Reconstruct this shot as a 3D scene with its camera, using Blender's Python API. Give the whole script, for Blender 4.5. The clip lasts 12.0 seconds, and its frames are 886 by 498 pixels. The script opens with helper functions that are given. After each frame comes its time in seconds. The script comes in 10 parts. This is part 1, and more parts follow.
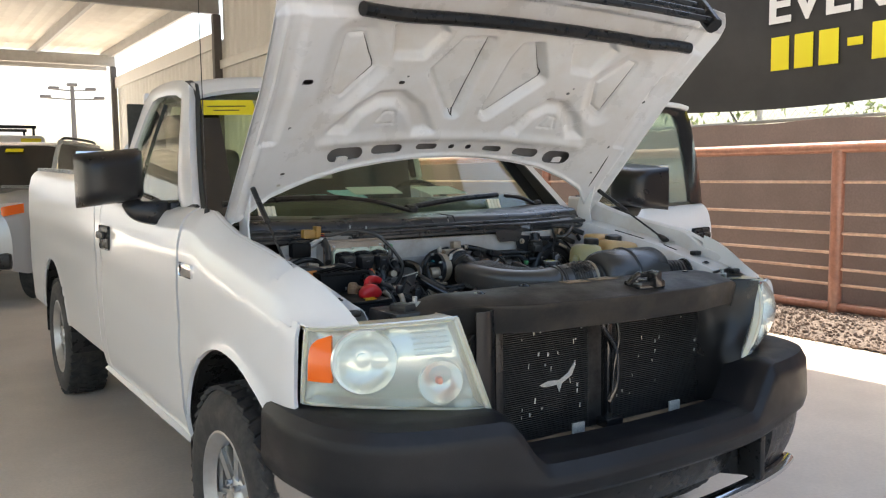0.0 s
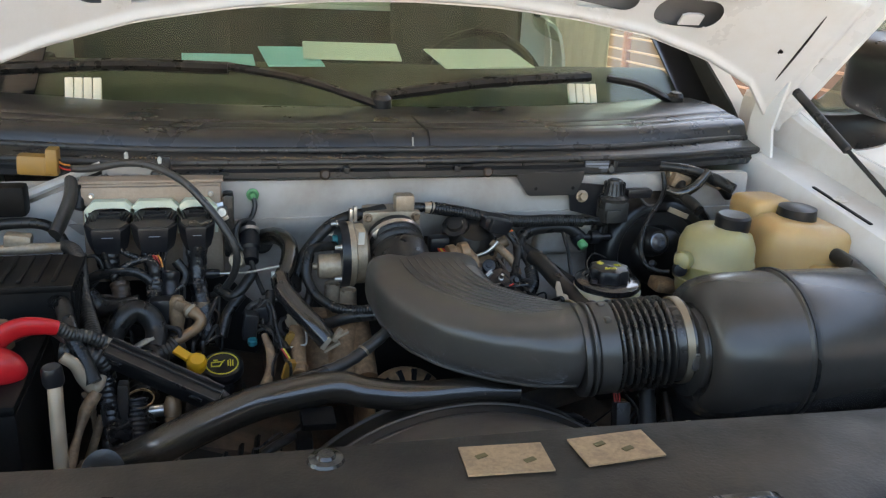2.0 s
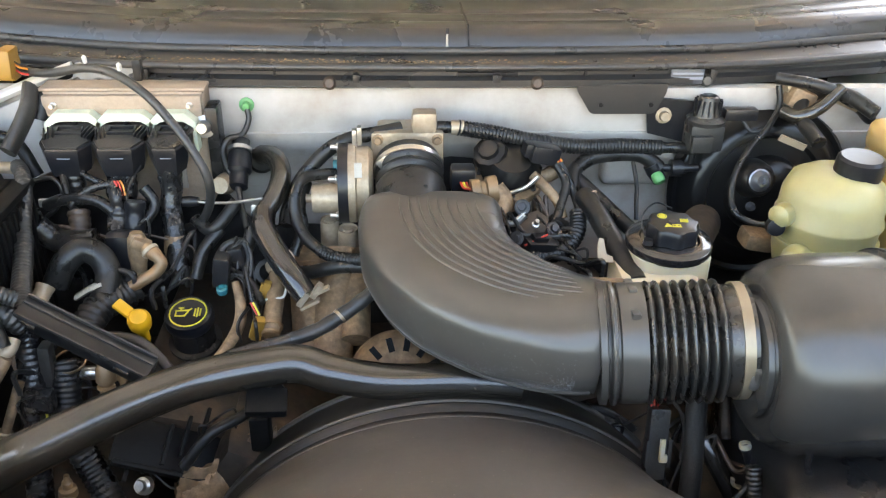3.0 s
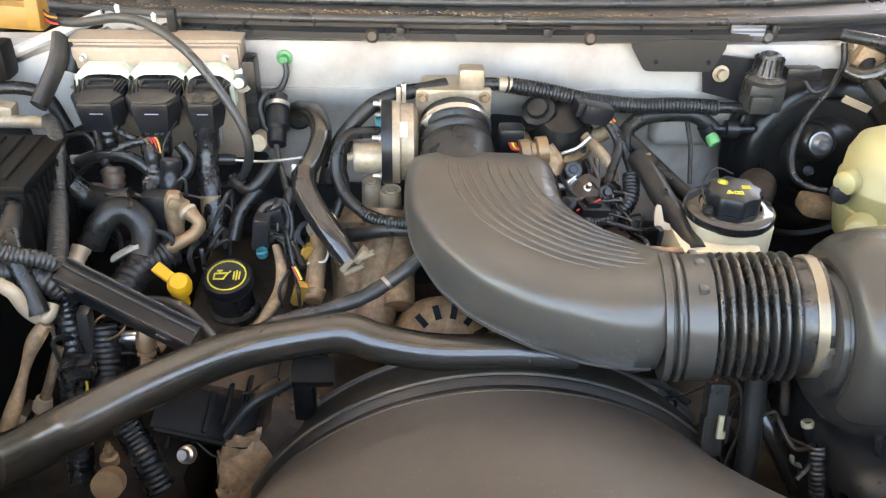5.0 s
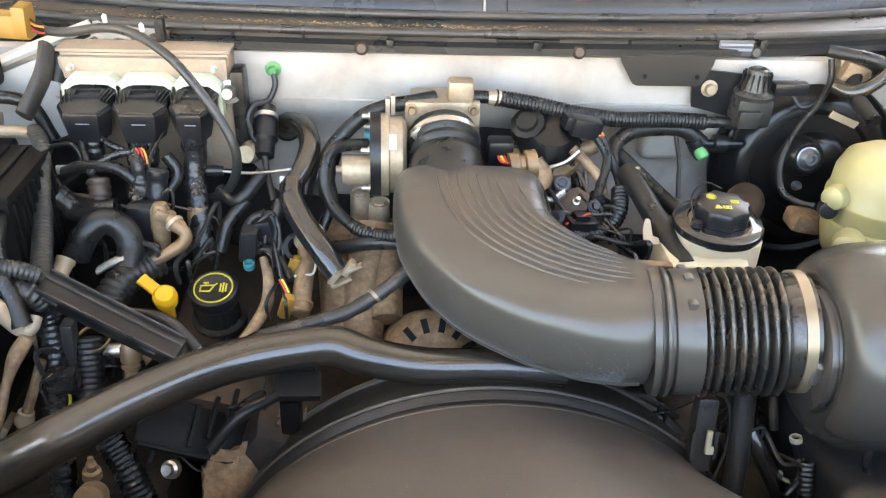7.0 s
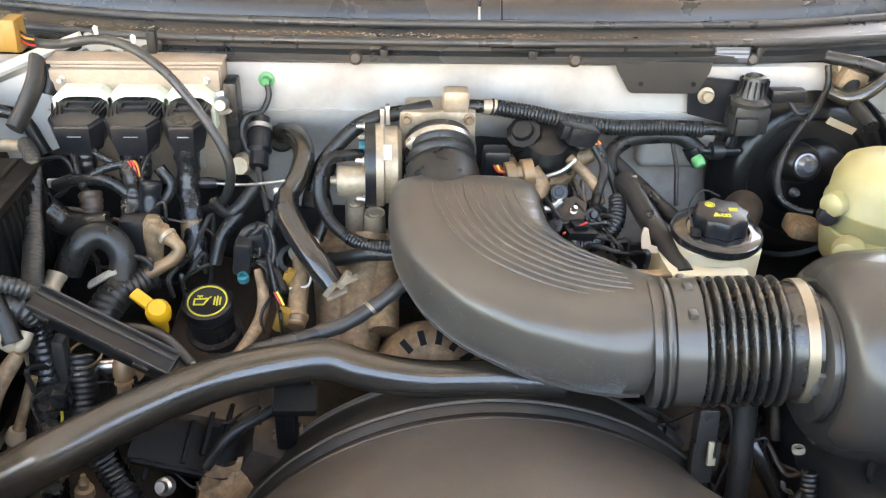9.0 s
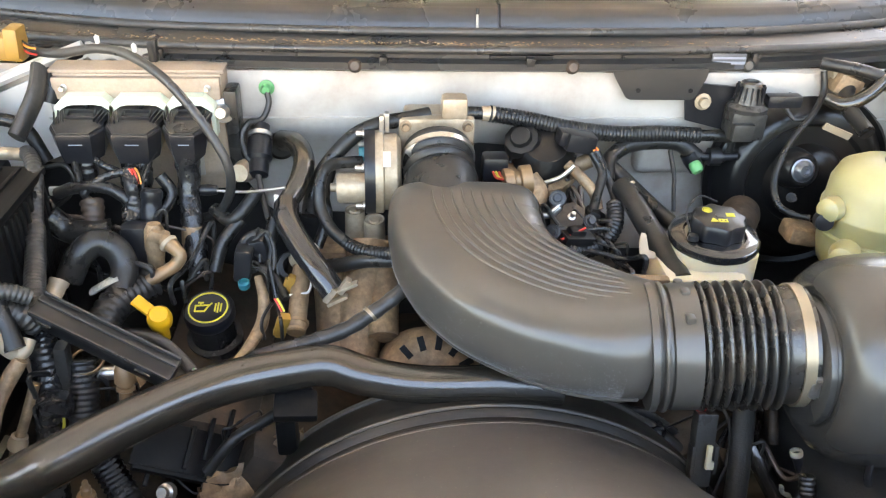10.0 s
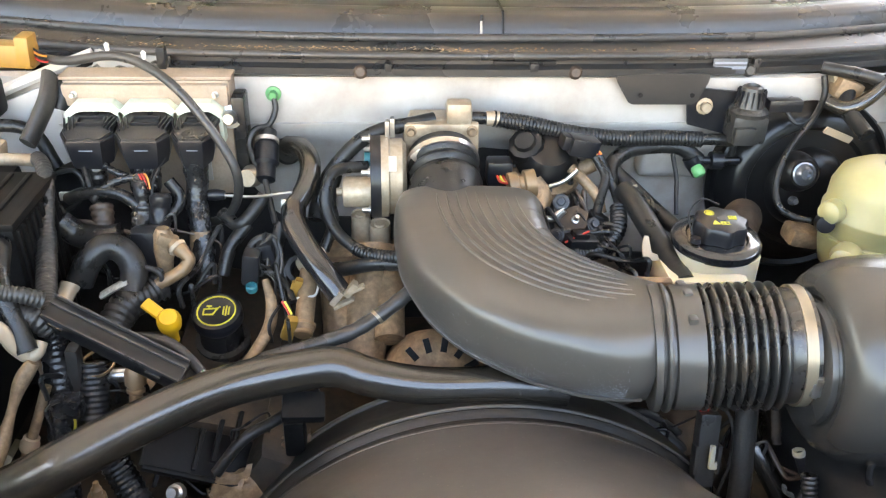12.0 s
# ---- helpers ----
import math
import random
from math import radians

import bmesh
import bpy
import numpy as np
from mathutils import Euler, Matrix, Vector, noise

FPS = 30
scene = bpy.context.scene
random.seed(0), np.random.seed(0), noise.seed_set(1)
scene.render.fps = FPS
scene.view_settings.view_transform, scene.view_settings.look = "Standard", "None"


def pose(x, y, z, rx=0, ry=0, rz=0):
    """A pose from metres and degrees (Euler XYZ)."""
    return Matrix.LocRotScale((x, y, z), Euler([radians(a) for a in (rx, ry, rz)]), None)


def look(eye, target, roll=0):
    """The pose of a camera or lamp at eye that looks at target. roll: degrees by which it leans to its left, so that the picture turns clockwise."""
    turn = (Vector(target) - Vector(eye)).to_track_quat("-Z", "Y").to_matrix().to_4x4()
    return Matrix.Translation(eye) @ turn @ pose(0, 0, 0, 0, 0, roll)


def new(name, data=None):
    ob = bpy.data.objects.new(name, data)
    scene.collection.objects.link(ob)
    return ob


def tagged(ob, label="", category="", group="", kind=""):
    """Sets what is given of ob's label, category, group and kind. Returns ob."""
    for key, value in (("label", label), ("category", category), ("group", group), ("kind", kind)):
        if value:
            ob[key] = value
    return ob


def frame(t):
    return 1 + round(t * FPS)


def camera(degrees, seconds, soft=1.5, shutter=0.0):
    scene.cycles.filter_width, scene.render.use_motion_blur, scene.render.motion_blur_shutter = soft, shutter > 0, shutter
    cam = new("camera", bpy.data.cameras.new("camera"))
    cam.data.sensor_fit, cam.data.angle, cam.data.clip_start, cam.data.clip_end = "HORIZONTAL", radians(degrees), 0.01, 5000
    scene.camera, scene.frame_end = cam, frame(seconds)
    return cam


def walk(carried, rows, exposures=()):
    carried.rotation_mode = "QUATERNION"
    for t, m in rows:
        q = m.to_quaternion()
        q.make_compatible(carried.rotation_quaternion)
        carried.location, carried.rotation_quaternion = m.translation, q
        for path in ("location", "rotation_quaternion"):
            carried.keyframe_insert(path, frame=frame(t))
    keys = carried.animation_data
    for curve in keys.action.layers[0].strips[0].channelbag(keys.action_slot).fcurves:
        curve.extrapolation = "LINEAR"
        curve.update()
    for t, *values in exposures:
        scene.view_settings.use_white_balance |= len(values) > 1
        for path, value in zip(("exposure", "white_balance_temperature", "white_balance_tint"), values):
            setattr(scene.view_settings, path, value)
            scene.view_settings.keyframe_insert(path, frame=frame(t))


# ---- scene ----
cam = camera(55.5, 12.0, soft=1.2)
PATH = [
    (0, (-1.829, -1.631, 1.414), (-0.741, 0.037, 1.234), -0.71),
    (0.5, (-1.362, -1.313, 1.439), (-0.327, 0.390, 1.275), -0.06),
    (1, (-0.977, -0.920, 1.481), (-0.011, 0.825, 1.321), 1.17),
    (1.5, (-0.603, -0.631, 1.512), (0.191, 1.185, 1.249), 2.51),
    (1.7, (-0.491, -0.521, 1.507), (0.209, 1.318, 1.154), 2.52),
    (1.9, (-0.390, -0.411, 1.505), (0.194, 1.429, 0.985), 2.72),
    (2, (-0.328, -0.358, 1.517), (0.170, 1.480, 0.904), 2.54),
    (2.5, (-0.170, -0.155, 1.543), (0.093, 1.640, 0.698), 1.91),
    (3, (-0.060, -0.089, 1.547), (0.045, 1.667, 0.595), 1.03),
    (3.5, (-0.081, -0.060, 1.544), (-0.004, 1.667, 0.538), 0.90),
    (5.5, (-0.110, -0.038, 1.545), (-0.016, 1.654, 0.482), 1.83),
    (6, (-0.111, -0.038, 1.546), (-0.006, 1.659, 0.493), 2.14),
    (6.5, (-0.111, -0.037, 1.543), (0.000, 1.668, 0.503), 2.25),
    (7, (-0.109, -0.033, 1.544), (0.004, 1.673, 0.506), 2.25),
    (9, (-0.108, -0.022, 1.541), (0.013, 1.694, 0.520), 1.86),
    (9.5, (-0.107, -0.022, 1.542), (0.012, 1.699, 0.530), 1.76),
    (10, (-0.108, -0.028, 1.544), (0.014, 1.696, 0.536), 1.66),
    (10.5, (-0.109, -0.033, 1.544), (0.011, 1.694, 0.543), 1.56),
    (11, (-0.109, -0.034, 1.544), (0.008, 1.696, 0.548), 1.45),
    (11.5, (-0.110, -0.037, 1.546), (0.007, 1.693, 0.550), 1.45),
    (12, (-0.111, -0.041, 1.547), (0.003, 1.691, 0.552), 1.35),
]
walk(cam, [(t, look(eye, target, roll)) for t, eye, target, roll in PATH], ((0, 1.62, 6700, 8), (0.6, 1.66, 6700, 8), (1.2, 1.68, 6700, 8), (2.0, 2.4, 7000, 8), (2.6, 3.3, 7500, 8), (3.3, 3.9, 8000, 11), (5.5, 4.06, 8000, 11), (12, 4.12, 8000, 11)))

# ---- light and sky ----
world = bpy.data.worlds.new("world")
scene.world = world
world.use_nodes = True
wn = world.node_tree
sky = wn.nodes.new("ShaderNodeTexSky")
sky.sky_type = "NISHITA"
sky.sun_disc = False
SUN_EL, SUN_AZ = 64.0, 5.0
sky.sun_elevation = radians(SUN_EL)
sky.sun_rotation = radians(SUN_AZ)
sky.dust_density = 3.2
sky.air_density = 1.2
wn.nodes["Background"].inputs["Strength"].default_value = 0.15
wn.links.new(sky.outputs[0], wn.nodes["Background"].inputs["Color"])
sun_data = bpy.data.lights.new("sun", "SUN")
sun_data.energy, sun_data.angle, sun_data.color = 4.5, radians(0.6), (1.0, 0.94, 0.84)
sun = new("sun", sun_data)
sun.matrix_world = look((8 * math.sin(radians(SUN_AZ)) * math.cos(radians(SUN_EL)), 8 * math.cos(radians(SUN_AZ)) * math.cos(radians(SUN_EL)), 8 * math.sin(radians(SUN_EL))), (0, 0, 0))

# ---- materials ----


def material(name, base, rough=0.5, metal=0.0, grain=0.0, grain_size=0.01, stain=None, stain_amount=0.0, stain_size=0.15, bump=0.0, bump_size=0.004, coat=0.0, spec=0.5, rough_var=0.0, vary=0.0, speck=None):
    m = bpy.data.materials.new(name)
    m.use_nodes = True
    t = m.node_tree
    b = t.nodes["Principled BSDF"]
    b.inputs["Roughness"].default_value = rough
    b.inputs["Metallic"].default_value = metal
    b.inputs["Coat Weight"].default_value = coat
    b.inputs["Coat Roughness"].default_value = 0.08
    b.inputs["Specular IOR Level"].default_value = spec
    co = t.nodes.new("ShaderNodeTexCoord")

    def noise_of(size, detail=4.0, rug=0.6):
        nz = t.nodes.new("ShaderNodeTexNoise")
        nz.inputs["Scale"].default_value = 1.0 / size
        nz.inputs["Detail"].default_value = detail
        nz.inputs["Roughness"].default_value = rug
        t.links.new(co.outputs["Object"], nz.inputs["Vector"])
        return nz.outputs["Fac"]

    def ramp(fac, lo, hi, a=0.0, c=1.0):
        r = t.nodes.new("ShaderNodeMapRange")
        r.inputs["From Min"].default_value, r.inputs["From Max"].default_value = lo, hi
        r.inputs["To Min"].default_value, r.inputs["To Max"].default_value = a, c
        t.links.new(fac, r.inputs["Value"])
        return r.outputs["Result"]

    def mix(fac, ca, cb, kind="MIX"):
        mx = t.nodes.new("ShaderNodeMix")
        mx.data_type, mx.blend_type = "RGBA", kind
        for sock, val in ((mx.inputs["Factor"], fac), (mx.inputs["A"], ca), (mx.inputs["B"], cb)):
            if isinstance(val, (int, float)):
                sock.default_value = val
            elif isinstance(val, tuple):
                sock.default_value = (*val, 1.0)
            else:
                t.links.new(val, sock)
        return mx.outputs["Result"]

    colour = base
    if grain:
        g = ramp(noise_of(grain_size), 0.3, 0.7, 1.0 - grain, 1.0 + grain)
        hs = t.nodes.new("ShaderNodeHueSaturation")
        hs.inputs["Color"].default_value = (*base, 1.0)
        t.links.new(g, hs.inputs["Value"])
        colour = hs.outputs["Color"]
    if stain:
        f = ramp(noise_of(stain_size, 6.0, 0.65), 0.42, 0.68, 0.0, stain_amount)
        colour = mix(f, colour, stain)
    if speck:
        colour = mix(ramp(noise_of(0.0035, 1.0, 0.3), 0.74, 0.80, 0.0, 0.35), colour, speck)
    if vary:
        oi = t.nodes.new("ShaderNodeObjectInfo")
        hv = t.nodes.new("ShaderNodeHueSaturation")
        t.links.new(ramp(oi.outputs["Random"], 0, 1, 1 - vary, 1 + vary), hv.inputs["Value"])
        if isinstance(colour, tuple):
            hv.inputs["Color"].default_value = (*colour, 1.0)
        else:
            t.links.new(colour, hv.inputs["Color"])
        colour = hv.outputs["Color"]
    if isinstance(colour, tuple):
        b.inputs["Base Color"].default_value = (*colour, 1.0)
    else:
        t.links.new(colour, b.inputs["Base Color"])
    if rough_var:
        t.links.new(ramp(noise_of(stain_size * 0.6, 5.0), 0.35, 0.65, max(0.03, rough - rough_var), min(1.0, rough + rough_var)), b.inputs["Roughness"])
    if bump:
        bp = t.nodes.new("ShaderNodeBump")
        bp.inputs["Strength"].default_value = 1.0
        bp.inputs["Distance"].default_value = bump
        t.links.new(noise_of(bump_size, 3.0), bp.inputs["Height"])
        t.links.new(bp.outputs["Normal"], b.inputs["Normal"])
    return m


def glass_sheet(name, tint, rough=0.02, clear=0.85, haze=None, haze_amount=0.0):
    """A thin pane: mostly clear, with real gloss on its faces."""
    m = bpy.data.materials.new(name)
    m.use_nodes = True
    t = m.node_tree
    t.nodes.clear()
    out = t.nodes.new("ShaderNodeOutputMaterial")
    tr = t.nodes.new("ShaderNodeBsdfTransparent")
    tr.inputs["Color"].default_value = (*tint, 1.0)
    gl = t.nodes.new("ShaderNodeBsdfGlossy")
    gl.inputs["Roughness"].default_value = rough
    # gloss by angle: 4 percent head on, rising to the edge
    lw = t.nodes.new("ShaderNodeLayerWeight")
    lw.inputs["Blend"].default_value = 0.5
    pw = t.nodes.new("ShaderNodeMath")
    pw.operation = "POWER"
    t.links.new(lw.outputs["Facing"], pw.inputs[0])
    pw.inputs[1].default_value = 5.0
    fr = t.nodes.new("ShaderNodeMath")
    fr.operation = "MULTIPLY_ADD"
    t.links.new(pw.outputs[0], fr.inputs[0])
    fr.inputs[1].default_value = 0.9
    fr.inputs[2].default_value = 0.04
    body = tr.outputs[0]
    if haze:
        df = t.nodes.new("ShaderNodeBsdfDiffuse")
        df.inputs["Color"].default_value = (*haze, 1.0)
        mh = t.nodes.new("ShaderNodeMixShader")
        mh.inputs["Fac"].default_value = haze_amount
        t.links.new(tr.outputs[0], mh.inputs[1])
        t.links.new(df.outputs[0], mh.inputs[2])
        body = mh.outputs[0]
    mx = t.nodes.new("ShaderNodeMixShader")
    t.links.new(fr.outputs[0], mx.inputs["Fac"])
    t.links.new(body, mx.inputs[1])
    t.links.new(gl.outputs[0], mx.inputs[2])
    t.links.new(mx.outputs[0], out.inputs["Surface"])
    return m


def translucent(name, base, rough=0.35, sub=0.02):
    m = material(name, base, rough, grain=0.06, grain_size=0.05, stain=tuple(c * 0.75 for c in base), stain_amount=0.35, stain_size=0.08)
    b = m.node_tree.nodes["Principled BSDF"]
    b.inputs["Subsurface Weight"].default_value = 0.6
    b.inputs["Subsurface Radius"].default_value = (1.0, 0.8, 0.4)
    b.inputs["Subsurface Scale"].default_value = sub
    return m


DUST = (0.085, 0.073, 0.06)
WHITE = material("white_paint", (0.78, 0.78, 0.77), 0.28, coat=0.6, grain=0.01, grain_size=1.2, stain=(0.66, 0.64, 0.6), stain_amount=0.06, stain_size=0.9)
HOODWHITE = material("hood_inner_paint", (0.65, 0.655, 0.66), 0.33, grain=0.03, grain_size=0.2, stain=(0.52, 0.47, 0.40), stain_amount=0.4, stain_size=0.22, bump=0.0004, bump_size=0.02, rough_var=0.1)
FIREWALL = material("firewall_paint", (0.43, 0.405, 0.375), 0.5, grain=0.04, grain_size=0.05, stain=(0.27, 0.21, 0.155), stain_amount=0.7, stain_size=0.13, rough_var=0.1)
BAYWHITE = material("engine_bay_paint", (0.64, 0.63, 0.61), 0.45, grain=0.03, grain_size=0.08, stain=(0.42, 0.36, 0.29), stain_amount=0.5, stain_size=0.16, rough_var=0.1)
PLASTIC = material("black_plastic", (0.012, 0.012, 0.0125), 0.32, spec=0.4, grain=0.2, grain_size=0.004, stain=DUST, stain_amount=0.12, stain_size=0.12, bump=0.0004, bump_size=0.0025, rough_var=0.12)
SHROUD = material("fan_shroud_plastic", (0.060, 0.054, 0.047), 0.46, grain=0.06, grain_size=0.006, stain=(0.095, 0.082, 0.066), stain_amount=0.3, stain_size=0.25, rough_var=0.07, spec=0.8, speck=(0.25, 0.22, 0.18))
RING = material("shroud_ring_shade", (0.016, 0.014, 0.012), 0.42, spec=0.35, grain=0.1, grain_size=0.006, stain=(0.05, 0.042, 0.034), stain_amount=0.3, stain_size=0.2)
DUSTY = material("dusty_black_plastic", (0.024, 0.023, 0.022), 0.36, grain=0.2, grain_size=0.005, stain=DUST, stain_amount=0.3, stain_size=0.16, bump=0.0004, bump_size=0.003, rough_var=0.14)
COVER = material("radiator_cover_plastic", (0.015, 0.0143, 0.0135), 0.45, spec=0.3, grain=0.15, grain_size=0.006, stain=(0.085, 0.066, 0.046), stain_amount=0.5, stain_size=0.2, bump=0.0004, bump_size=0.004, rough_var=0.12)
INTAKE = material("intake_plastic", (0.060, 0.053, 0.0455), 0.28, grain=0.10, grain_size=0.09, spec=0.6)
BAFFLE = material("baffle_plastic", (0.006, 0.006, 0.0065), 0.42, spec=0.25, stain=(0.02, 0.02, 0.02), stain_amount=0.3, stain_size=0.1)
BROWNWIRE = material("brown_taped_wire", (0.05, 0.032, 0.022), 0.5, grain=0.3, grain_size=0.006)
BOOSTER = material("booster_black", (0.005, 0.005, 0.0055), 0.28, spec=0.4, stain=(0.05, 0.045, 0.04), stain_amount=0.2, stain_size=0.1)
COWLPLASTIC = material("cowl_plastic", (0.022, 0.0215, 0.0215), 0.30, grain=0.1, grain_size=0.006, stain=(0.055, 0.049, 0.043), stain_amount=0.3, stain_size=0.3, rough_var=0.05, spec=0.6)
RUBBER = material("black_rubber", (0.010, 0.010, 0.010), 0.36, spec=0.38, grain=0.25, grain_size=0.006, stain=DUST, stain_amount=0.16, stain_size=0.05, bump=0.0003, bump_size=0.003, rough_var=0.15)
BELLOWS = material("bellows_rubber", (0.022, 0.0205, 0.019), 0.27, spec=0.75, grain=0.15, grain_size=0.006, stain=(0.16, 0.105, 0.062), stain_amount=0.26, stain_size=0.07, rough_var=0.05)
HOSE = material("hose_rubber", (0.016, 0.0135, 0.0105), 0.22, spec=0.9, grain=0.1, grain_size=0.01, stain=(0.05, 0.039, 0.028), stain_amount=0.25, stain_size=0.12, rough_var=0.05, speck=(0.10, 0.09, 0.08))
MIRRORBLACK = material("mirror_black_plastic", (0.010, 0.010, 0.011), 0.32, spec=0.4, grain=0.1, grain_size=0.004, rough_var=0.06)
TAPED = material("shiny_black_tape", (0.011, 0.011, 0.012), 0.24, spec=0.5, grain=0.2, grain_size=0.01, stain=(0.05, 0.042, 0.035), stain_amount=0.3, stain_size=0.03, bump=0.0016, bump_size=0.011, rough_var=0.12)
GLOSSBLACK = material("gloss_black", (0.012, 0.012, 0.013), 0.14, coat=0.4, stain=DUST, stain_amount=0.15, stain_size=0.1)
BUMPERBLACK = material("bumper_black", (0.010, 0.010, 0.0115), 0.42, spec=0.3, grain=0.15, grain_size=0.003, stain=(0.03, 0.03, 0.032), stain_amount=0.35, stain_size=0.3, bump=0.0005, bump_size=0.003, rough_var=0.08)
CAST = material("cast_aluminium", (0.38, 0.31, 0.23), 0.45, 0.4, grain=0.15, grain_size=0.006, stain=(0.24, 0.165, 0.095), stain_amount=0.65, stain_size=0.04, bump=0.0005, bump_size=0.004, rough_var=0.12)
DIRTYCAST = material("dirty_cast_metal", (0.27, 0.18, 0.105), 0.55, 0.2, grain=0.3, grain_size=0.008, stain=(0.085, 0.052, 0.03), stain_amount=0.7, stain_size=0.05, bump=0.0008, bump_size=0.005)
ENGINE = material("grimy_engine_block", (0.028, 0.022, 0.017), 0.6, 0.1, grain=0.35, grain_size=0.02, stain=(0.12, 0.073, 0.042), stain_amount=0.6, stain_size=0.06, bump=0.001, bump_size=0.012)
BOXBLACK = material("matt_box_plastic", (0.005, 0.005, 0.0052), 0.5, spec=0.12, grain=0.2, grain_size=0.005, stain=(0.018, 0.016, 0.014), stain_amount=0.3, stain_size=0.08)
TROUGH = material("trough_plastic", (0.007, 0.007, 0.0075), 0.28, spec=0.45, stain=(0.03, 0.027, 0.024), stain_amount=0.2, stain_size=0.05)
PALEPIPE = material("oxidised_pale_pipe", (0.40, 0.325, 0.235), 0.45, 0.25, grain=0.15, grain_size=0.01, stain=(0.20, 0.14, 0.085), stain_amount=0.6, stain_size=0.04)
STEEL = material("steel", (0.55, 0.54, 0.52), 0.3, 0.95, grain=0.1, grain_size=0.01, stain=(0.3, 0.24, 0.17), stain_amount=0.4, stain_size=0.03)
BAND = material("dull_clamp_band", (0.29, 0.235, 0.165), 0.38, 0.5, grain=0.08, grain_size=0.01, stain=(0.3, 0.22, 0.14), stain_amount=0.5, stain_size=0.04)
MAT = material("firewall_mat", (0.016, 0.0155, 0.015), 0.8, grain=0.3, grain_size=0.02, bump=0.002, bump_size=0.02)
BRASS = material("tan_metal_pipe", (0.27, 0.17, 0.09), 0.42, 0.3, grain=0.2, grain_size=0.01, stain=(0.10, 0.062, 0.036), stain_amount=0.75, stain_size=0.04)
STUD = material("zinc_nut", (0.22, 0.23, 0.26), 0.3, 0.7, stain=(0.1, 0.09, 0.08), stain_amount=0.4, stain_size=0.02)
CHROME = material("chrome", (0.75, 0.75, 0.76), 0.12, 1.0, stain=(0.45, 0.43, 0.4), stain_amount=0.3, stain_size=0.08)
REFLECTOR = material("lamp_reflector", (0.95, 0.96, 0.93), 0.16, 0.6, grain=0.05, grain_size=0.02)
PCM = material("control_module_metal", (0.34, 0.265, 0.20), 0.55, 0.1, grain=0.1, grain_size=0.004, stain=(0.25, 0.18, 0.13), stain_amount=0.45, stain_size=0.07, bump=0.0003, bump_size=0.003)
MINT = material("pale_green_plastic", (0.58, 0.63, 0.50), 0.45, stain=(0.4, 0.38, 0.3), stain_amount=0.3, stain_size=0.03)
CONNECTOR = material("connector_plastic", (0.009, 0.0095, 0.012), 0.30, spec=0.38, grain=0.2, grain_size=0.004, stain=DUST, stain_amount=0.14, stain_size=0.04)
YELLOW = material("yellow_plastic", (0.52, 0.27, 0.008), 0.4, stain=(0.4, 0.25, 0.05), stain_amount=0.25, stain_size=0.03)
CAPYELLOW = material("cap_yellow_print", (0.55, 0.48, 0.05), 0.5)
AMBERCONN = material("amber_connector", (0.29, 0.155, 0.025), 0.45, stain=(0.2, 0.12, 0.04), stain_amount=0.4, stain_size=0.02)
GREEN = material("green_cap_plastic", (0.09, 0.30, 0.11), 0.4)
TEAL = material("teal_plastic", (0.015, 0.14, 0.165), 0.45)
RED = material("red_plastic", (0.50, 0.012, 0.018), 0.32, stain=(0.25, 0.02, 0.02), stain_amount=0.3, stain_size=0.04)
RESERVOIR = translucent("reservoir_plastic", (0.39, 0.345, 0.17))
DEGAS = translucent("coolant_bottle_plastic", (0.50, 0.33, 0.14))
LENSEDGE = translucent("hazy_lens_edge", (0.60, 0.585, 0.47))
CREAM = translucent("cream_plastic", (0.60, 0.51, 0.35))
TAPE = material("tan_label", (0.40, 0.30, 0.20), 0.6, grain=0.1, grain_size=0.01, stain=(0.25, 0.2, 0.14), stain_amount=0.5, stain_size=0.02)
COWLLABEL = material("cowl_label", (0.07, 0.075, 0.085), 0.4)
COWLPRINT = material("cowl_label_print", (0.22, 0.24, 0.28), 0.5)
SPECKLE = material("pale_dust", (0.30, 0.31, 0.325), 0.85)
DRUM = material("filter_drum_plastic", (0.044, 0.040, 0.036), 0.26, grain=0.12, grain_size=0.10, spec=0.6)
COVERLABEL = material("dirty_label", (0.34, 0.235, 0.135), 0.6, grain=0.2, grain_size=0.006, stain=(0.14, 0.10, 0.07), stain_amount=0.55, stain_size=0.02)
GREYLABEL = material("grey_label", (0.30, 0.28, 0.25), 0.5)
PAPER = material("paper", (0.75, 0.78, 0.78), 0.7)
GLINTCREAM = material("cream_reflection", (0.88, 0.84, 0.66), 0.5)
PAPERBLUE = material("blue_paper", (0.36, 0.70, 0.82), 0.7)
FINS = material("radiator_fins", (0.030, 0.030, 0.030), 0.5, 0.4, grain=0.4, grain_size=0.012, stain=(0.09, 0.085, 0.08), stain_amount=0.5, stain_size=0.05)
SCUFF = material("bare_aluminium_scuff", (0.40, 0.40, 0.37), 0.5, 0.4, grain=0.3, grain_size=0.004)
WINDGLASS = glass_sheet("windshield_glass", (0.90, 0.96, 0.86), 0.03, haze=(0.45, 0.48, 0.34), haze_amount=0.014)
GLASS = glass_sheet("window_glass", (0.93, 0.98, 0.91))
# tinted pane; the haze puts its pale reflection into the glass
DOORGLASS = glass_sheet("reflection_haze_glass", (0.74, 0.82, 0.74), haze=(0.50, 0.55, 0.47), haze_amount=0.30)
LENS = glass_sheet("headlamp_lens", (0.93, 0.95, 0.93), 0.06, haze=(0.86, 0.87, 0.80), haze_amount=0.14)
AMBER = material("amber_lens", (0.95, 0.16, 0.012), 0.25, coat=0.5)
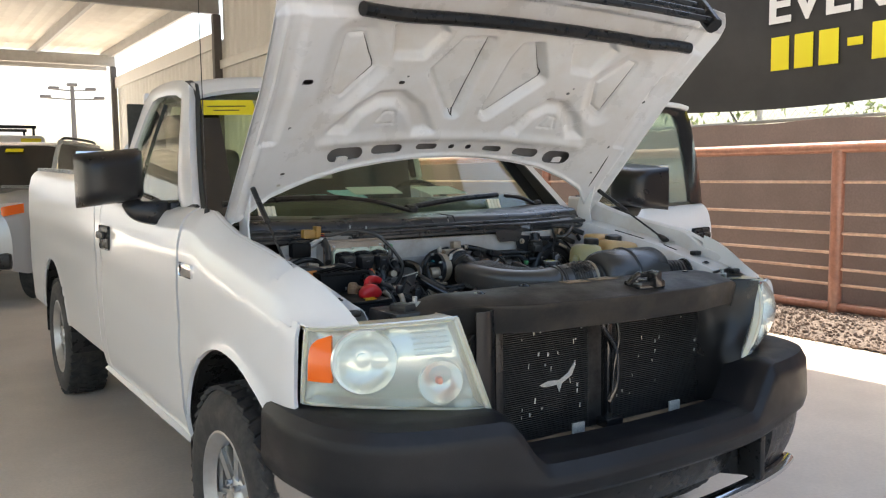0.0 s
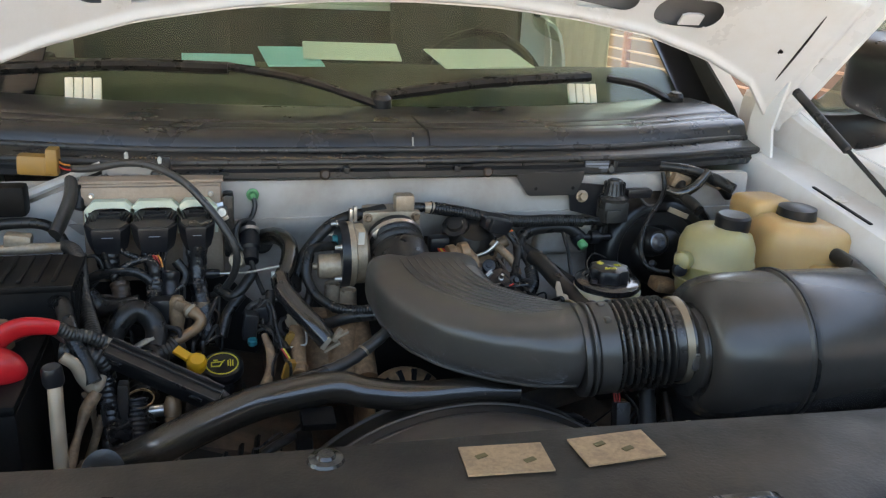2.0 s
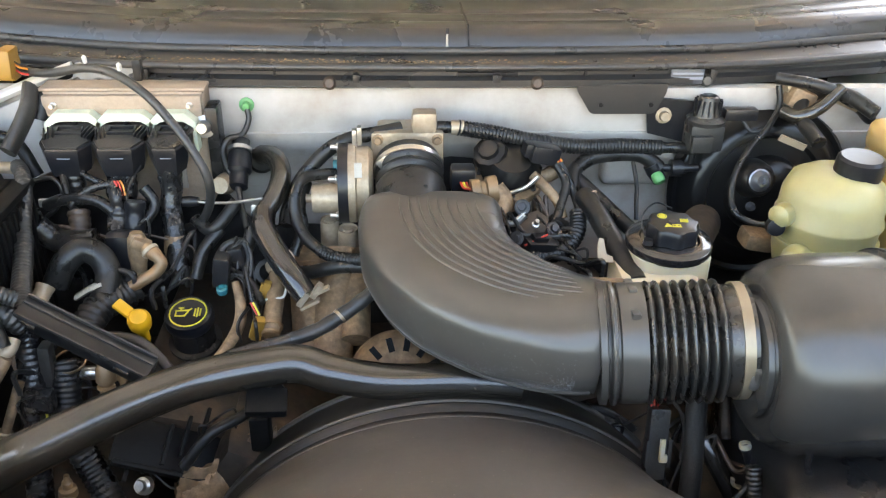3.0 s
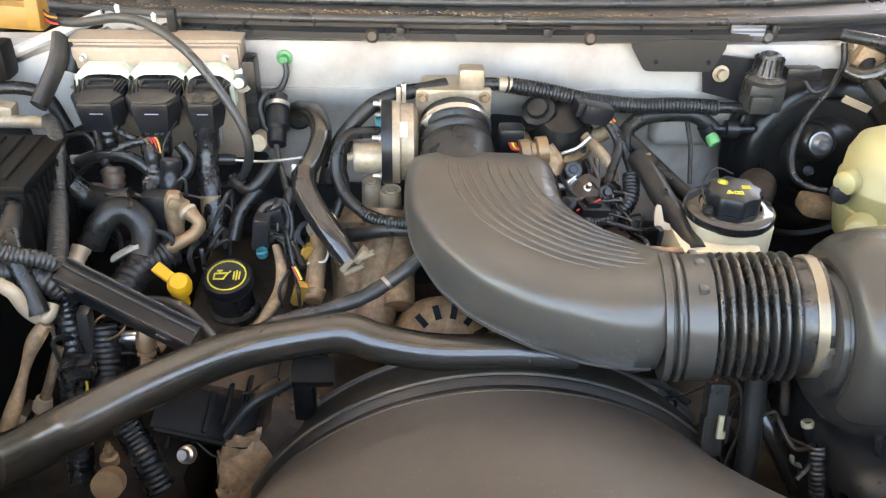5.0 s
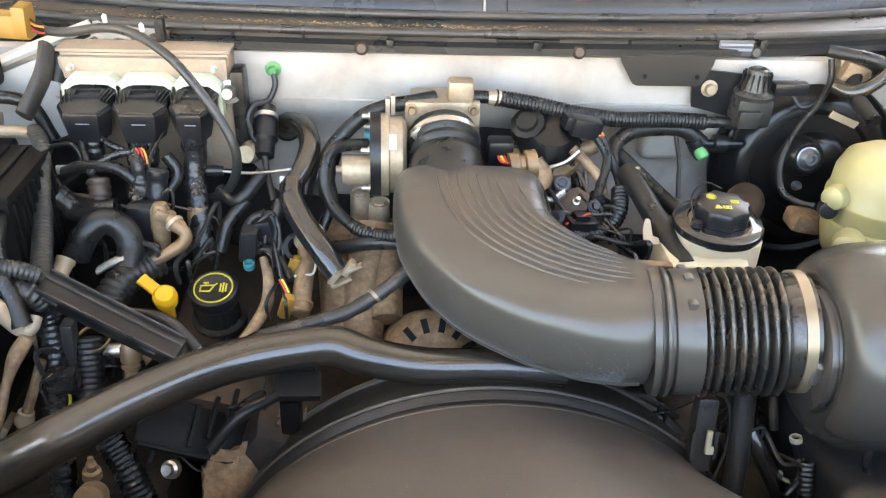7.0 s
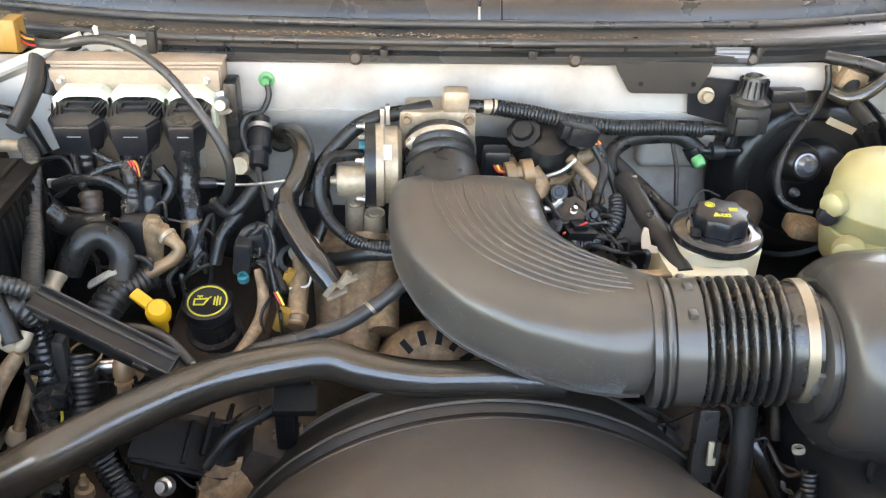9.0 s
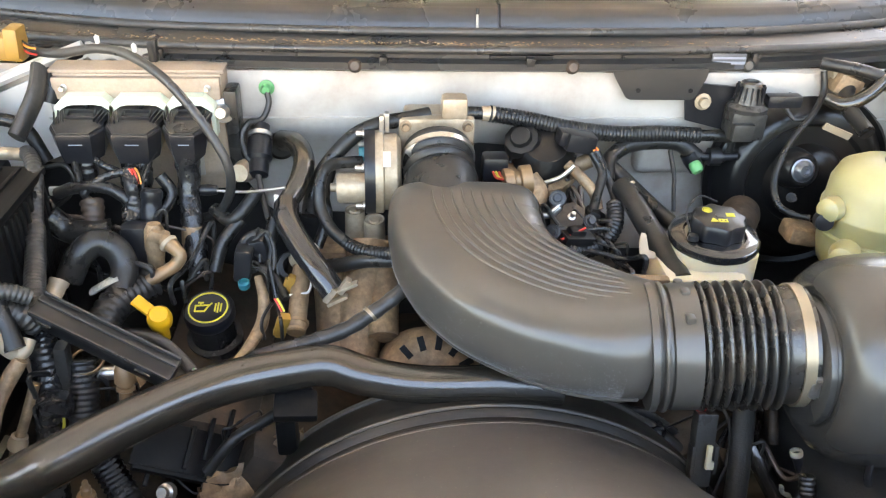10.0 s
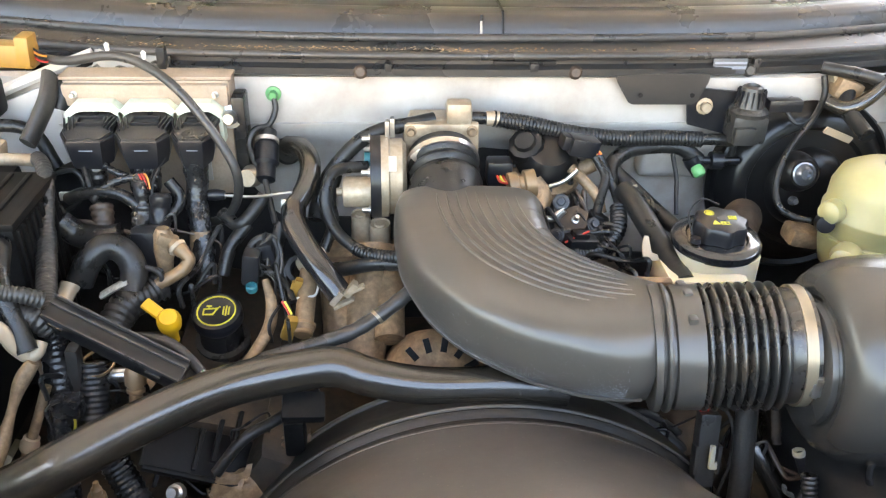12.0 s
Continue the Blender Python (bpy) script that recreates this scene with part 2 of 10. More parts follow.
TYRE = material("tyre_rubber", (0.03, 0.029, 0.028), 0.75, grain=0.2, grain_size=0.01, stain=(0.12, 0.105, 0.09), stain_amount=0.4, stain_size=0.06, bump=0.0006, bump_size=0.006)
RIM = material("wheel_silver", (0.55, 0.55, 0.54), 0.35, 0.8, stain=(0.3, 0.27, 0.24), stain_amount=0.3, stain_size=0.06)
SEATGREY = material("seat_cloth", (0.042, 0.043, 0.038), 0.85, grain=0.2, grain_size=0.01, bump=0.0008, bump_size=0.004)
HEADLINER = material("headliner_cloth", (0.27, 0.26, 0.23), 0.9, grain=0.05, grain_size=0.01)
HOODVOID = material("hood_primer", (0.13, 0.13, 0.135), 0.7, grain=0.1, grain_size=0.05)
DASH = material("dash_plastic", (0.075, 0.076, 0.058), 0.6, grain=0.1, grain_size=0.01)
CLOTHRED = material("wire_red", (0.45, 0.03, 0.02), 0.5)
FADEDRED = material("faded_red_cable", (0.085, 0.04, 0.036), 0.55, stain=(0.03, 0.025, 0.022), stain_amount=0.6, stain_size=0.03)
WIREORANGE = material("wire_orange", (0.6, 0.22, 0.04), 0.5)
WIREWHITE = material("wire_white", (0.5, 0.49, 0.45), 0.5)
CONCRETE = material("concrete_floor", (0.70, 0.615, 0.52), 0.7, grain=0.06, grain_size=0.02, stain=(0.52, 0.45, 0.375), stain_amount=0.6, stain_size=1.3, bump=0.0012, bump_size=0.02, rough_var=0.12)
GRAVEL = material("gravel_stone", (0.17, 0.125, 0.10), 0.85, grain=0.3, grain_size=0.03, vary=0.3)
GRAVELBED = material("gravel_bed", (0.14, 0.105, 0.085), 0.9, grain=0.4, grain_size=0.03, stain=(0.22, 0.17, 0.14), stain_amount=0.6, stain_size=0.06, bump=0.02, bump_size=0.03)
# pale base puts the sunlight on the thin rails into their colour
RAILPALE = material("sunlit_rail", (0.60, 0.42, 0.31), 0.35, grain=0.2, grain_size=0.04, stain=(0.36, 0.17, 0.11), stain_amount=0.45, stain_size=0.2)
RUST = material("rust_painted_pipe", (0.36, 0.16, 0.105), 0.32, coat=0.4, grain=0.15, grain_size=0.03, stain=(0.18, 0.08, 0.05), stain_amount=0.6, stain_size=0.15, bump=0.0005, bump_size=0.01)
SCREEN = material("brown_privacy_screen", (0.235, 0.180, 0.155), 0.9, grain=0.1, grain_size=0.02, stain=(0.175, 0.132, 0.112), stain_amount=0.5, stain_size=0.7)
BANNER = material("black_banner_vinyl", (0.022, 0.022, 0.022), 0.42, stain=(0.05, 0.05, 0.05), stain_amount=0.4, stain_size=0.8, bump=0.004, bump_size=0.4)
BANNERWHITE = material("banner_white_print", (0.75, 0.75, 0.72), 0.5)
BANNERYELLOW = material("banner_yellow_print", (0.80, 0.70, 0.02), 0.5)
WIRE = material("galvanised_wire", (0.5, 0.5, 0.48), 0.45, 0.8)
CORRUGATED = material("corrugated_sheet", (0.60, 0.58, 0.53), 0.5, 0.2, grain=0.04, grain_size=0.3, stain=(0.48, 0.45, 0.40), stain_amount=0.35, stain_size=0.6)
ROOFPANEL = material("roof_panel", (0.62, 0.58, 0.50), 0.6, grain=0.04, grain_size=0.4, stain=(0.45, 0.40, 0.33), stain_amount=0.4, stain_size=0.9)
BEAM = material("grey_steel_beam", (0.33, 0.32, 0.30), 0.55, 0.1, grain=0.06, grain_size=0.1, stain=(0.22, 0.2, 0.18), stain_amount=0.4, stain_size=0.5)
DARKPOST = material("dark_steel_post", (0.10, 0.09, 0.085), 0.6, 0.1, grain=0.1, grain_size=0.05)
SILVERCAR = material("silver_car_paint", (0.55, 0.56, 0.56), 0.25, 0.3, coat=0.6)
LEAF = material("foliage", (0.16, 0.22, 0.05), 0.6, vary=0.3, grain=0.3, grain_size=0.05)
BUILDING = material("white_stucco", (0.72, 0.71, 0.68), 0.8, grain=0.05, grain_size=0.3)
STICKER = material("yellow_sticker", (0.80, 0.66, 0.02), 0.45)
DARKPRINT = material("dark_print", (0.10, 0.08, 0.03), 0.6)

# ---- modelling helpers ----


def finish(name, bm, mat, sharp=38.0):
    bmesh.ops.recalc_face_normals(bm, faces=bm.faces[:])
    lim = radians(sharp)
    for f in bm.faces:
        f.smooth = True
    for e in bm.edges:
        if len(e.link_faces) != 2 or e.calc_face_angle(0.0) > lim:
            e.smooth = False
    me = bpy.data.meshes.new(name)
    bm.to_mesh(me)
    bm.free()
    for mm in (mat if isinstance(mat, (list, tuple)) else (mat,)):
        me.materials.append(mm)
    return me


def part(name, bm, mat, parent, label="", sharp=38.0):
    """Links a bmesh as one mesh object under a thing or a part."""
    ob = new(name, finish(name, bm, mat, sharp))
    ob.parent = parent
    return tagged(ob, label=label)


def solid(name, bm, mat, label, category="", group="", kind="", sharp=38.0):
    return tagged(new(name, finish(name, bm, mat, sharp)), label, category, group, kind)


def thing(name, label, category, group="", at=(0, 0, 0)):
    ob = new(name)
    ob.location = at
    ob.empty_display_size = 0.1
    return tagged(ob, label, category, group)


def merge(bm, tmp, m=None):
    if m is not None:
        tmp.transform(m)
    me = bpy.data.meshes.new("tmp")
    tmp.to_mesh(me)
    tmp.free()
    bm.from_mesh(me)
    bpy.data.meshes.remove(me)
    return bm


def box(bm, c, s, bev=0.0, rot=(0, 0, 0), seg=2):
    t = bmesh.new()
    bmesh.ops.create_cube(t, size=1.0)
    t.transform(Matrix.Diagonal((*s, 1)))
    if bev:
        bmesh.ops.bevel(t, geom=t.edges[:], offset=bev, segments=seg, affect="EDGES", profile=0.6)
    return merge(bm, t, pose(*c, *rot))


def block(p0, p1, bev=0.0, rot=(0, 0, 0)):
    """A new bmesh with one box from corner to corner."""
    bm = bmesh.new()
    c = [(a + b) / 2 for a, b in zip(p0, p1)]
    return box(bm, c, [abs(b - a) for a, b in zip(p0, p1)], bev, rot)


def axes_of(d):
    d = Vector(d).normalized()
    a = Vector((0, 0, 1)) if abs(d.z) < 0.9 else Vector((1, 0, 0))
    u = d.cross(a).normalized()
    return d, u, d.cross(u)


def lathe(bm, prof, p, axis, seg=24):
    """Turns a profile of (radius, height) about an axis that starts at p."""
    d, u, w = axes_of(axis)
    p = Vector(p)
    rings = []
    for r, hh in prof:
        if r <= 1e-6:
            rings.append([bm.verts.new(p + d * hh)])
        else:
            rings.append([bm.verts.new(p + d * hh + (u * math.cos(a) + w * math.sin(a)) * r) for a in [math.tau * k / seg for k in range(seg)]])
    for a, b in zip(rings, rings[1:]):
        for k in range(seg):
            j = (k + 1) % seg
            if len(a) == 1 and len(b) == 1:
                continue
            if len(a) == 1:
                bm.faces.new((a[0], b[k], b[j]))
            elif len(b) == 1:
                bm.faces.new((a[k], a[j], b[0]))
            else:
                bm.faces.new((a[k], a[j], b[j], b[k]))
    return bm


def rod(bm, p0, p1, r, r_end=None, seg=14, bev=0.0):
    p0, p1 = Vector(p0), Vector(p1)
    r_end = r if r_end is None else r_end
    ln = (p1 - p0).length
    bev = min(bev, r * 0.9, r_end * 0.9)
    prof = [(0, 0), (r - bev, 0), (r, bev), (r_end, ln - bev), (r_end - bev, ln), (0, ln)] if bev else [(0, 0), (r, 0), (r_end, ln), (0, ln)]
    return lathe(bm, prof, p0, p1 - p0, seg)


def spline(pts, n=8):
    """Catmull-Rom points through pts."""
    pts = [Vector(p) for p in pts]
    q = [pts[0] * 2 - pts[1]] + pts + [pts[-1] * 2 - pts[-2]]
    out = []
    for i in range(1, len(q) - 2):
        a, b, c, d = q[i - 1], q[i], q[i + 1], q[i + 2]
        for k in range(n):
            t = k / n
            out.append(0.5 * ((2 * b) + (c - a) * t + (2 * a - 5 * b + 4 * c - d) * t * t + (3 * b - a - 3 * c + d) * t ** 3))
    return out + [pts[-1]]


def sweep(bm, pts, r, seg=12, n=8, pitch=0.0, amp=0.0, up=None, power=2.0):
    """A tube along a spline. r: a radius, (half width, half height), or a function of 0..1 that gives either. pitch, amp: corrugation."""
    path = spline(pts, n)
    if pitch:
        total = sum((b - a).length for a, b in zip(path, path[1:]))
        count = max(8, int(total / pitch * 4))
        cum = [0.0]
        for a, b in zip(path, path[1:]):
            cum.append(cum[-1] + (b - a).length)
        res, j = [], 0
        for k in range(count + 1):
            s = total * k / count
            while j < len(cum) - 2 and cum[j + 1] < s:
                j += 1
            f = (s - cum[j]) / max(1e-9, cum[j + 1] - cum[j])
            res.append(path[j].lerp(path[j + 1], f))
        path = res
    rings, u_prev = [], None
    last = len(path) - 1
    for i, p in enumerate(path):
        d = (path[min(i + 1, last)] - path[max(i - 1, 0)]).normalized()
        if u_prev is None:
            u = Vector(up) if up else axes_of(d)[1]
        else:
            u = u_prev
        u = (u - d * u.dot(d)).normalized()
        u_prev = u
        w = d.cross(u)
        rr = r(i / last) if callable(r) else r
        ra, rb = rr if isinstance(rr, tuple) else (rr, rr)
        if pitch:
            k = amp if i % 4 in (1, 2) else 0.0
            ra, rb = ra + k, rb + k
        ring = []
        for k in range(seg):
            a = math.tau * k / seg
            ca, sa = math.cos(a), math.sin(a)
            if power != 2.0:
                ca = math.copysign(abs(ca) ** (2 / power), ca)
                sa = math.copysign(abs(sa) ** (2 / power), sa)
            ring.append(bm.verts.new(p + w * ca * ra + u * sa * rb))
        rings.append(ring)
    for a, b in zip(rings, rings[1:]):
        for k in range(seg):
            bm.faces.new((a[k], a[(k + 1) % seg], b[(k + 1) % seg], b[k]))
    bm.faces.new(rings[0])
    bm.faces.new(rings[-1][::-1])
    return bm


def sheet(bm, fn, nu, nv, thick=0.0):
    """A grid of points fn(u, v) over 0..1, made solid to a thickness."""
    t = bmesh.new()
    vs = [[t.verts.new(fn(i / nu, j / nv)) for j in range(nv + 1)] for i in range(nu + 1)]
    for i in range(nu):
        for j in range(nv):
            t.faces.new((vs[i][j], vs[i + 1][j], vs[i + 1][j + 1], vs[i][j + 1]))
    if thick:
        bmesh.ops.recalc_face_normals(t, faces=t.faces[:])
        bmesh.ops.solidify(t, geom=t.faces[:], thickness=thick)
    return merge(bm, t)


def prism(bm, poly, depth, m, bev=0.0):
    """A polygon of (x, y) pushed up by a depth along z, then placed by m."""
    t = bmesh.new()
    lo = [t.verts.new((x, y, 0)) for x, y in poly]
    hi = [t.verts.new((x, y, depth)) for x, y in poly]
    t.faces.new(lo[::-1])
    t.faces.new(hi)
    k = len(poly)
    for i in range(k):
        t.faces.new((lo[i], lo[(i + 1) % k], hi[(i + 1) % k], hi[i]))
    if bev:
        bmesh.ops.bevel(t, geom=t.edges[:], offset=bev, segments=2, affect="EDGES")
    return merge(bm, t, m)


def table(rows):
    """A function that reads between rows of (where, value)."""
    xs, ys = [r[0] for r in rows], [r[1] for r in rows]
    return lambda v: float(np.interp(v, xs, ys))


def smooth01(v):
    v = min(1.0, max(0.0, v))
    return v * v * (3 - 2 * v)

# ---- setting ----
GX = 3.6  # line of the canopy's posts


bm = bmesh.new()
sheet(bm, lambda u, v: Vector((-400 + 800 * u, -400 + 800 * v, 0)), 8, 8)
solid("ground", bm, CONCRETE, "smooth dusty grey concrete lot under and around the truck", "ground", kind="structure")

bm = bmesh.new()
bed_rng = random.Random(5)
sheet(bm, lambda u, v: Vector((4.42 + 0.05 * math.sin(v * 40) + 1.6 * u, -14 + 34 * v, 0.02 + 0.1 * smooth01(u * 3) + 0.012 * noise.noise((u * 30, v * 300, 0)))), 20, 260)
gravel_bed = solid("gravel_bed", bm, GRAVELBED, "strip of reddish brown gravel along the foot of the pipe fence", "gravel", kind="structure")

# loose stones on the bed
bm = bmesh.new()
for k in range(4200):
    y, x = bed_rng.uniform(0.3, 4.5), bed_rng.uniform(4.36, 5.5)
    r = bed_rng.uniform(0.006, 0.019)
    t = bmesh.new()
    bmesh.ops.create_icosphere(t, subdivisions=1, radius=r)
    for v in t.verts:
        v.co *= bed_rng.uniform(0.7, 1.2)
    merge(bm, t, pose(x, y, 0.02 + 0.1 * smooth01((x - 4.42) / 1.6 * 3) + r * 0.3, bed_rng.uniform(0, 90), bed_rng.uniform(0, 90), bed_rng.uniform(0, 90)) @ Matrix.Diagonal((1, 1.2, 0.7, 1)))
part("gravel_stones", bm, GRAVEL, gravel_bed, sharp=20)["kind"] = "stuff"

# pipe fence with a brown screen behind
FX = 5.2
fence = thing("pipe_fence", "rust red welded pipe fence with thin horizontal rails", "fence", at=(FX, 2.0, 0))


def local(ob, bm):
    bm.transform(Matrix.Translation(-ob.location))
    return bm


for zz, rr in ((1.595, 0.052), (1.29, 0.014), (1.01, 0.014), (0.835, 0.014), (0.66, 0.014), (0.515, 0.014), (0.375, 0.014), (0.175, 0.042)):
    bm = bmesh.new()
    rod(bm, (FX, -14, zz), (FX, 14, zz), rr, seg=14)
    part("rail", local(fence, bm), RUST if rr > 0.03 else RAILPALE, fence)
for yy in (-9.3, -5.3, -1.3, 2.72, 6.7, 10.7):
    bm = bmesh.new()
    rod(bm, (FX, yy, 0), (FX, yy, 1.57), 0.058, seg=16)
    part("post", local(fence, bm), RUST, fence)

back_fence = thing("chain_link_fence", "galvanised chain link fence hung with a brown privacy screen", "fence", at=(5.75, 2.0, 0))
bm = bmesh.new()
sheet(bm, lambda u, v: Vector((5.72 + 0.012 * math.sin(u * 90) + 0.01 * noise.noise((u * 40, v * 3, 1)), -14 + 29 * u, 0.05 + 1.83 * v + 0.012 * math.sin(u * 130) * v)), 240, 8, 0.003)
part("privacy_screen", local(back_fence, bm), SCREEN, back_fence, "brown woven privacy screen")
bm = bmesh.new()
step = 0.065
for k in range(-20, 150):
    y0 = 0.2 + k * step
    for s in (1, -1):
        a, b = (5.77, y0, 1.7), (5.77, y0 + s * 0.75, 2.45)
        rod(bm, a, b, 0.0028, seg=4)
ob = part("wire_mesh", local(back_fence, bm), WIRE, back_fence, "galvanised diamond wire mesh")
ob["kind"] = "stuff"
for zz in (2.46, 1.9):
    bm = bmesh.new()
    rod(bm, (5.78, -14, zz), (5.78, 15, zz), 0.02, seg=10)
    part("top_wire" if zz < 2 else "top_pipe", local(back_fence, bm), WIRE, back_fence)
for yy in (-8, -4, 0, 4, 8, 12):
    bm = bmesh.new()
    rod(bm, (5.82, yy, 0), (5.82, yy, 2.5), 0.03, seg=10)
    part("post", local(back_fence, bm), WIRE, back_fence)

# black banner above the screen
banner = thing("banner", "large black vinyl advertising banner with white and yellow print", "banner", at=(5.62, 3.0, 2.1))
bm = bmesh.new()


def banner_bottom(y):
    return 2.045 + 0.03 * math.sin(y * 1.3)


sheet(bm, lambda u, v: Vector((5.70 + 0.012 * noise.noise((u * 9, v * 4, 0)), -9 + 18 * u, banner_bottom(-9 + 18 * u) * (1 - v) + 4.3 * v)), 120, 24, 0.003)
part("vinyl_sheet", local(banner, bm), BANNER, banner)


def text_mesh(body, size, m, mat, name, parent, depth=0.002):
    cu = bpy.data.curves.new("lettering", "FONT")
    cu.body, cu.size, cu.extrude, cu.offset = body, size, depth, size * 0.022
    tmp = bpy.data.objects.new("lettering", cu)
    scene.collection.objects.link(tmp)
    dg = bpy.context.evaluated_depsgraph_get()
    me = bpy.data.meshes.new_from_object(tmp.evaluated_get(dg))
    bpy.data.objects.remove(tmp)
    bpy.data.curves.remove(cu)
    me.materials.clear()
    me.materials.append(mat)
    me.transform(Matrix.Translation(-parent.location) @ m)
    ob = new(name, me)
    ob.parent = parent
    return ob


# the banner faces the truck: letters run towards smaller y
FACE = Matrix(((0, 0, -1, 5.682), (-1, 0, 0, 0), (0, 1, 0, 0), (0, 0, 0, 1)))
text_mesh("EVER", 0.50, FACE @ Matrix.Translation((-3.84, 2.87, 0)) @ Matrix.Diagonal((1.12, 1, 1, 1)), BANNERWHITE, "white_lettering", banner)
for k in range(7):
    bm = bmesh.new()
    w = 0.20 if k != 3 else 0.15
    hgt = 0.33 if k != 3 else 0.075
    box(bm, (5.684, 3.68 - k * 0.262, 2.56 if k != 3 else 2.58), (0.006, w, hgt), 0.002)
    part("yellow_bar", local(banner, bm), BANNERYELLOW, banner)

for yy in (-8.9, -3.0, 8.9):
    bm = bmesh.new()
    rod(bm, (5.78, yy, 0), (5.78, yy, 4.3), 0.035, seg=10)
    part("post", local(banner, bm), WIRE, banner)
for zz in (2.2, 4.28):
    bm = bmesh.new()
    rod(bm, (5.735, -9, zz), (5.735, 9, zz), 0.022, seg=8)
    part("batten", local(banner, bm), WIRE, banner)

# foliage behind the fence
hedge = thing("hedge", "sunlit yellow green hedge behind the fence", "hedge", at=(7.4, 2.5, 0))
bm = bmesh.new()
leaf_rng = random.Random(11)
for k in range(5200):
    c = Vector((leaf_rng.gauss(7.4, 0.35), leaf_rng.uniform(-6, 13), abs(leaf_rng.gauss(1.6, 0.62))))
    s = leaf_rng.uniform(0.04, 0.09)
    e = Euler((leaf_rng.uniform(0, 6.3), leaf_rng.uniform(0, 6.3), leaf_rng.uniform(0, 6.3))).to_matrix()
    vs = [bm.verts.new(c + e @ Vector(p) * s) for p in ((-1, 0, 0), (0, -0.45, 0.1), (1, 0, 0), (0, 0.45, 0.1))]
    bm.faces.new(vs)
part("crown", local(hedge, bm), LEAF, hedge)["kind"] = "stuff"
for k in range(9):
    bm = bmesh.new()
    y = -5.5 + 2.2 * k
    sweep(bm, [(7.4, y, 0), (7.35, y + 0.1, 0.7), (7.45, y - 0.15, 1.6), (7.4, y + 0.2, 2.3)], lambda q: 0.035 * (1 - 0.7 * q), 8, 4)
    part("trunk", local(hedge, bm), DARKPOST, hedge)

# canopy: sheet roof on steel beams and posts
canopy = tagged(new("canopy"), "open steel canopy with pale sheet roof on grey beams", "canopy", kind="structure")
bm = bmesh.new()
sheet(bm, lambda u, v: Vector((-15 + 18.75 * u, -1.9 + 26.7 * v, 5.02 + 0.012 * (1 if int(u * 120) % 2 else -1))), 120, 4, 0.02)
part("roof_sheet", bm, ROOFPANEL, canopy, "pale ribbed sheet roof", sharp=10)
for k in range(9):
    x = 3.55 - 1.9 * k
    bm = bmesh.new()
    box(bm, (x, 11.45, 4.88), (0.09, 26.6, 0.24), 0.008)
    part("rafter", bm, BEAM, canopy)
for yy in (-1.8, 5.5, 14.6, 23.6, 24.7):
    bm = bmesh.new()
    box(bm, (-5.7, yy, 4.66), (18.7, 0.14, 0.3), 0.01)
    part("cross_beam", bm, BEAM, canopy)
for x in (GX, -8.0):
    for yy in (5.5, 14.6, 23.6):
        if x == GX and yy == 5.5:
            continue
        bm = bmesh.new()
        box(bm, (x, yy, 2.25), (0.15, 0.15, 4.5), 0.01)
        box(bm, (x, yy, 0.01), (0.3, 0.3, 0.02), 0.004)
        part("post", bm, DARKPOST, canopy)

# corrugated wall beside the canopy
wall = tagged(new("wall_east"), "ribbed beige sheet metal wall with a horizontal girt", "wall", kind="structure")


def ribbed(bm, y0, y1, x, z0, z1):
    n = int((y1 - y0) / 0.075)
    sheet(bm, lambda u, v: Vector((x + (0.018 if int(round(u * n)) % 4 < 2 else -0.018), y0 + (y1 - y0) * u, z0 + (z1 - z0) * v)), n, 1, 0.004)
    return bm


part("tall_panels", ribbed(bmesh.new(), 8.2, 14.6, GX + 0.12, 0, 4.9), CORRUGATED, wall, sharp=15)
part("low_panels", ribbed(bmesh.new(), 14.6, 23.7, GX + 0.12, 0, 4.05), CORRUGATED, wall, sharp=15)
for zz, y0, y1 in ((3.55, 8.2, 14.6), (1.6, 8.2, 23.7), (4.05, 14.6, 23.7)):
    bm = bmesh.new()
    box(bm, (GX + 0.05, (y0 + y1) / 2, zz), (0.06, y1 - y0, 0.3 if zz > 4 else 0.16), 0.006)
    part("girt", bm, CORRUGATED, wall)

# things beyond the canopy
bm = block((-16, 48, 0), (4.3, 58, 8.1), 0.05)
solid("building", bm, BUILDING, "plain white block of a distant building", "building")

pole = thing("light_pole", "tall dark steel lot light pole with a ring of lamps", "light pole", at=(6.35, 46, 0))
bm = bmesh.new()
rod(bm, (6.35, 46, 0), (6.35, 46, 6.1), 0.16, 0.10)
part("mast", local(pole, bm), DARKPOST, pole)
for k, (dx, dz) in enumerate(((-1.3, 5.5), (1.3, 5.5), (-0.9, 5.95), (0.9, 5.95), (0, 6.15))):
    bm = bmesh.new()
    box(bm, (6.35 + dx, 46, dz + 0.06), (0.5, 0.4, 0.16), 0.04)
    rod(bm, (6.35, 46, dz - 0.05), (6.35 + dx, 46, dz), 0.04)
    part("lamp_head", local(pole, bm), DARKPOST, pole)

# ---- the pickup truck ----
truck = thing("pickup_truck", "white pickup truck with raised hood and open driver door", "pickup truck", at=(0, 1.5, 0))


def tp(name, bm, mat, label="", parent=None, sharp=38.0):
    """A part of the truck, given in world places."""
    bm.transform(Matrix.Translation(-truck.location))
    return part(name, bm, mat, parent or truck, label, sharp)


# crown of the fender and belt line, and the lower flange inside the fender's edge
ztop = table([(0.3, 1.065), (0.45, 1.118), (0.66, 1.165), (0.91, 1.203), (1.05, 1.226), (1.17, 1.257), (1.27, 1.292), (1.45, 1.297), (1.7, 1.295), (2.1, 1.308), (2.7, 1.36), (2.9, 1.415), (3.2, 1.428), (5.3, 1.475)])
zflange = table([(0.3, 1.015), (0.45, 1.055), (0.77, 1.135), (1.1, 1.19), (1.4, 1.228)])
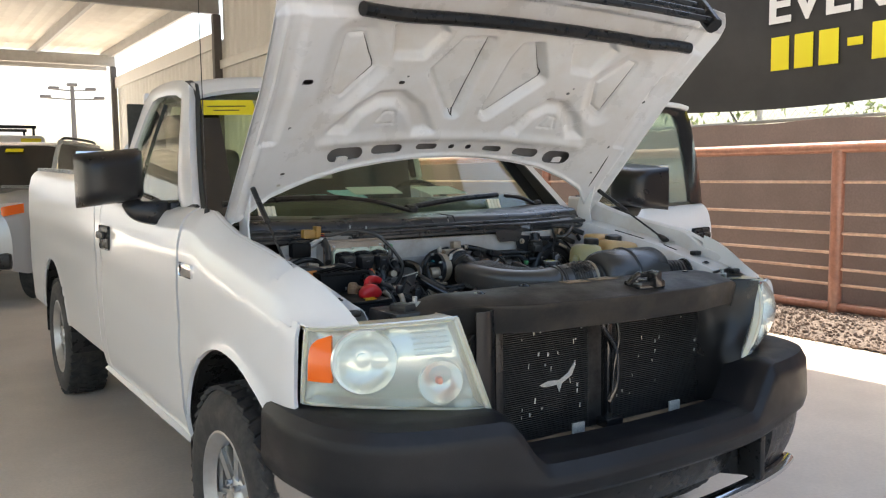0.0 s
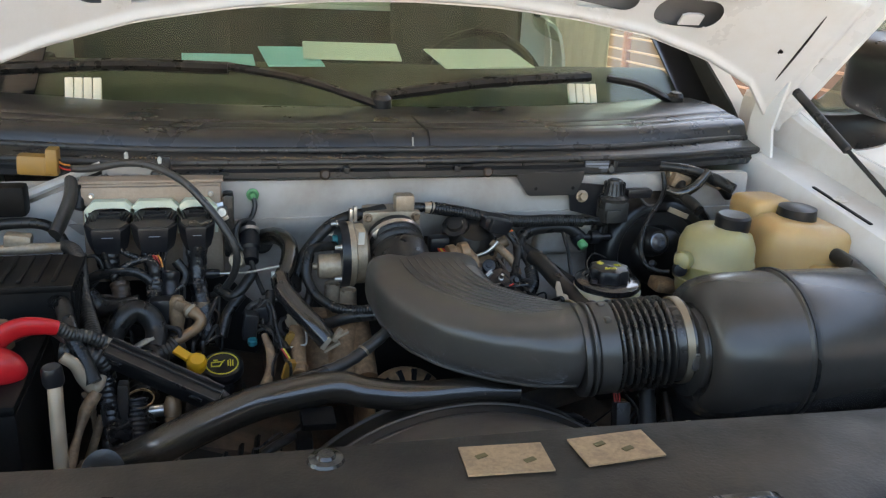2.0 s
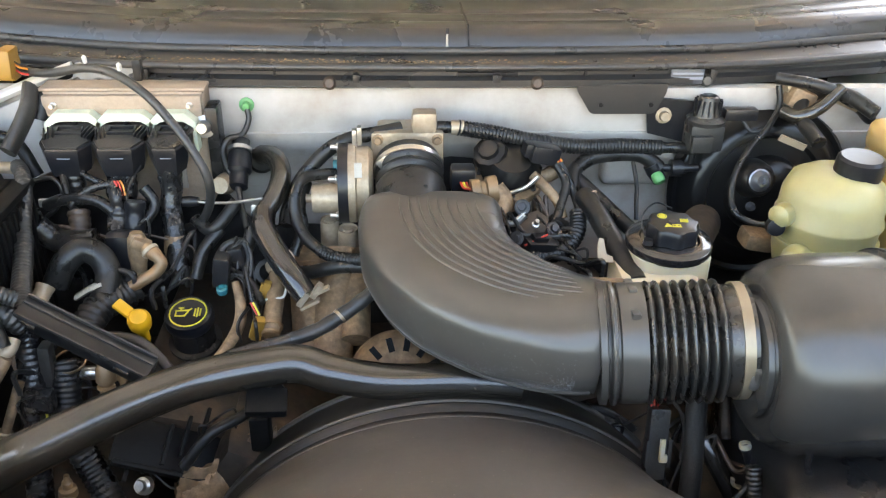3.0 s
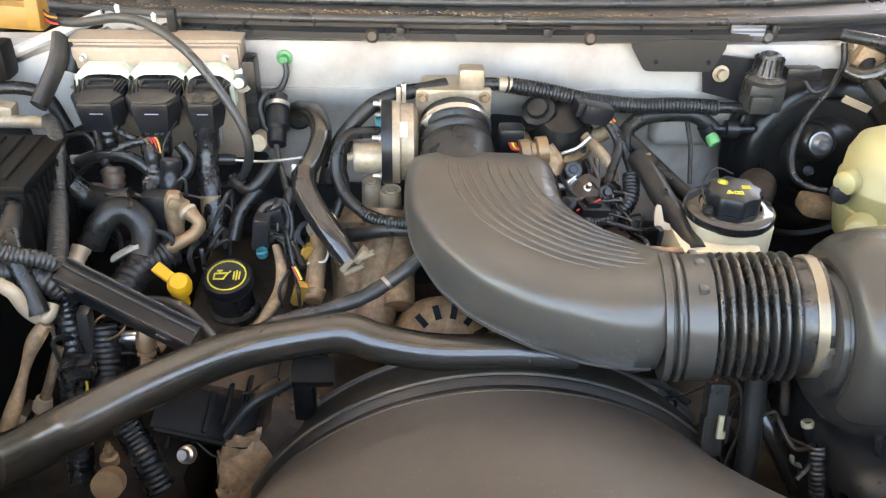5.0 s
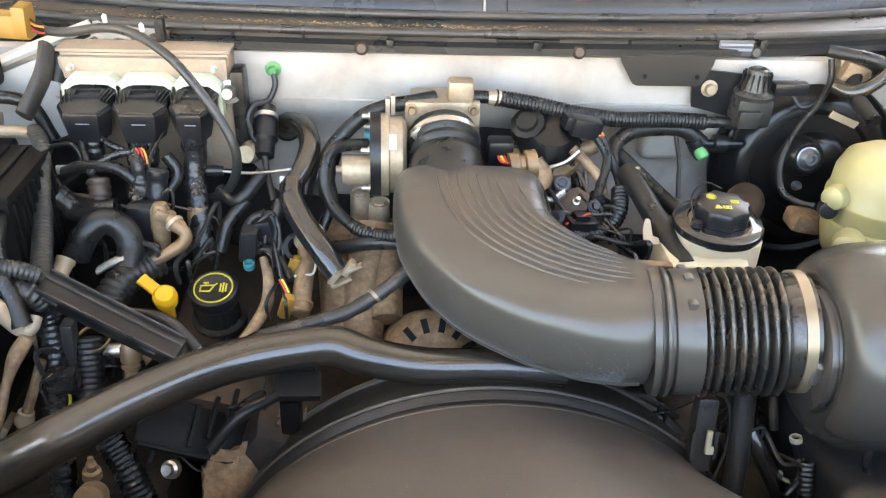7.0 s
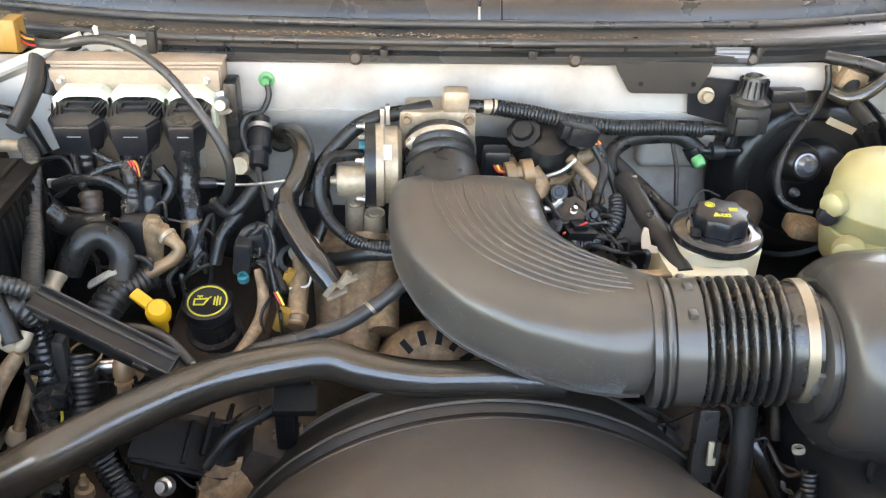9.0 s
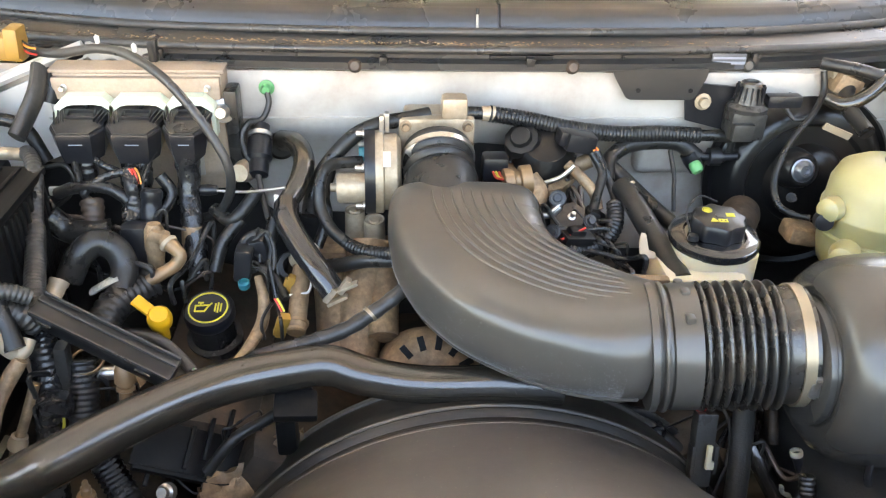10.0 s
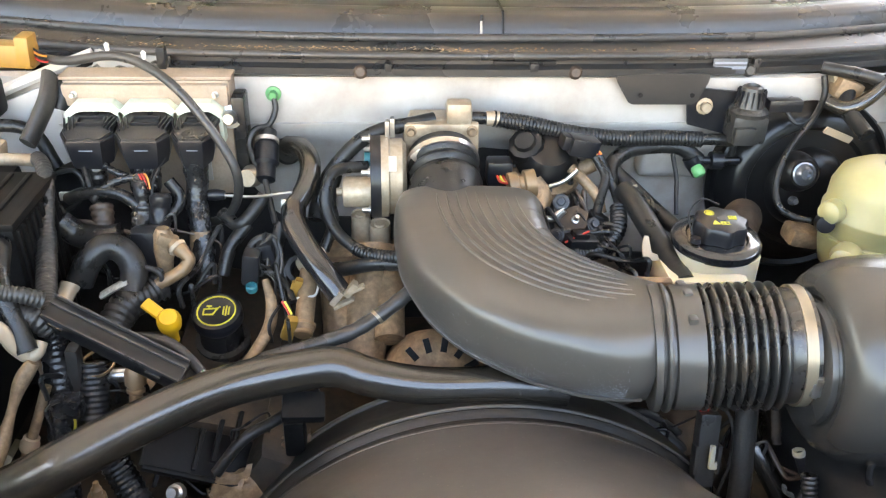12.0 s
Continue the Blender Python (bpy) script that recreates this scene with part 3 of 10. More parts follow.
# skin: how far in from the widest line, by depth under the top edge
skin = table([(0, 0.10), (0.008, 0.075), (0.025, 0.048), (0.06, 0.026), (0.14, 0.008), (0.3, 0.0), (0.42, 0.004), (0.5, 0.0)])
low = table([(0.40, 0.075), (0.46, 0.03), (0.55, 0.012), (0.7, 0.004), (0.8, 0.0)])
nose_in = table([(0.2, 0.10), (0.35, 0.05), (0.5, 0.022), (0.7, 0.006), (0.9, 0.0)])


# belt line of the door that stands open, with its dip under the mirror
door_belt = table([(1.45, 1.285), (1.60, 1.27), (1.70, 1.20), (1.80, 1.165), (1.92, 1.168), (2.05, 1.213), (2.755, 1.222)])


def side_x(y, z, sgn, top=None):
    flare = 0.0
    for cy in (0.93, 4.32):
        d = math.hypot(y - cy, z - 0.40)
        flare = max(flare, 0.02 * math.exp(-((d - 0.44) / 0.035) ** 2))
    return sgn * (0.985 - skin(max(0, (top or ztop)(y) - z)) - low(z) - nose_in(y) + flare)


def side_panel(y0, y1, sgn, zlow=0.42, arches=(), step=0.022, top=None):
    """A body side between two stations, with round wheel openings."""
    t = bmesh.new()
    ny = max(2, int((y1 - y0) / step))
    drops = [0, 0.004, 0.01, 0.02, 0.035, 0.055, 0.08]
    nz = 30
    grid = []
    for i in range(ny + 1):
        y = y0 + (y1 - y0) * i / ny
        zt = (top or ztop)(y)
        zs = [zt - d for d in drops] + [zt - 0.08 - (zt - 0.08 - zlow) * k / nz for k in range(1, nz + 1)]
        col = []
        for z in zs:
            yy, zz = y, z
            for cy, cz, r in arches:
                d = math.hypot(yy - cy, zz - cz)
                if abs(d - r) < step * 0.75 and d > 1e-6:
                    yy, zz = cy + (yy - cy) * r / d, cz + (zz - cz) * r / d
            col.append(t.verts.new((side_x(yy, zz, sgn, top), yy, zz)))
        grid.append(col)
    for i in range(ny):
        for j in range(len(grid[0]) - 1):
            q = (grid[i][j], grid[i + 1][j], grid[i + 1][j + 1], grid[i][j + 1])
            c = sum((v.co for v in q), Vector()) / 4
            if any(math.hypot(c.y - cy, c.z - cz) < r for cy, cz, r in arches):
                continue
            t.faces.new(q)
    bmesh.ops.recalc_face_normals(t, faces=t.faces[:])
    bmesh.ops.solidify(t, geom=t.faces[:], thickness=0.012)
    return t


ARCH_F, ARCH_R = (0.93, 0.40, 0.465), (4.32, 0.42, 0.47)
for sgn in (-1, 1):
    fpan = side_panel(0.455, 1.42, sgn, arches=(ARCH_F,))
    # the tip over the lamp is a panel of its own
    bmesh.ops.delete(fpan, geom=[f for f in fpan.faces if (f.calc_center_median().y < 0.575 and f.calc_center_median().z > 0.997 + 0.18 * (0.575 - f.calc_center_median().y))], context="FACES")
    for vert in fpan.verts:
        if vert.co.y < 0.70 and vert.co.z > ztop(vert.co.y) - 0.03:
            vert.co.z -= 0.017 * smooth01((0.70 - vert.co.y) / 0.12)
    fender = tp("fender", fpan, WHITE)
    # flat top flange and inner apron
    bm = bmesh.new()
    prof = [(0.895, 1.0), (0.874, 1.0), (0.864, 0.85), (0.858, -0.016), (0.80, -0.018), (0.765, -0.02), (0.75, -0.05), (0.742, -0.10), (0.735, -0.22), (0.73, -0.42)]

    def apron(u, v):
        y = 0.452 + (1.40 - 0.452) * u
        k = v * (len(prof) - 1)
        i = min(int(k), len(prof) - 2)
        f = k - i
        x = prof[i][0] + (prof[i + 1][0] - prof[i][0]) * f
        z = prof[i][1] + (prof[i + 1][1] - prof[i][1]) * f
        nin = nose_in(y) * 0.8
        if z > 0:
            z = (ztop(y) - 0.040 * smooth01((0.72 - y) / 0.14) - zflange(y)) * z - 0.002
        return Vector((sgn * (x - nin), y, zflange(y) + z))

    sheet(bm, apron, 40, 24, 0.003)
    tp("inner_fender", bm, BAYWHITE, "dusty white inner fender with bolt holes", sharp=30)
    for yb in (0.52, 0.95, 1.22):
        bm = bmesh.new()
        lathe(bm, [(0, 0.008), (0.006, 0.008), (0.008, 0.004), (0.013, 0.003), (0.014, 0), (0, 0)], (sgn * (0.80 - nose_in(yb) * 0.8), yb, zflange(yb) - 0.017), (0, 0, 1), 10)
        tp("bolt", bm, BAYWHITE if yb > 0.6 else PLASTIC, parent=truck)
    # rubber bump stop on the flange
    for yb in (0.60, 0.40):
        bm = bmesh.new()
        box(bm, (sgn * (0.83 - nose_in(yb) * 0.8), yb, zflange(yb) - 0.006), (0.036, 0.030, 0.018), 0.007)
        tp("bump_stop", bm, RUBBER, "small black rubber bump stop")
    # dark slots along the flange
    for yb, ln_s, xo in ((0.93, 0.17, 0.788), (0.71, 0.07, 0.800)):
        bm = bmesh.new()
        box(bm, (sgn * (xo - nose_in(yb) * 0.8), yb, zflange(yb) - 0.0175), (0.007, ln_s, 0.003), 0.001, (math.degrees(math.atan2(zflange(yb + 0.05) - zflange(yb - 0.05), 0.1)), 0, 0))
        tp("flange_slot", bm, BOXBLACK, "dark slot in the flange")
    # wheel well liner
    bm = bmesh.new()
    cy, cz, r = ARCH_F
    sheet(bm, lambda u, v: Vector((sgn * (0.965 - 0.32 * v), cy + (r + 0.01) * math.cos(math.pi * (1.1 * u - 0.05)), cz + (r + 0.01) * math.sin(math.pi * (1.1 * u - 0.05)))), 30, 4, 0.004)
    tp("wheel_well_liner", bm, PLASTIC, "black plastic wheel well liner")
    tp("bed_side", side_panel(2.9, 5.28, sgn, arches=(ARCH_R,), zlow=0.52), WHITE)
    bm = bmesh.new()
    cy, cz, r = ARCH_R
    sheet(bm, lambda u, v: Vector((sgn * (0.965 - 0.32 * v), cy + (r + 0.01) * math.cos(math.pi * (1.1 * u - 0.05)), cz + (r + 0.01) * math.sin(math.pi * (1.1 * u - 0.05)))), 30, 4, 0.004)
    tp("wheel_well_liner", bm, PLASTIC)
    bm = bmesh.new()
    sheet(bm, lambda u, v: Vector((sgn * (0.91 - 0.07 * v), 2.9 + 2.38 * u, ztop(2.9 + 2.38 * u) + 0.012)), 20, 2, 0.02)
    tp("bed_rail_cap", bm, PLASTIC, "black plastic bed rail cap")
    tp("cab_corner", side_panel(2.765, 2.88, sgn), WHITE)
    bm = bmesh.new()
    sheet(bm, lambda u, v: Vector((sgn * (0.965 - 0.05 * v), 1.42 + 1.46 * u, 0.44 - 0.06 * v)), 10, 3, 0.02)
    tp("rocker_panel", bm, WHITE)
    # badge
    bm = bmesh.new()
    box(bm, (sgn * (abs(side_x(1.32, 1.085, 1)) + 0.002), 1.32, 1.085), (0.012, 0.15, 0.05), 0.012)
    badge = tp("badge", bm, CHROME, "small chrome badge on the fender")
# bed
bm = bmesh.new()
box(bm, (0, 4.08, 0.86), (1.70, 2.36, 0.04), 0.005)
tp("bed_floor", bm, PLASTIC, "black bed liner floor")
bm = bmesh.new()
box(bm, (0, 2.92, 1.16), (1.80, 0.04, 0.62), 0.01)
tp("bed_front_wall", bm, WHITE)
bm = bmesh.new()
box(bm, (0, 5.28, 1.12), (1.80, 0.06, 0.66), 0.015)
tailgate = tp("tailgate", bm, WHITE)
bm = bmesh.new()
for sgn in (-1, 1):
    box(bm, (sgn * 0.46, 2.9, 0.58), (0.09, 5.0, 0.16), 0.01)
tp("chassis_frame", bm, ENGINE, "black ladder chassis frame")
bm = bmesh.new()
rod(bm, (-0.72, 4.32, 0.40), (0.72, 4.32, 0.40), 0.05)
lathe(bm, [(0, -0.16), (0.1, -0.14), (0.16, 0), (0.1, 0.14), (0, 0.16)], (0, 4.32, 0.40), (0, 1, 0), 20)
tp("rear_axle", bm, ENGINE, "black rear axle")


# wheels
def wheel(cx, cy, cz, sgn):
    R, W = 0.378, 0.245
    out = Vector((sgn, 0, 0))
    c = Vector((cx, cy, cz))
    # styled steel rim with spokes
    bm = bmesh.new()
    lathe(bm, [(0.235, -0.10), (0.20, -0.09), (0.20, 0.06), (0.222, 0.085), (0.238, 0.10), (0.242, 0.115), (0.23, 0.118), (0.215, 0.10), (0.20, 0.08)], c, out, 48)
    lathe(bm, [(0.09, 0.03), (0.085, 0.075), (0.06, 0.085), (0.045, 0.1), (0.0, 0.104)], c, out, 24)
    hub = tp("wheel", bm, RIM, "silver seven spoke wheel with a worn tyre")
    for k in range(7):
        a = math.tau * k / 7
        m = Matrix.Translation(c) @ Matrix.Rotation(a, 4, "X") @ Matrix.Translation((sgn * 0.06, 0, 0.135))
        t = bmesh.new()
        bmesh.ops.create_cube(t, size=1)
        t.transform(Matrix.Diagonal((0.04, 0.062, 0.15, 1)))
        bmesh.ops.bevel(t, geom=t.edges[:], offset=0.012, segments=2, affect="EDGES")
        sp = bmesh.new()
        merge(sp, t, m)
        tp("spoke", sp, RIM, parent=hub)
    bm = bmesh.new()
    prof = [(0.225, -W / 2 + 0.012), (0.25, -W / 2), (0.30, -W / 2 - 0.008), (0.345, -W / 2 + 0.002), (0.366, -W / 2 + 0.022), (0.375, -W / 2 + 0.05)]
    prof = prof + [(R, -0.05), (R, 0.05)] + [(r, -h) for r, h in prof[::-1]]
    lathe(bm, prof, c, out, 56)
    tp("tyre", bm, TYRE, "worn black all-terrain tyre", hub)
    # tread blocks
    bm = bmesh.new()
    for k in range(44):
        a = math.tau * k / 44
        for row, (w0, off) in enumerate(((-0.088, 0), (-0.03, 0.5), (0.03, 0), (0.088, 0.5))):
            aa = a + off * math.tau / 44
            m = Matrix.Translation(c) @ Matrix.Rotation(aa, 4, "X") @ Matrix.Translation((sgn * w0, 0, R + 0.0015 - (0.006 if abs(w0) > 0.05 else 0))) @ Matrix.Rotation(0.35 if row % 2 else -0.35, 4, "Z")
            t = bmesh.new()
            bmesh.ops.create_cube(t, size=1)
            t.transform(Matrix.Diagonal((0.046, 0.036, 0.014, 1)))
            merge(bm, t, m)
    ob = tp("tread", bm, TYRE, parent=hub)
    ob["kind"] = "stuff"
    for k in range(6):
        bm = bmesh.new()
        a = math.tau * k / 6
        p = c + Vector((sgn * 0.08, math.cos(a) * 0.068, math.sin(a) * 0.068))
        rod(bm, p, p + out * 0.022, 0.011, seg=6)
        tp("wheel_nut", bm, CHROME, parent=hub)
    bm = bmesh.new()
    rod(bm, c - out * 0.05, c + out * 0.03, 0.17, seg=28)
    tp("brake_disc", bm, ENGINE, parent=hub)


for sgn in (-1, 1):
    wheel(sgn * 0.878, 0.935, 0.366, sgn)
    wheel(sgn * 0.845, 4.32, 0.378, sgn)


# cab
def roof_pt(u, v):
    x = -0.68 + 1.40 * u
    y = 2.08 + 0.78 * v
    z = 1.866 + 0.025 * math.sin(v * math.pi) - 0.05 * (abs(x) / 0.68) ** 4 - 0.05 * smooth01((0.12 - v) / 0.12)
    return Vector((x, y, z))


bm = bmesh.new()
sheet(bm, roof_pt, 24, 14, 0.02)
roof = tp("roof", bm, WHITE)


def wind(u, v):
    """The windshield's surface: u across, v up."""
    x = (2 * u - 1)
    hw = 0.84 - 0.15 * v
    y = 1.44 + 0.66 * v + 0.16 * x * x * (1 - 0.35 * v)
    z = 1.235 + 0.60 * v - 0.01 * x * x + 0.02 * math.sin(v * math.pi)
    return Vector((x * (hw + 0.032) + 0.032, y, z))


bm = bmesh.new()
sheet(bm, wind, 30, 16, 0.005)
windshield = tp("windshield", bm, WINDGLASS, "tinted curved windshield")
windshield.visible_shadow = False
# black band round the windshield
for name, u0, u1, v0, v1 in (("windshield_edge", -0.005, 0.075, 0, 1), ("windshield_edge", 0.945, 1.005, 0, 1), ("windshield_edge", 0.045, 0.955, 0.93, 1.01)):
    bm = bmesh.new()
    sheet(bm, lambda u, v: wind(u0 + (u1 - u0) * u, v0 + (v1 - v0) * v) + Vector((0, -0.005, 0.004)), 8, 16, 0.004)
    tp(name, bm, GLOSSBLACK, "black windshield border")


def tumble(z):
    return 0.888 - 0.19 * max(0.0, (z - 1.23) / 0.605) ** 1.2


def line_at(pts, f):
    """A point of (y, z) along a polyline, by 0..1."""
    k = f * (len(pts) - 1)
    i = min(int(k), len(pts) - 2)
    g = k - i
    return pts[i][0] + (pts[i + 1][0] - pts[i][0]) * g, pts[i][1] + (pts[i + 1][1] - pts[i][1]) * g


CAB_OUT = [(1.47, 1.215), (1.62, 1.345), (1.80, 1.505), (1.96, 1.645), (2.06, 1.735), (2.14, 1.785), (2.26, 1.812), (2.45, 1.825), (2.65, 1.825), (2.80, 1.812), (2.865, 1.76), (2.885, 1.60), (2.89, 1.38)]
CAB_IN = [(1.68, 1.245), (1.80, 1.335), (1.93, 1.475), (2.05, 1.605), (2.12, 1.68), (2.16, 1.722), (2.28, 1.748), (2.45, 1.76), (2.60, 1.76), (2.69, 1.748), (2.73, 1.70), (2.765, 1.58), (2.80, 1.38)]
CAB_OUT = [(y, 1.235 + (z - 1.235) * 1.065) for y, z in CAB_OUT]
CAB_IN = [(y, 1.235 + (z - 1.235) * 1.065) for y, z in CAB_IN]


def door_tumble(z):
    return 0.915 - 0.10 * max(0.0, (z - 1.23) / 0.605) ** 1.2


def band(bm, outer, inner, sgn, thick=0.035, inset=0.0, lean=tumble):
    def fn(u, v):
        a, b = line_at(outer, u), line_at(inner, u)
        y, z = a[0] + (b[0] - a[0]) * v, a[1] + (b[1] - a[1]) * v
        bow = 0.012 * math.sin(v * math.pi)
        return Vector((sgn * (lean(z) + bow - inset), y, z))
    return sheet(bm, fn, 48, 6, thick)


def glazed(bm, sgn, y0, y1, inset=0.014, top=None, lean=tumble):
    def fn(u, v):
        y = y0 + (y1 - y0) * u
        zt = float(np.interp(y, [p[0] for p in CAB_IN], [p[1] for p in CAB_IN])) + 0.012
        zb = (top or ztop)(y) - 0.03
        z = zb + max(0.004, zt - zb) * v
        return Vector((sgn * (lean(z) - inset), y, z))
    return sheet(bm, fn, 20, 8, 0.004)


for sgn in (-1, 1):
    tp("cab_side", band(bmesh.new(), CAB_OUT, CAB_IN, sgn, inset=-0.066 if sgn > 0 else 0.0), WHITE, "white windshield pillar, roof edge and rear pillar", sharp=50)
    tp("pillar_trim", band(bmesh.new(), CAB_OUT, CAB_IN, sgn, 0.006, -0.024 if sgn > 0 else 0.042), SEATGREY, "dark grey inner pillar trim", sharp=50)
    ob = tp("quarter_window", glazed(bmesh.new(), sgn, 2.54, 2.775), GLASS, "small tinted quarter window")
    ob.visible_shadow = False
bm = bmesh.new()
sheet(bm, lambda u, v: roof_pt(0.02 + 0.96 * u, 0.05 + 0.93 * v) + Vector((0, 0, -0.035)), 12, 8, 0.01)
tp("headliner", bm, HEADLINER, "pale cloth headliner")
bm = bmesh.new()
sheet(bm, lambda u, v: Vector(((2 * u - 1) * (0.93 - 0.22 * smooth01((v - 0.55) / 0.45)), 2.87, 0.6 + 1.24 * v)), 20, 20)
keep = [f for f in bm.faces if -0.6 < f.calc_center_median().x < 0.6 and 1.40 < f.calc_center_median().z < 1.77]
bmesh.ops.delete(bm, geom=keep, context="FACES")
bmesh.ops.solidify(bm, geom=bm.faces[:], thickness=0.03)
tp("cab_back", bm, WHITE)
bm = bmesh.new()
box(bm, (0, 2.885, 1.585), (1.22, 0.006, 0.40), 0.002)
ob = tp("rear_window", bm, GLASS)
ob.visible_shadow = False

# cab inside
bm = bmesh.new()
box(bm, (0, 2.835, 1.02), (1.62, 0.02, 0.74), 0.006)
box(bm, (-0.71, 2.835, 1.58), (0.20, 0.02, 0.40), 0.006)
box(bm, (0.71, 2.835, 1.58), (0.20, 0.02, 0.40), 0.006)
tp("back_trim", bm, SEATGREY, "dark grey trim on the back wall of the cab")
bm = bmesh.new()
sheet(bm, lambda u, v: Vector(((2 * u - 1) * 0.86, 1.47 + 0.16 * (2 * u - 1) ** 2 * (1 - v) + 0.42 * v, 1.215 + 0.085 * math.sin(min(1, v * 1.4) * math.pi / 2) - 0.35 * max(0, v - 0.85) / 0.15)), 20, 16, 0.02)
dashboard = tp("dashboard", bm, DASH, "grey brown dashboard top")
for c, s, rz, mt in (((-0.165, 1.68, 1.327), (0.13, 0.13, 0.003), 16, PAPERBLUE), ((-0.02, 1.70, 1.340), (0.23, 0.12, 0.003), -8, PAPER), ((0.28, 1.63, 1.335), (0.24, 0.13, 0.003), 24, PAPER), ((-0.33, 1.67, 1.318), (0.16, 0.07, 0.003), 4, PAPERBLUE)):
    bm = bmesh.new()
    box(bm, c, s, 0.0, (14, 0, rz * 0.5))
    tp("paper_sheet", bm, mt, "loose paper sheet lying on the dashboard")
for x in (-0.52, 0.50):
    bm = bmesh.new()
    box(bm, (x, 2.45, 0.92), (0.50, 0.52, 0.16), 0.05, seg=3)
    seat = tp("seat", bm, SEATGREY, "dark grey cloth seat")
    bm = bmesh.new()
    box(bm, (x, 2.66, 1.24), (0.46, 0.15, 0.62), 0.06, (-10, 0, 0), 3)
    box(bm, (x, 2.70, 1.62), (0.27, 0.1, 0.20), 0.04, (-8, 0, 0), 3)
    tp("seat_back", bm, SEATGREY, "dark grey seat back with headrest")
# pale slats put in for two bright ribbed reflections in the windshield
for x in (-0.60, 0.505):
    for k in range(4):
        bm = bmesh.new()
        box(bm, (x - 0.027 + 0.018 * k, 1.515, 1.268), (0.0165, 0.012, 0.048), 0.003, (-25, 0, 0))
        tp("vent_slat", bm, GLINTCREAM, "pale slats put in for a bright reflection in the windshield")
bm = bmesh.new()
ring = [(0.40 + 0.19 * math.cos(a), 1.98 + 0.05 * math.sin(a), 1.19 + 0.18 * math.sin(a)) for a in [math.tau * k / 20 for k in range(21)]]
sweep(bm, ring, 0.014, 8, 2)
box(bm, (0.40, 1.97, 1.18), (0.15, 0.05, 0.11), 0.02, (-20, 0, 0))
box(bm, (0.40, 1.98, 1.18), (0.36, 0.02, 0.03), 0.008, (-20, 0, 0))
tp("steering_wheel", bm, PLASTIC, "black steering wheel")
bm = bmesh.new()
box(bm, (0, 2.1, 0.62), (1.72, 1.5, 0.04), 0.01)
tp("cab_floor", bm, SEATGREY)
bm = bmesh.new()
box(bm, (0, 1.42, 0.82), (1.74, 0.03, 0.72), 0.005)
tp("cab_front_wall", bm, ENGINE)


# doors: built shut on the passenger side, then the same panel swung open on the other
def door(m, sgn):
    """Hinge line at the origin of m; y runs to the door's rear edge; outer face towards sgn x."""
    y0, y1 = 1.45, 2.755

    def put(name, bm, mat, label="", parent=None, sharp=38.0):
        bm.transform(Matrix.Translation(-truck.location) @ m)
        return part(name, bm, mat, parent or truck, label, sharp)

    belt = ztop if sgn < 0 else door_belt
    dpan = side_panel(y0, y1, sgn, zlow=0.45, top=belt)
    panel = put("door", dpan, WHITE)
    bm = bmesh.new()
    box(bm, (sgn * 0.88, (y0 + y1) / 2, 0.86), (0.06, y1 - y0 - 0.03, 0.74), 0.02)
    put("door_trim", bm, DASH, "dark grey inner door trim", panel)
    sill = lambda y: belt(y) - 0.005
    if sgn > 0:
        d_out = [(1.53, 1.235), (1.70, 1.375), (1.88, 1.535), (2.03, 1.665), (2.13, 1.735), (2.22, 1.77), (2.35, 1.785), (2.60, 1.785), (2.71, 1.775), (2.74, 1.70), (2.75, 1.50), (2.755, 1.215)]
        d_in = [(1.61, 1.255), (1.76, 1.375), (1.93, 1.525), (2.07, 1.64), (2.155, 1.70), (2.23, 1.73), (2.33, 1.745), (2.46, 1.745), (2.555, 1.73), (2.585, 1.67), (2.605, 1.48), (2.62, 1.215)]
        put("window_frame", band(bmesh.new(), d_out, d_in, 1, 0.03, lean=door_tumble), GLOSSBLACK, "black door window frame", panel)
        bm = bmesh.new()
        sweep(bm, [(sgn * (door_tumble(z) + 0.004), y, z + 0.006) for y, z in d_out[:9]], 0.016, 8, 3)
        put("frame_edge", bm, WHITE, "white door frame edge", panel)
    else:
        bm = bmesh.new()
        sheet(bm, lambda u, v: Vector((sgn * (tumble(1.34 + 0.42 * v) - 0.004), 2.50 + 0.05 * u - 0.03 * v, 1.335 + 0.42 * v)), 3, 8, 0.02)
        put("window_divider", bm, GLOSSBLACK, "black pillar between the side windows", panel)
    ob = put("window", glazed(bmesh.new(), sgn, 1.615, 2.50 if sgn < 0 else 2.60, 0.014, belt, tumble if sgn < 0 else door_tumble), GLASS if sgn < 0 else DOORGLASS, "tinted side window", panel)
    ob.visible_shadow = False
    # belt seal
    bm = bmesh.new()
    sheet(bm, lambda u, v: Vector((sgn * (0.885 - 0.012 * v), y0 + 0.06 + (y1 - y0 - 0.06) * u, sill(y0 + (y1 - y0) * u) + 0.004 + 0.012 * v)), 12, 1, 0.012)
    put("belt_seal", bm, PLASTIC, "black window seal", panel)
    # handle
    hx, hy, hz = abs(side_x(2.62, 1.13, 1)), (2.64 if sgn < 0 else 2.61), (1.125 if sgn < 0 else 1.02)
    bm = bmesh.new()
    box(bm, (sgn * hx, hy, hz), (0.02, 0.20, 0.115), 0.02, seg=3)
    put("door_handle", bm, PLASTIC, "black plastic door handle with recessed cup", panel)
    bm = bmesh.new()
    box(bm, (sgn * (hx + 0.022), hy, hz + 0.012), (0.022, 0.15, 0.034), 0.01)
    put("door_pull", bm, PLASTIC, parent=panel)
    bm = bmesh.new()
    rod(bm, (sgn * (hx + 0.008), hy + 0.085, hz - 0.02), (sgn * (hx + 0.013), hy + 0.085, hz - 0.02), 0.012)
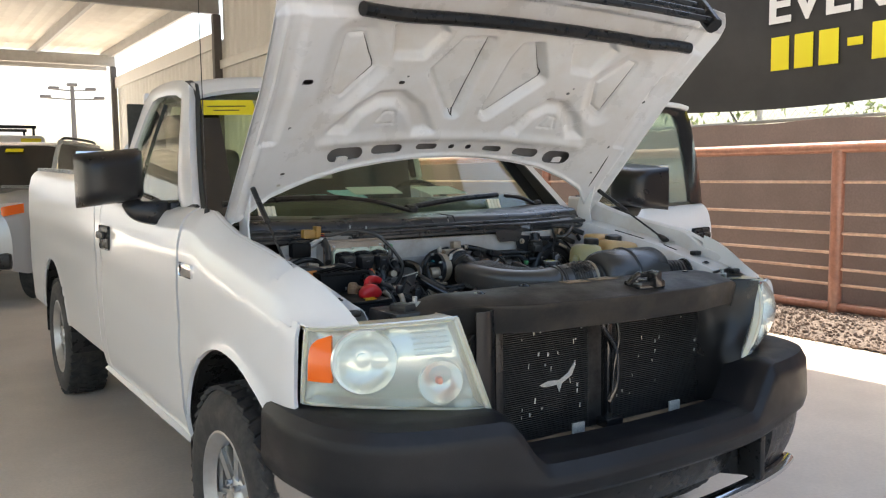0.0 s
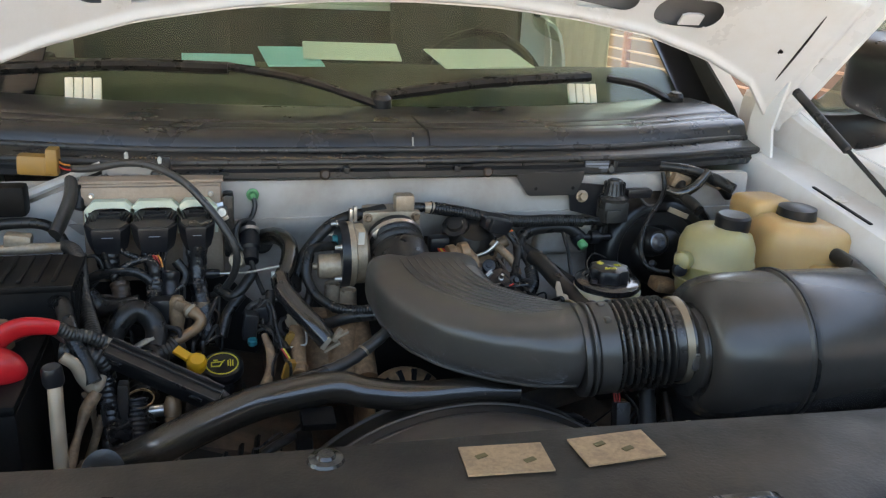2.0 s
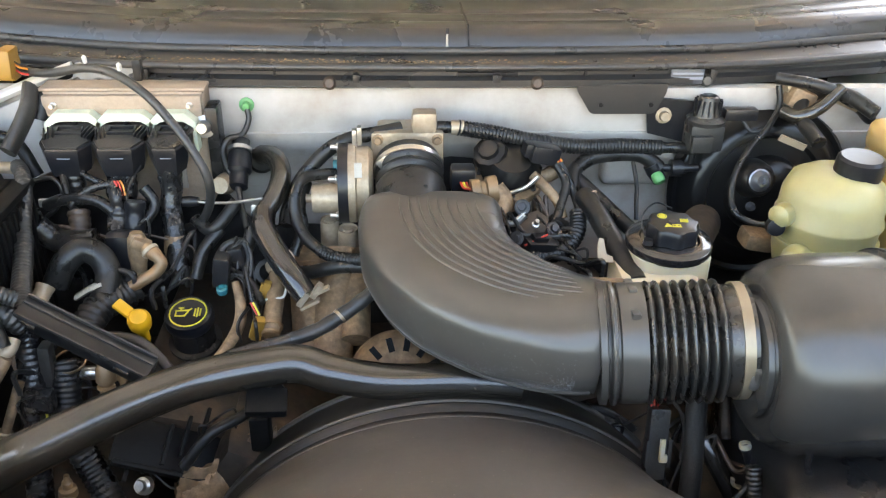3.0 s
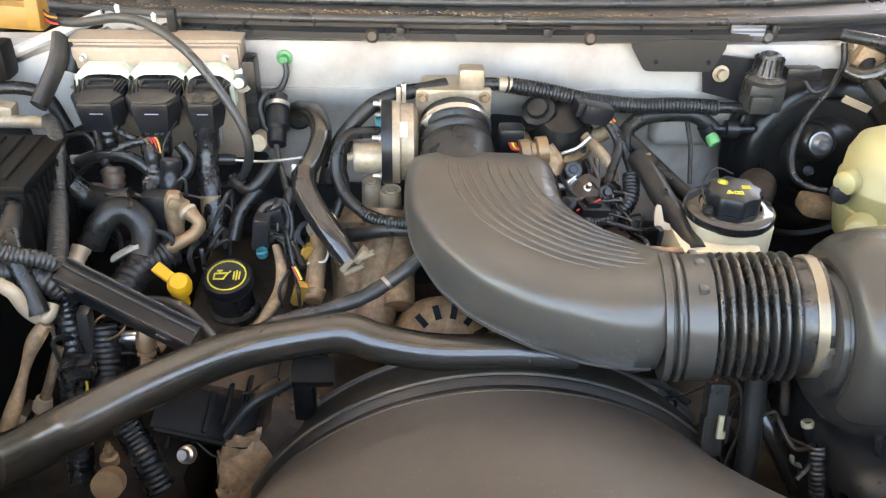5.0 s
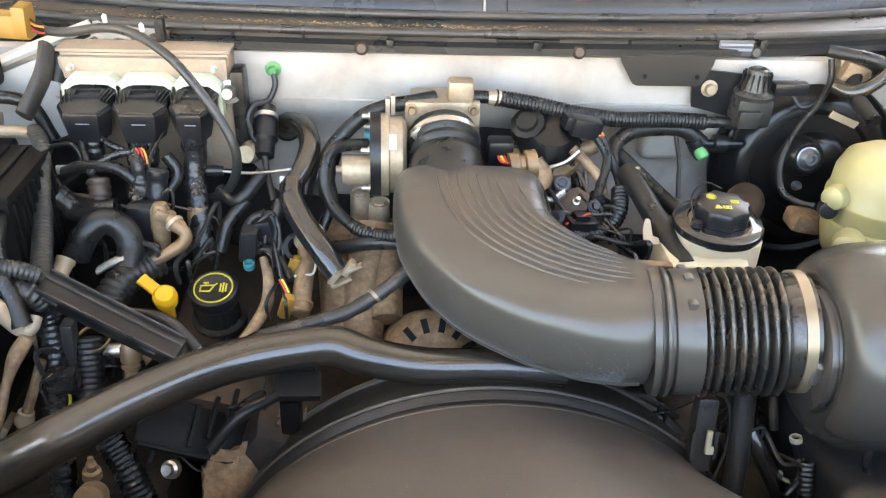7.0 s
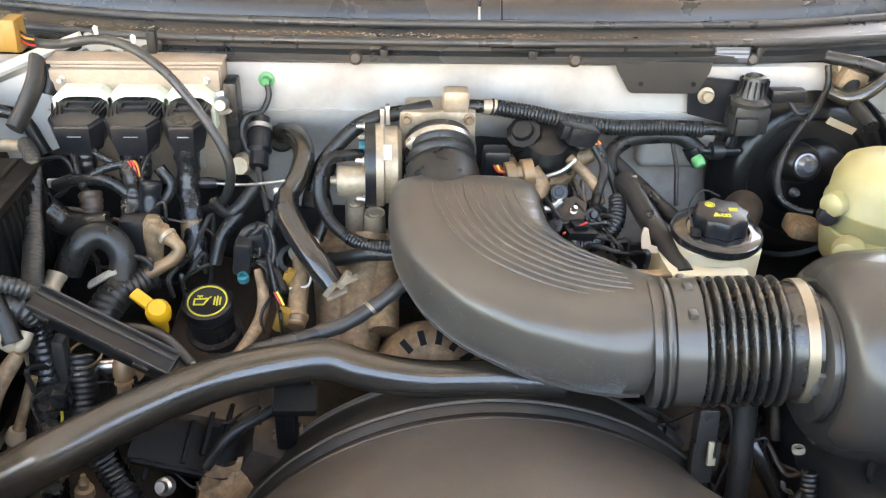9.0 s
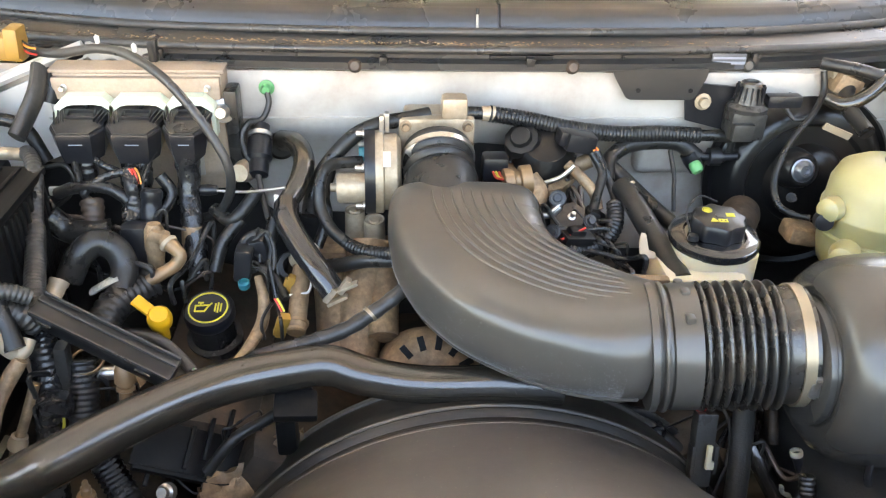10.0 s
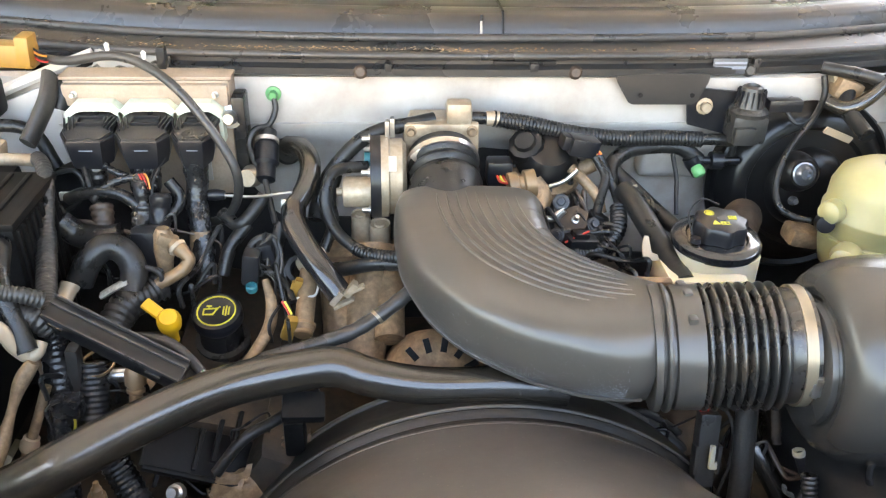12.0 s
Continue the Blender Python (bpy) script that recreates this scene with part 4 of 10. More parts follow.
    put("key_lock", bm, STEEL, parent=panel)
    # mirror
    bm = bmesh.new()
    if sgn > 0:
        sweep(bm, [(0.88, 1.62, 1.18), (0.97, 1.66, 1.185), (1.04, 1.71, 1.205), (1.06, 1.74, 1.25)], (0.05, 0.03), 10, 5, power=3)
    else:
        sweep(bm, [(sgn * 0.87, 1.80, 1.265), (sgn * 0.96, 1.79, 1.27), (sgn * 1.02, 1.80, 1.282), (sgn * 1.05, 1.82, 1.32)], lambda q: (0.055 - 0.02 * q, 0.046 - 0.016 * q), 10, 5, power=3)
        box(bm, (sgn * 0.895, 1.80, 1.265), (0.05, 0.17, 0.10), 0.02)
    put("mirror_arm", bm, MIRRORBLACK, "black mirror mounting arm", panel)
    bm = bmesh.new()

    my, mz, deep = (1.85, 1.412, 0.15) if sgn < 0 else (1.78, 1.335, 0.24)

    def shell(u, v):
        a, b = (u - 0.5) * 2, (v - 0.5) * 2
        k = (1 - abs(a) ** 5) ** 0.4 * (1 - abs(b) ** 5) ** 0.4
        return Vector((sgn * (1.118 + 0.122 * a), my - deep * k - 0.02 * a, mz + 0.100 * b - 0.012 * a))

    sheet(bm, shell, 18, 16, 0.004)
    put("mirror_housing", bm, MIRRORBLACK, "black plastic mirror housing", panel, 50)
    bm = bmesh.new()
    box(bm, (sgn * 1.118, my - 0.003, mz), (0.225, 0.006, 0.205), 0.003)
    put("mirror_glass", bm, CHROME, "mirror glass", panel)


door(Matrix(), -1)
HINGE = Vector((0.955, 1.45, 0))
door(Matrix.Translation(HINGE + Vector((0.03, -0.02, 0))) @ Matrix.Rotation(radians(-77), 4, "Z") @ Matrix.Translation(-HINGE), 1)

# antenna
bm = bmesh.new()
lathe(bm, [(0, 0), (0.024, 0), (0.022, 0.012), (0.011, 0.03), (0.009, 0.05), (0, 0.05)], (-0.905, 1.30, ztop(1.30) - 0.045), (0, 0, 1), 14)
rod(bm, (-0.905, 1.30, 1.27), (-0.905, 1.31, 2.02), 0.0022, 0.0015, 6)
tp("antenna", bm, PLASTIC, "thin black whip antenna on a rubber base")
# windshield sticker
bm = bmesh.new()
sheet(bm, lambda u, v: wind(0.030 + 0.145 * u, 0.705 + 0.125 * v) + Vector((0, -0.012, 0.010)), 8, 3, 0.001)
sticker = tp("sticker", bm, STICKER, "yellow price sticker at the top of the windshield")
bm = bmesh.new()
for r, (a, b) in enumerate(((0.06, 0.13), (0.045, 0.15))):
    sheet(bm, lambda u, v: wind(a + (b - a) * u, 0.735 + 0.035 * r + 0.007 * v) + Vector((0, -0.014, 0.012)), 6, 1, 0.001)
tp("print_bars", bm, DARKPRINT, parent=sticker)

# ---- hood, raised ----
HO, HD, HN = Vector((0, 1.076, 1.512)), Vector((0, -0.69, 0.724)), Vector((0, 0.724, 0.69))


def on_hood(x, s, n=0.0):
    return HO + Vector((x, 0, 0)) + HD * s + HN * (n - 0.09 * x * x)


def poly_depth(x, s, poly):
    """Signed distance to a polygon: positive inside."""
    best, inside = 1e9, False
    k = len(poly)
    for i in range(k):
        (ax, ay), (bx, by) = poly[i], poly[(i + 1) % k]
        dx, dy = bx - ax, by - ay
        t = max(0, min(1, ((x - ax) * dx + (s - ay) * dy) / (dx * dx + dy * dy + 1e-12)))
        best = min(best, math.hypot(x - ax - t * dx, s - ay - t * dy))
        if (ay > s) != (by > s) and x < (bx - ax) * (s - ay) / (by - ay) + ax:
            inside = not inside
    return best if inside else -best


KITES = [
    [(-0.172, 0.470), (-0.066, 0.478), (-0.070, 0.42), (-0.078, 0.165), (-0.10, 0.168), (-0.246, 0.345)],
    [(0.086, 0.467), (0.148, 0.476), (0.232, 0.339), (0.070, 0.160), (0.052, 0.170), (0.07, 0.42)],
]
FLANKS = [
    [(-0.62, 0.47), (-0.565, 0.475), (-0.492, 0.352), (-0.575, 0.232), (-0.607, 0.246)],
    [(0.60, 0.455), (0.635, 0.45), (0.60, 0.212), (0.55, 0.24), (0.51, 0.345)],
]
ARCHES = [
    [(-0.575, 0.09), (-0.50, 0.188), (-0.43, 0.252), (-0.335, 0.257), (-0.235, 0.194), (-0.14, 0.081), (-0.225, 0.075), (-0.29, 0.165), (-0.345, 0.205), (-0.415, 0.203), (-0.475, 0.155), (-0.50, 0.085)],
    [(0.185, 0.085), (0.255, 0.185), (0.315, 0.248), (0.40, 0.248), (0.50, 0.178), (0.575, 0.085), (0.505, 0.08), (0.45, 0.155), (0.39, 0.205), (0.335, 0.203), (0.285, 0.16), (0.25, 0.08)],
]
PADS = [[(-0.44, 0.10), (-0.28, 0.10), (-0.325, 0.19), (-0.40, 0.19)], [(0.30, 0.10), (0.44, 0.10), (0.405, 0.19), (0.345, 0.19)]]
UPPER = [[(-0.47, 0.52), (-0.43, 0.40), (-0.31, 0.40), (-0.25, 0.50), (-0.30, 0.545)], [(0.30, 0.50), (0.35, 0.39), (0.45, 0.385), (0.50, 0.50), (0.46, 0.54)]]
OVALS = [(-0.475, -0.02, 0.07, 0.034), (-0.307, -0.003, 0.064, 0.022), (-0.136, 0.005, 0.046, 0.014), (-0.022, 0.004, 0.013, 0.011), (0.056, 0.004, 0.013, 0.011), (0.172, -0.004, 0.044, 0.014), (0.342, -0.016, 0.062, 0.022), (0.508, -0.030, 0.066, 0.034)]
HOLES = [(-0.719, 0.306, 0.019, 0.010), (-0.361, 0.299, 0.012, 0.007), (0.386, 0.291, 0.008, 0.006), (0.775, 0.291, 0.010, 0.008), (-0.70, -0.09, 0.009, 0.006), (-0.70, -0.145, 0.009, 0.006), (0.735, -0.10, 0.006, 0.006), (0.74, 0.05, 0.006, 0.006), (-0.73, 0.12, 0.006, 0.005), (-0.345, 0.325, 0.005, 0.004), (0.40, 0.315, 0.005, 0.004)]


def hood_rear(x):
    """Rear edge of the inner panel: arched in the middle, reaching back at the sides."""
    a = abs(x)
    return float(np.interp(a, [0, 0.15, 0.30, 0.45, 0.60, 0.72, 0.80, 0.86], [-0.045, -0.050, -0.066, -0.092, -0.142, -0.20, -0.285, -0.33]))


def hood_half(s):
    return float(np.interp(s, [-0.35, -0.1, 0.3, 0.5, 0.64, 0.70, 0.76], [0.865, 0.868, 0.872, 0.888, 0.905, 0.895, 0.84]))


def hood_press(x, s):
    """Pressed relief of the inner panel, away from the eye when positive."""
    d = 0.0
    for p in KITES:
        k = poly_depth(x, s, p)
        d = max(d, 0.028 * smooth01((k + 0.030) / 0.022))
        d += 0.010 * math.exp(-((k + 0.004) / 0.006) ** 2)
    for p in FLANKS:
        k = poly_depth(x, s, p)
        d = max(d, 0.018 * smooth01((k + 0.07) / 0.05))
        d += 0.010 * math.exp(-((k + 0.004) / 0.006) ** 2)
    for p in ARCHES:
        d = max(d, 0.024 * smooth01((poly_depth(x, s, p) + 0.016) / 0.034))
    for p in UPPER:
        d = max(d, 0.028 * smooth01((poly_depth(x, s, p) + 0.012) / 0.025))
    for p in PADS:
        k = poly_depth(x, s, [(a * 0.55 + c * 0.45, b * 0.6 + e * 0.4) for (a, b), (c, e) in zip(p, [(sum(q[0] for q in p) / 4, sum(q[1] for q in p) / 4)] * 4)])
        if abs(k) < 0.004:
            d += 0.004
    # raised lip along the arched rear edge and the side channel
    e = s - hood_rear(x)
    d -= 0.008 * math.exp(-((e - 0.008) / 0.008) ** 2)
    side = hood_half(s) - abs(x)
    d += 0.012 * smooth01((0.045 - abs(side - 0.075)) / 0.03) if s > 0.05 else 0.0
    d -= 0.012 * math.exp(-(side / 0.018) ** 2)
    # hemmed edge strip, a step below the inner panel
    d += 0.010 * smooth01((0.040 - side) / 0.006) - 0.004 * math.exp(-((side - 0.052) / 0.006) ** 2)
    # cross channel in front of the ovals
    d -= 0.010 * math.exp(-((s - 0.055 + 0.05 * x * x) / 0.022) ** 2) * smooth01((0.62 - abs(x)) / 0.05)
    # front cross member
    d += 0.02 * smooth01((s - 0.545) / 0.03) - 0.025 * smooth01((s - 0.64) / 0.03)
    return d


bm = bmesh.new()
NU, NV = 300, 170


def hood_in(u, v):
    xx = (2 * u - 1)
    x = xx * 0.865
    s0 = hood_rear(x)
    s1 = 0.755 - 0.03 * abs(xx) ** 3
    s = s0 + (s1 - s0) * v
    x = xx * hood_half(s)
    for cx, cs, rx, rs in SLOTS:
        if abs(x - cx) < rx + 0.01 and abs(s - cs) < rs + 0.01:
            # slide points near a slot's edge onto it
            core = max(0.0, rx - rs)
            qx = max(-core, min(core, x - cx))
            ex, es = x - cx - qx, s - cs
            k = math.hypot(ex, es)
            if abs(k - rs) < 0.0042 and k > 1e-6:
                x, s = cx + qx + ex * rs / k, cs + es * rs / k
    p = on_hood(x, s, hood_press(x, s))
    return p


def in_slot(x, s):
    for cx, cs, rx, rs in SLOTS:
        core = max(0.0, rx - rs)
        if math.hypot(max(0, abs(x - cx) - core), s - cs) < rs * 0.97:
            return True
    return False


SLOTS = OVALS + HOLES
sheet(bm, hood_in, NU, NV)
cut = []
for f in bm.faces:
    c = f.calc_center_median() - HO
    if in_slot(c.x, c.dot(HD)):
        cut.append(f)
bmesh.ops.delete(bm, geom=cut, context="FACES")
hood = tp("hood", bm, HOODWHITE, "raised white hood showing its pressed inner panel", sharp=60)
bm = bmesh.new()


def hood_out(u, v):
    xx = (2 * u - 1)
    x = xx * 0.865
    s0 = hood_rear(x) - 0.005
    s1 = 0.775 - 0.03 * abs(xx) ** 3
    s = s0 + (s1 - s0) * v
    x = xx * (hood_half(s) + 0.008)
    edge = max(abs(xx) ** 14, v ** 18, (1 - v) ** 24)
    return on_hood(x, s, 0.062 - 0.064 * edge)


sheet(bm, hood_out, 60, 40, 0.0015)
tp("hood_skin", bm, WHITE, "white outer hood skin", hood)
# dark sheet under the skin puts the hollow's shade behind the slots
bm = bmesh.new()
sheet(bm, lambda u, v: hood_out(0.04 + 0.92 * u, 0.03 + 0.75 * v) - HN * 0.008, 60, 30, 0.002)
tp("hood_primer", bm, HOODVOID, "dark grey sheet inside the hood, standing in for its shade", hood)
# dark gaps where the inner panel stands off the outer skin
for line in ([(-0.066, 0.478), (-0.070, 0.42), (-0.078, 0.165), (-0.092, 0.160)], [(0.148, 0.476), (0.205, 0.385), (0.232, 0.339), (0.150, 0.248), (0.070, 0.160)], [(-0.565, 0.475), (-0.525, 0.41), (-0.492, 0.352), (-0.535, 0.29)], [(0.635, 0.45), (0.617, 0.33), (0.60, 0.212)], [(0.767, 0.004), (0.769, -0.09), (0.770, -0.178)]):
    bm = bmesh.new()
    sweep(bm, [tuple(on_hood(p.x, p.y, hood_press(p.x, p.y) - 0.0005)) for p in spline([(a, b, 0) for a, b in line], 6)], lambda q: 0.0006 + 0.0022 * math.sin(min(1, max(0, q)) * math.pi) ** 0.5, 6, 1)
    tp("panel_gap", bm, RUBBER, "thin dark gap beside a pressed panel", hood)
bm = bmesh.new()
foam = [on_hood(x, 0.565 + 0.02 * smooth01((-0.45 - x) / 0.2) + 0.012 * smooth01((x - 0.6) / 0.15), -0.008) for x in np.linspace(-0.62, 0.80, 16)]
sweep(bm, [tuple(p) for p in foam], (0.022, 0.024), 10, 3, up=tuple(HN))
tp("hood_seal", bm, RUBBER, "worn black foam seal across the hood front", hood)
# grille surround that lifts with the hood
bm = bmesh.new()
for sgn in (-1, 1):
    sweep(bm, [tuple(on_hood(sgn * 0.60, 0.755, 0.05)), tuple(on_hood(sgn * 0.66, 0.775, -0.02)), tuple(on_hood(sgn * 0.60, 0.79, -0.22))], (0.03, 0.022), 8, 5)
sweep(bm, [tuple(on_hood(x, 0.765, 0.03)) for x in np.linspace(-0.62, 0.62, 8)], (0.03, 0.03), 8, 2)
for k in range(5):
    sweep(bm, [tuple(on_hood(x, 0.795, -0.01 - 0.045 * k)) for x in np.linspace(-0.6, 0.6, 6)], (0.012, 0.012), 6, 2)
tp("grille", bm, PLASTIC, "black plastic grille fixed to the hood front", hood)
# hooks over the outer pair of slots
for cx in (-0.475, 0.508):
    bm = bmesh.new()
    prism(bm, [(-0.022, -0.012), (0.022, -0.012), (0.022, 0.012), (0.012, 0.016), (-0.012, 0.016), (-0.022, 0.012)], 0.004, Matrix.Translation(on_hood(cx + (0.012 if cx > 0 else -0.005), -0.046, -0.001)) @ Matrix(((1, 0, 0, 0), (0, HD.y, HN.y, 0), (0, HD.z, HN.z, 0), (0, 0, 0, 1))))
    tp("hood_tab", bm, HOODWHITE, parent=hood)
# hinges and gas struts
for sgn in (-1, 1):
    bm = bmesh.new()
    prism(bm, [(-0.05, 0), (0.06, 0), (0.05, 0.09), (0.01, 0.21), (-0.05, 0.24), (-0.07, 0.20), (-0.03, 0.08)], 0.006, Matrix.Translation((sgn * 0.80, 1.22, 1.16)) @ Matrix(((0, 0, 1, 0), (1, 0, 0, 0), (0, 1, 0, 0), (0, 0, 0, 1))), 0.001)
    box(bm, (sgn * 0.805, 1.23, 1.165), (0.05, 0.12, 0.008), 0.002)
    tp("hood_hinge", bm, WHITE, "white painted hood hinge")
    foot = Vector((sgn * 0.83, 0.768, 1.128))
    head = on_hood(sgn * 0.80, -0.17, -0.03) if sgn > 0 else on_hood(sgn * 0.815, -0.11, -0.03)
    dvec = (head - foot).normalized()
    ln = (head - foot).length
    bm = bmesh.new()
    rod(bm, foot + dvec * 0.02, foot + dvec * (ln * 0.6), 0.0042, seg=8)
    rod(bm, foot + dvec * (ln * 0.55), head, 0.0095, seg=10, bev=0.003)
    lathe(bm, [(0, -0.012), (0.012, -0.012), (0.013, 0.012), (0.009, 0.03), (0.005, 0.04), (0, 0.04)], foot, dvec, 10)
    strut = tp("hood_strut", bm, PLASTIC, "black gas strut holding up the hood")
    bm = bmesh.new()
    box(bm, (foot.x, foot.y, foot.z - 0.012), (0.05, 0.06, 0.008), 0.002)
    tp("strut_bracket", bm, STEEL, parent=strut)

# ---- cowl ----


def cowl_y(x):
    return 1.085 + 0.19 * x * x


# section of the panel: front strip, recess, channel for the seal, upright face, brow and flat top
COWL = [(0.0, 1.1745), (-0.004, 1.177), (-0.004, 1.186), (0.003, 1.188), (0.008, 1.190), (0.008, 1.1965), (0.008, 1.2000), (0.012, 1.2040), (0.020, 1.2035), (0.030, 1.2045), (0.040, 1.2060), (0.052, 1.2080), (0.060, 1.2085), (0.064, 1.2090), (0.067, 1.213), (0.071, 1.221), (0.077, 1.2305), (0.085, 1.2375), (0.097, 1.2415), (0.115, 1.2425), (0.121, 1.2405), (0.127, 1.2425), (0.155, 1.2445), (0.161, 1.2430), (0.167, 1.2455), (0.21, 1.250), (0.26, 1.251), (0.33, 1.250), (0.39, 1.242)]
bm = bmesh.new()


def cowl_lift(x, v):
    return 0.012 * smooth01((abs(x) - 0.4) / 0.4) - 0.035 * x * x * (1 - v)


def cowl_pt(u, v):
    x = (2 * u - 1) * 0.79
    k = v * (len(COWL) - 1)
    i = min(int(k), len(COWL) - 2)
    f = k - i
    dy = COWL[i][0] + (COWL[i + 1][0] - COWL[i][0]) * f
    z = COWL[i][1] + (COWL[i + 1][1] - COWL[i][1]) * f
    return Vector((x, cowl_y(x) + dy - 0.04 * x * x * v, z + cowl_lift(x, v) + 0.0006 * noise.noise((x * 9, v * 12, 1))))


sheet(bm, cowl_pt, 80, 84, 0.004)
cowl = tp("cowl_panel", bm, COWLPLASTIC, "black plastic cowl panel below the windshield", sharp=28)
# hood seal: two rubber lips with a dirty channel between them
for dy, z, rw, rh in ((0.0065, 1.2020, 0.0062, 0.0066), (0.0555, 1.2125, 0.0065, 0.0062)):
    bm = bmesh.new()
    sweep(bm, [(x, cowl_y(x) + dy, z + cowl_lift(x, dy * 6)) for x in np.linspace(-0.79, 0.79, 21)], (rw, rh), 10, 4)
    tp("seal_lip", bm, DUSTY, "grey rubber lip of the hood seal", cowl)
grit_rng = random.Random(8)
bm = bmesh.new()
for k in range(420):
    x = grit_rng.gauss(-0.12, 0.22)
    if abs(x) > 0.7:
        continue
    dy = grit_rng.gauss(0.026, 0.006)
    r = grit_rng.uniform(0.0004, 0.0016)
    c = Vector((x, cowl_y(x) + dy, 1.2045 + cowl_lift(x, 0.3) + r * 0.4 + 0.05 * max(0.0, dy - 0.03)))
    vs = [bm.verts.new(c + Vector((r * 1.6 * math.cos(g), r * math.sin(g), 0))) for g in (0.2, 1.5, 2.9, 4.1, 5.3)]
    tip = bm.verts.new(c + Vector((0, 0, r * 0.8)))
    for g in range(5):
        bm.faces.new((vs[g], vs[(g + 1) % 5], tip))
grit = tp("channel_grit", bm, COVERLABEL, "dry dirt in the seal channel", cowl)
grit["kind"] = "stuff"
# joint in the middle, drip pin, screws, hooks and slots on the front strip
bm = bmesh.new()
box(bm, (0.047, cowl_y(0.0) + 0.0755, 1.2265), (0.0026, 0.006, 0.040), 0.0, (-32, 0, 0))
box(bm, (0.045, cowl_y(0.0) + 0.150, 1.2452), (0.0030, 0.12, 0.004), 0.0, (3, 0, 2))
tp("cowl_joint", bm, BAFFLE, "dark joint between the cowl halves", cowl)
bm = bmesh.new()
box(bm, (0.058, cowl_y(0.0) + 0.0675, 1.2135), (0.022, 0.004, 0.010), 0.002, (-25, 0, 0))
tp("cowl_tab", bm, COWLPLASTIC, parent=cowl)
turned_pin = bmesh.new()
rod(turned_pin, (0.015, cowl_y(0.0) + 0.066, 1.212), (0.015, cowl_y(0.0) + 0.074, 1.234), 0.0022, 0.0016, 8)
tp("drain_pin", turned_pin, GREYLABEL, parent=cowl)
bm = bmesh.new()
rod(bm, (0.0155, cowl_y(0.0) + 0.0725, 1.233), (0.0155, cowl_y(0.0) + 0.075, 1.241), 0.0027, seg=8)
tp("pin_hole", bm, BAFFLE, parent=cowl)
for x in (-0.156, 0.142, -0.44, 0.40):
    bm = bmesh.new()
    lathe(bm, [(0, 0.006), (0.006, 0.006), (0.009, 0.003), (0.010, 0), (0, 0)], (x, cowl_y(x) - 0.003, 1.1815 - 0.03 * x * x), (0, -1, 0.2), 12)
    tp("cowl_screw", bm, BROWNWIRE if abs(x) < 0.3 else DUSTY, parent=cowl)
for x, w in ((-0.333, 0.004), (-0.235, 0.004), (-0.118, 0.004), (0.062, 0.07), (0.10, 0.03), (0.215, 0.004)):
    bm = bmesh.new()
    box(bm, (x, cowl_y(x) + 0.006, 1.1925 - 0.03 * x * x), (w, 0.006, 0.006), 0.001)
    tp("cowl_clip", bm, BAFFLE, parent=cowl)
for x, w, hh in ((-0.424, 0.014, 0.022), (0.083, 0.012, 0.012), (-0.118, 0.010, 0.012), (0.41, 0.010, 0.020)):
    bm = bmesh.new()
    box(bm, (x, cowl_y(x) - 0.001, 1.1885 - 0.03 * x * x), (w, 0.010, hh), 0.002)
    box(bm, (x + w * 0.3, cowl_y(x) - 0.005, 1.1885 + hh * 0.3 - 0.03 * x * x), (w * 0.5, 0.006, hh * 0.3), 0.001)
    tp("cowl_hook", bm, PLASTIC, "black moulded hook on the cowl", cowl)
bm = bmesh.new()
prism(bm, [(-0.070, 0.024), (0.068, 0.024), (0.066, 0.010), (0.054, -0.018), (0.048, -0.022), (-0.040, -0.022), (-0.046, -0.019), (-0.066, 0.012)], 0.004, Matrix.Translation((0.270, cowl_y(0.27) - 0.004, 1.154)) @ Matrix.Rotation(radians(90), 4, "X"), 0.001)
tp("cowl_flap", bm, COWLPLASTIC, "black plastic flap hanging from the cowl", cowl)
for x in (0.240, 0.315):
    bm = bmesh.new()
    rod(bm, (x, cowl_y(0.27) - 0.0095, 1.1465), (x, cowl_y(0.27) - 0.0070, 1.1465), 0.0034, seg=12)
    tp("flap_hole", bm, BAFFLE, parent=cowl)
bm = bmesh.new()
box(bm, (0.3695, cowl_y(0.37) - 0.0015, 1.1835), (0.050, 0.003, 0.022), 0.001)
lab = tp("label", bm, COWLLABEL, "small printed label on the cowl", cowl)
for dz, mt, hh in ((0.005, COWLPRINT, 0.003), (-0.002, COWLPRINT, 0.004)):
    bm = bmesh.new()
    box(bm, (0.3695, cowl_y(0.37) - 0.0035, 1.1835 + dz), (0.046, 0.001, hh), 0.0)
    tp("label_band", bm, mt, parent=cowl)
# wipers
for base, tip, b0, b1 in (((0.0, 1.40, 1.254), (-0.315, 1.495, 1.322), (-0.76, 1.56, 1.302), (-0.31, 1.49, 1.318)), ((0.72, 1.46, 1.256), (0.56, 1.50, 1.306), (-0.01, 1.44, 1.268), (0.51, 1.50, 1.310))):
    bm = bmesh.new()
    lathe(bm, [(0, -0.01), (0.022, -0.01), (0.020, 0.018), (0.012, 0.026), (0, 0.026)], base, (0, -0.2, 1), 14)
    sweep(bm, [base, ((base[0] + tip[0]) / 2, (base[1] + tip[1]) / 2, (base[2] + tip[2]) / 2 + 0.012), tip], lambda q: (0.009, 0.020 - 0.008 * q), 8, 6)
    wiper = tp("wiper", bm, PLASTIC, "black windshield wiper at rest")
    # blade made thicker, its dark reflection in the glass put into the shape
    bm = bmesh.new()
    sweep(bm, [b0, tuple((a + b) / 2 + c for a, b, c in zip(b0, b1, (0, 0, 0.008))), b1], (0.013, 0.019), 8, 6)
    tp("wiper_blade", bm, RUBBER, parent=wiper)

# ---- front end ----


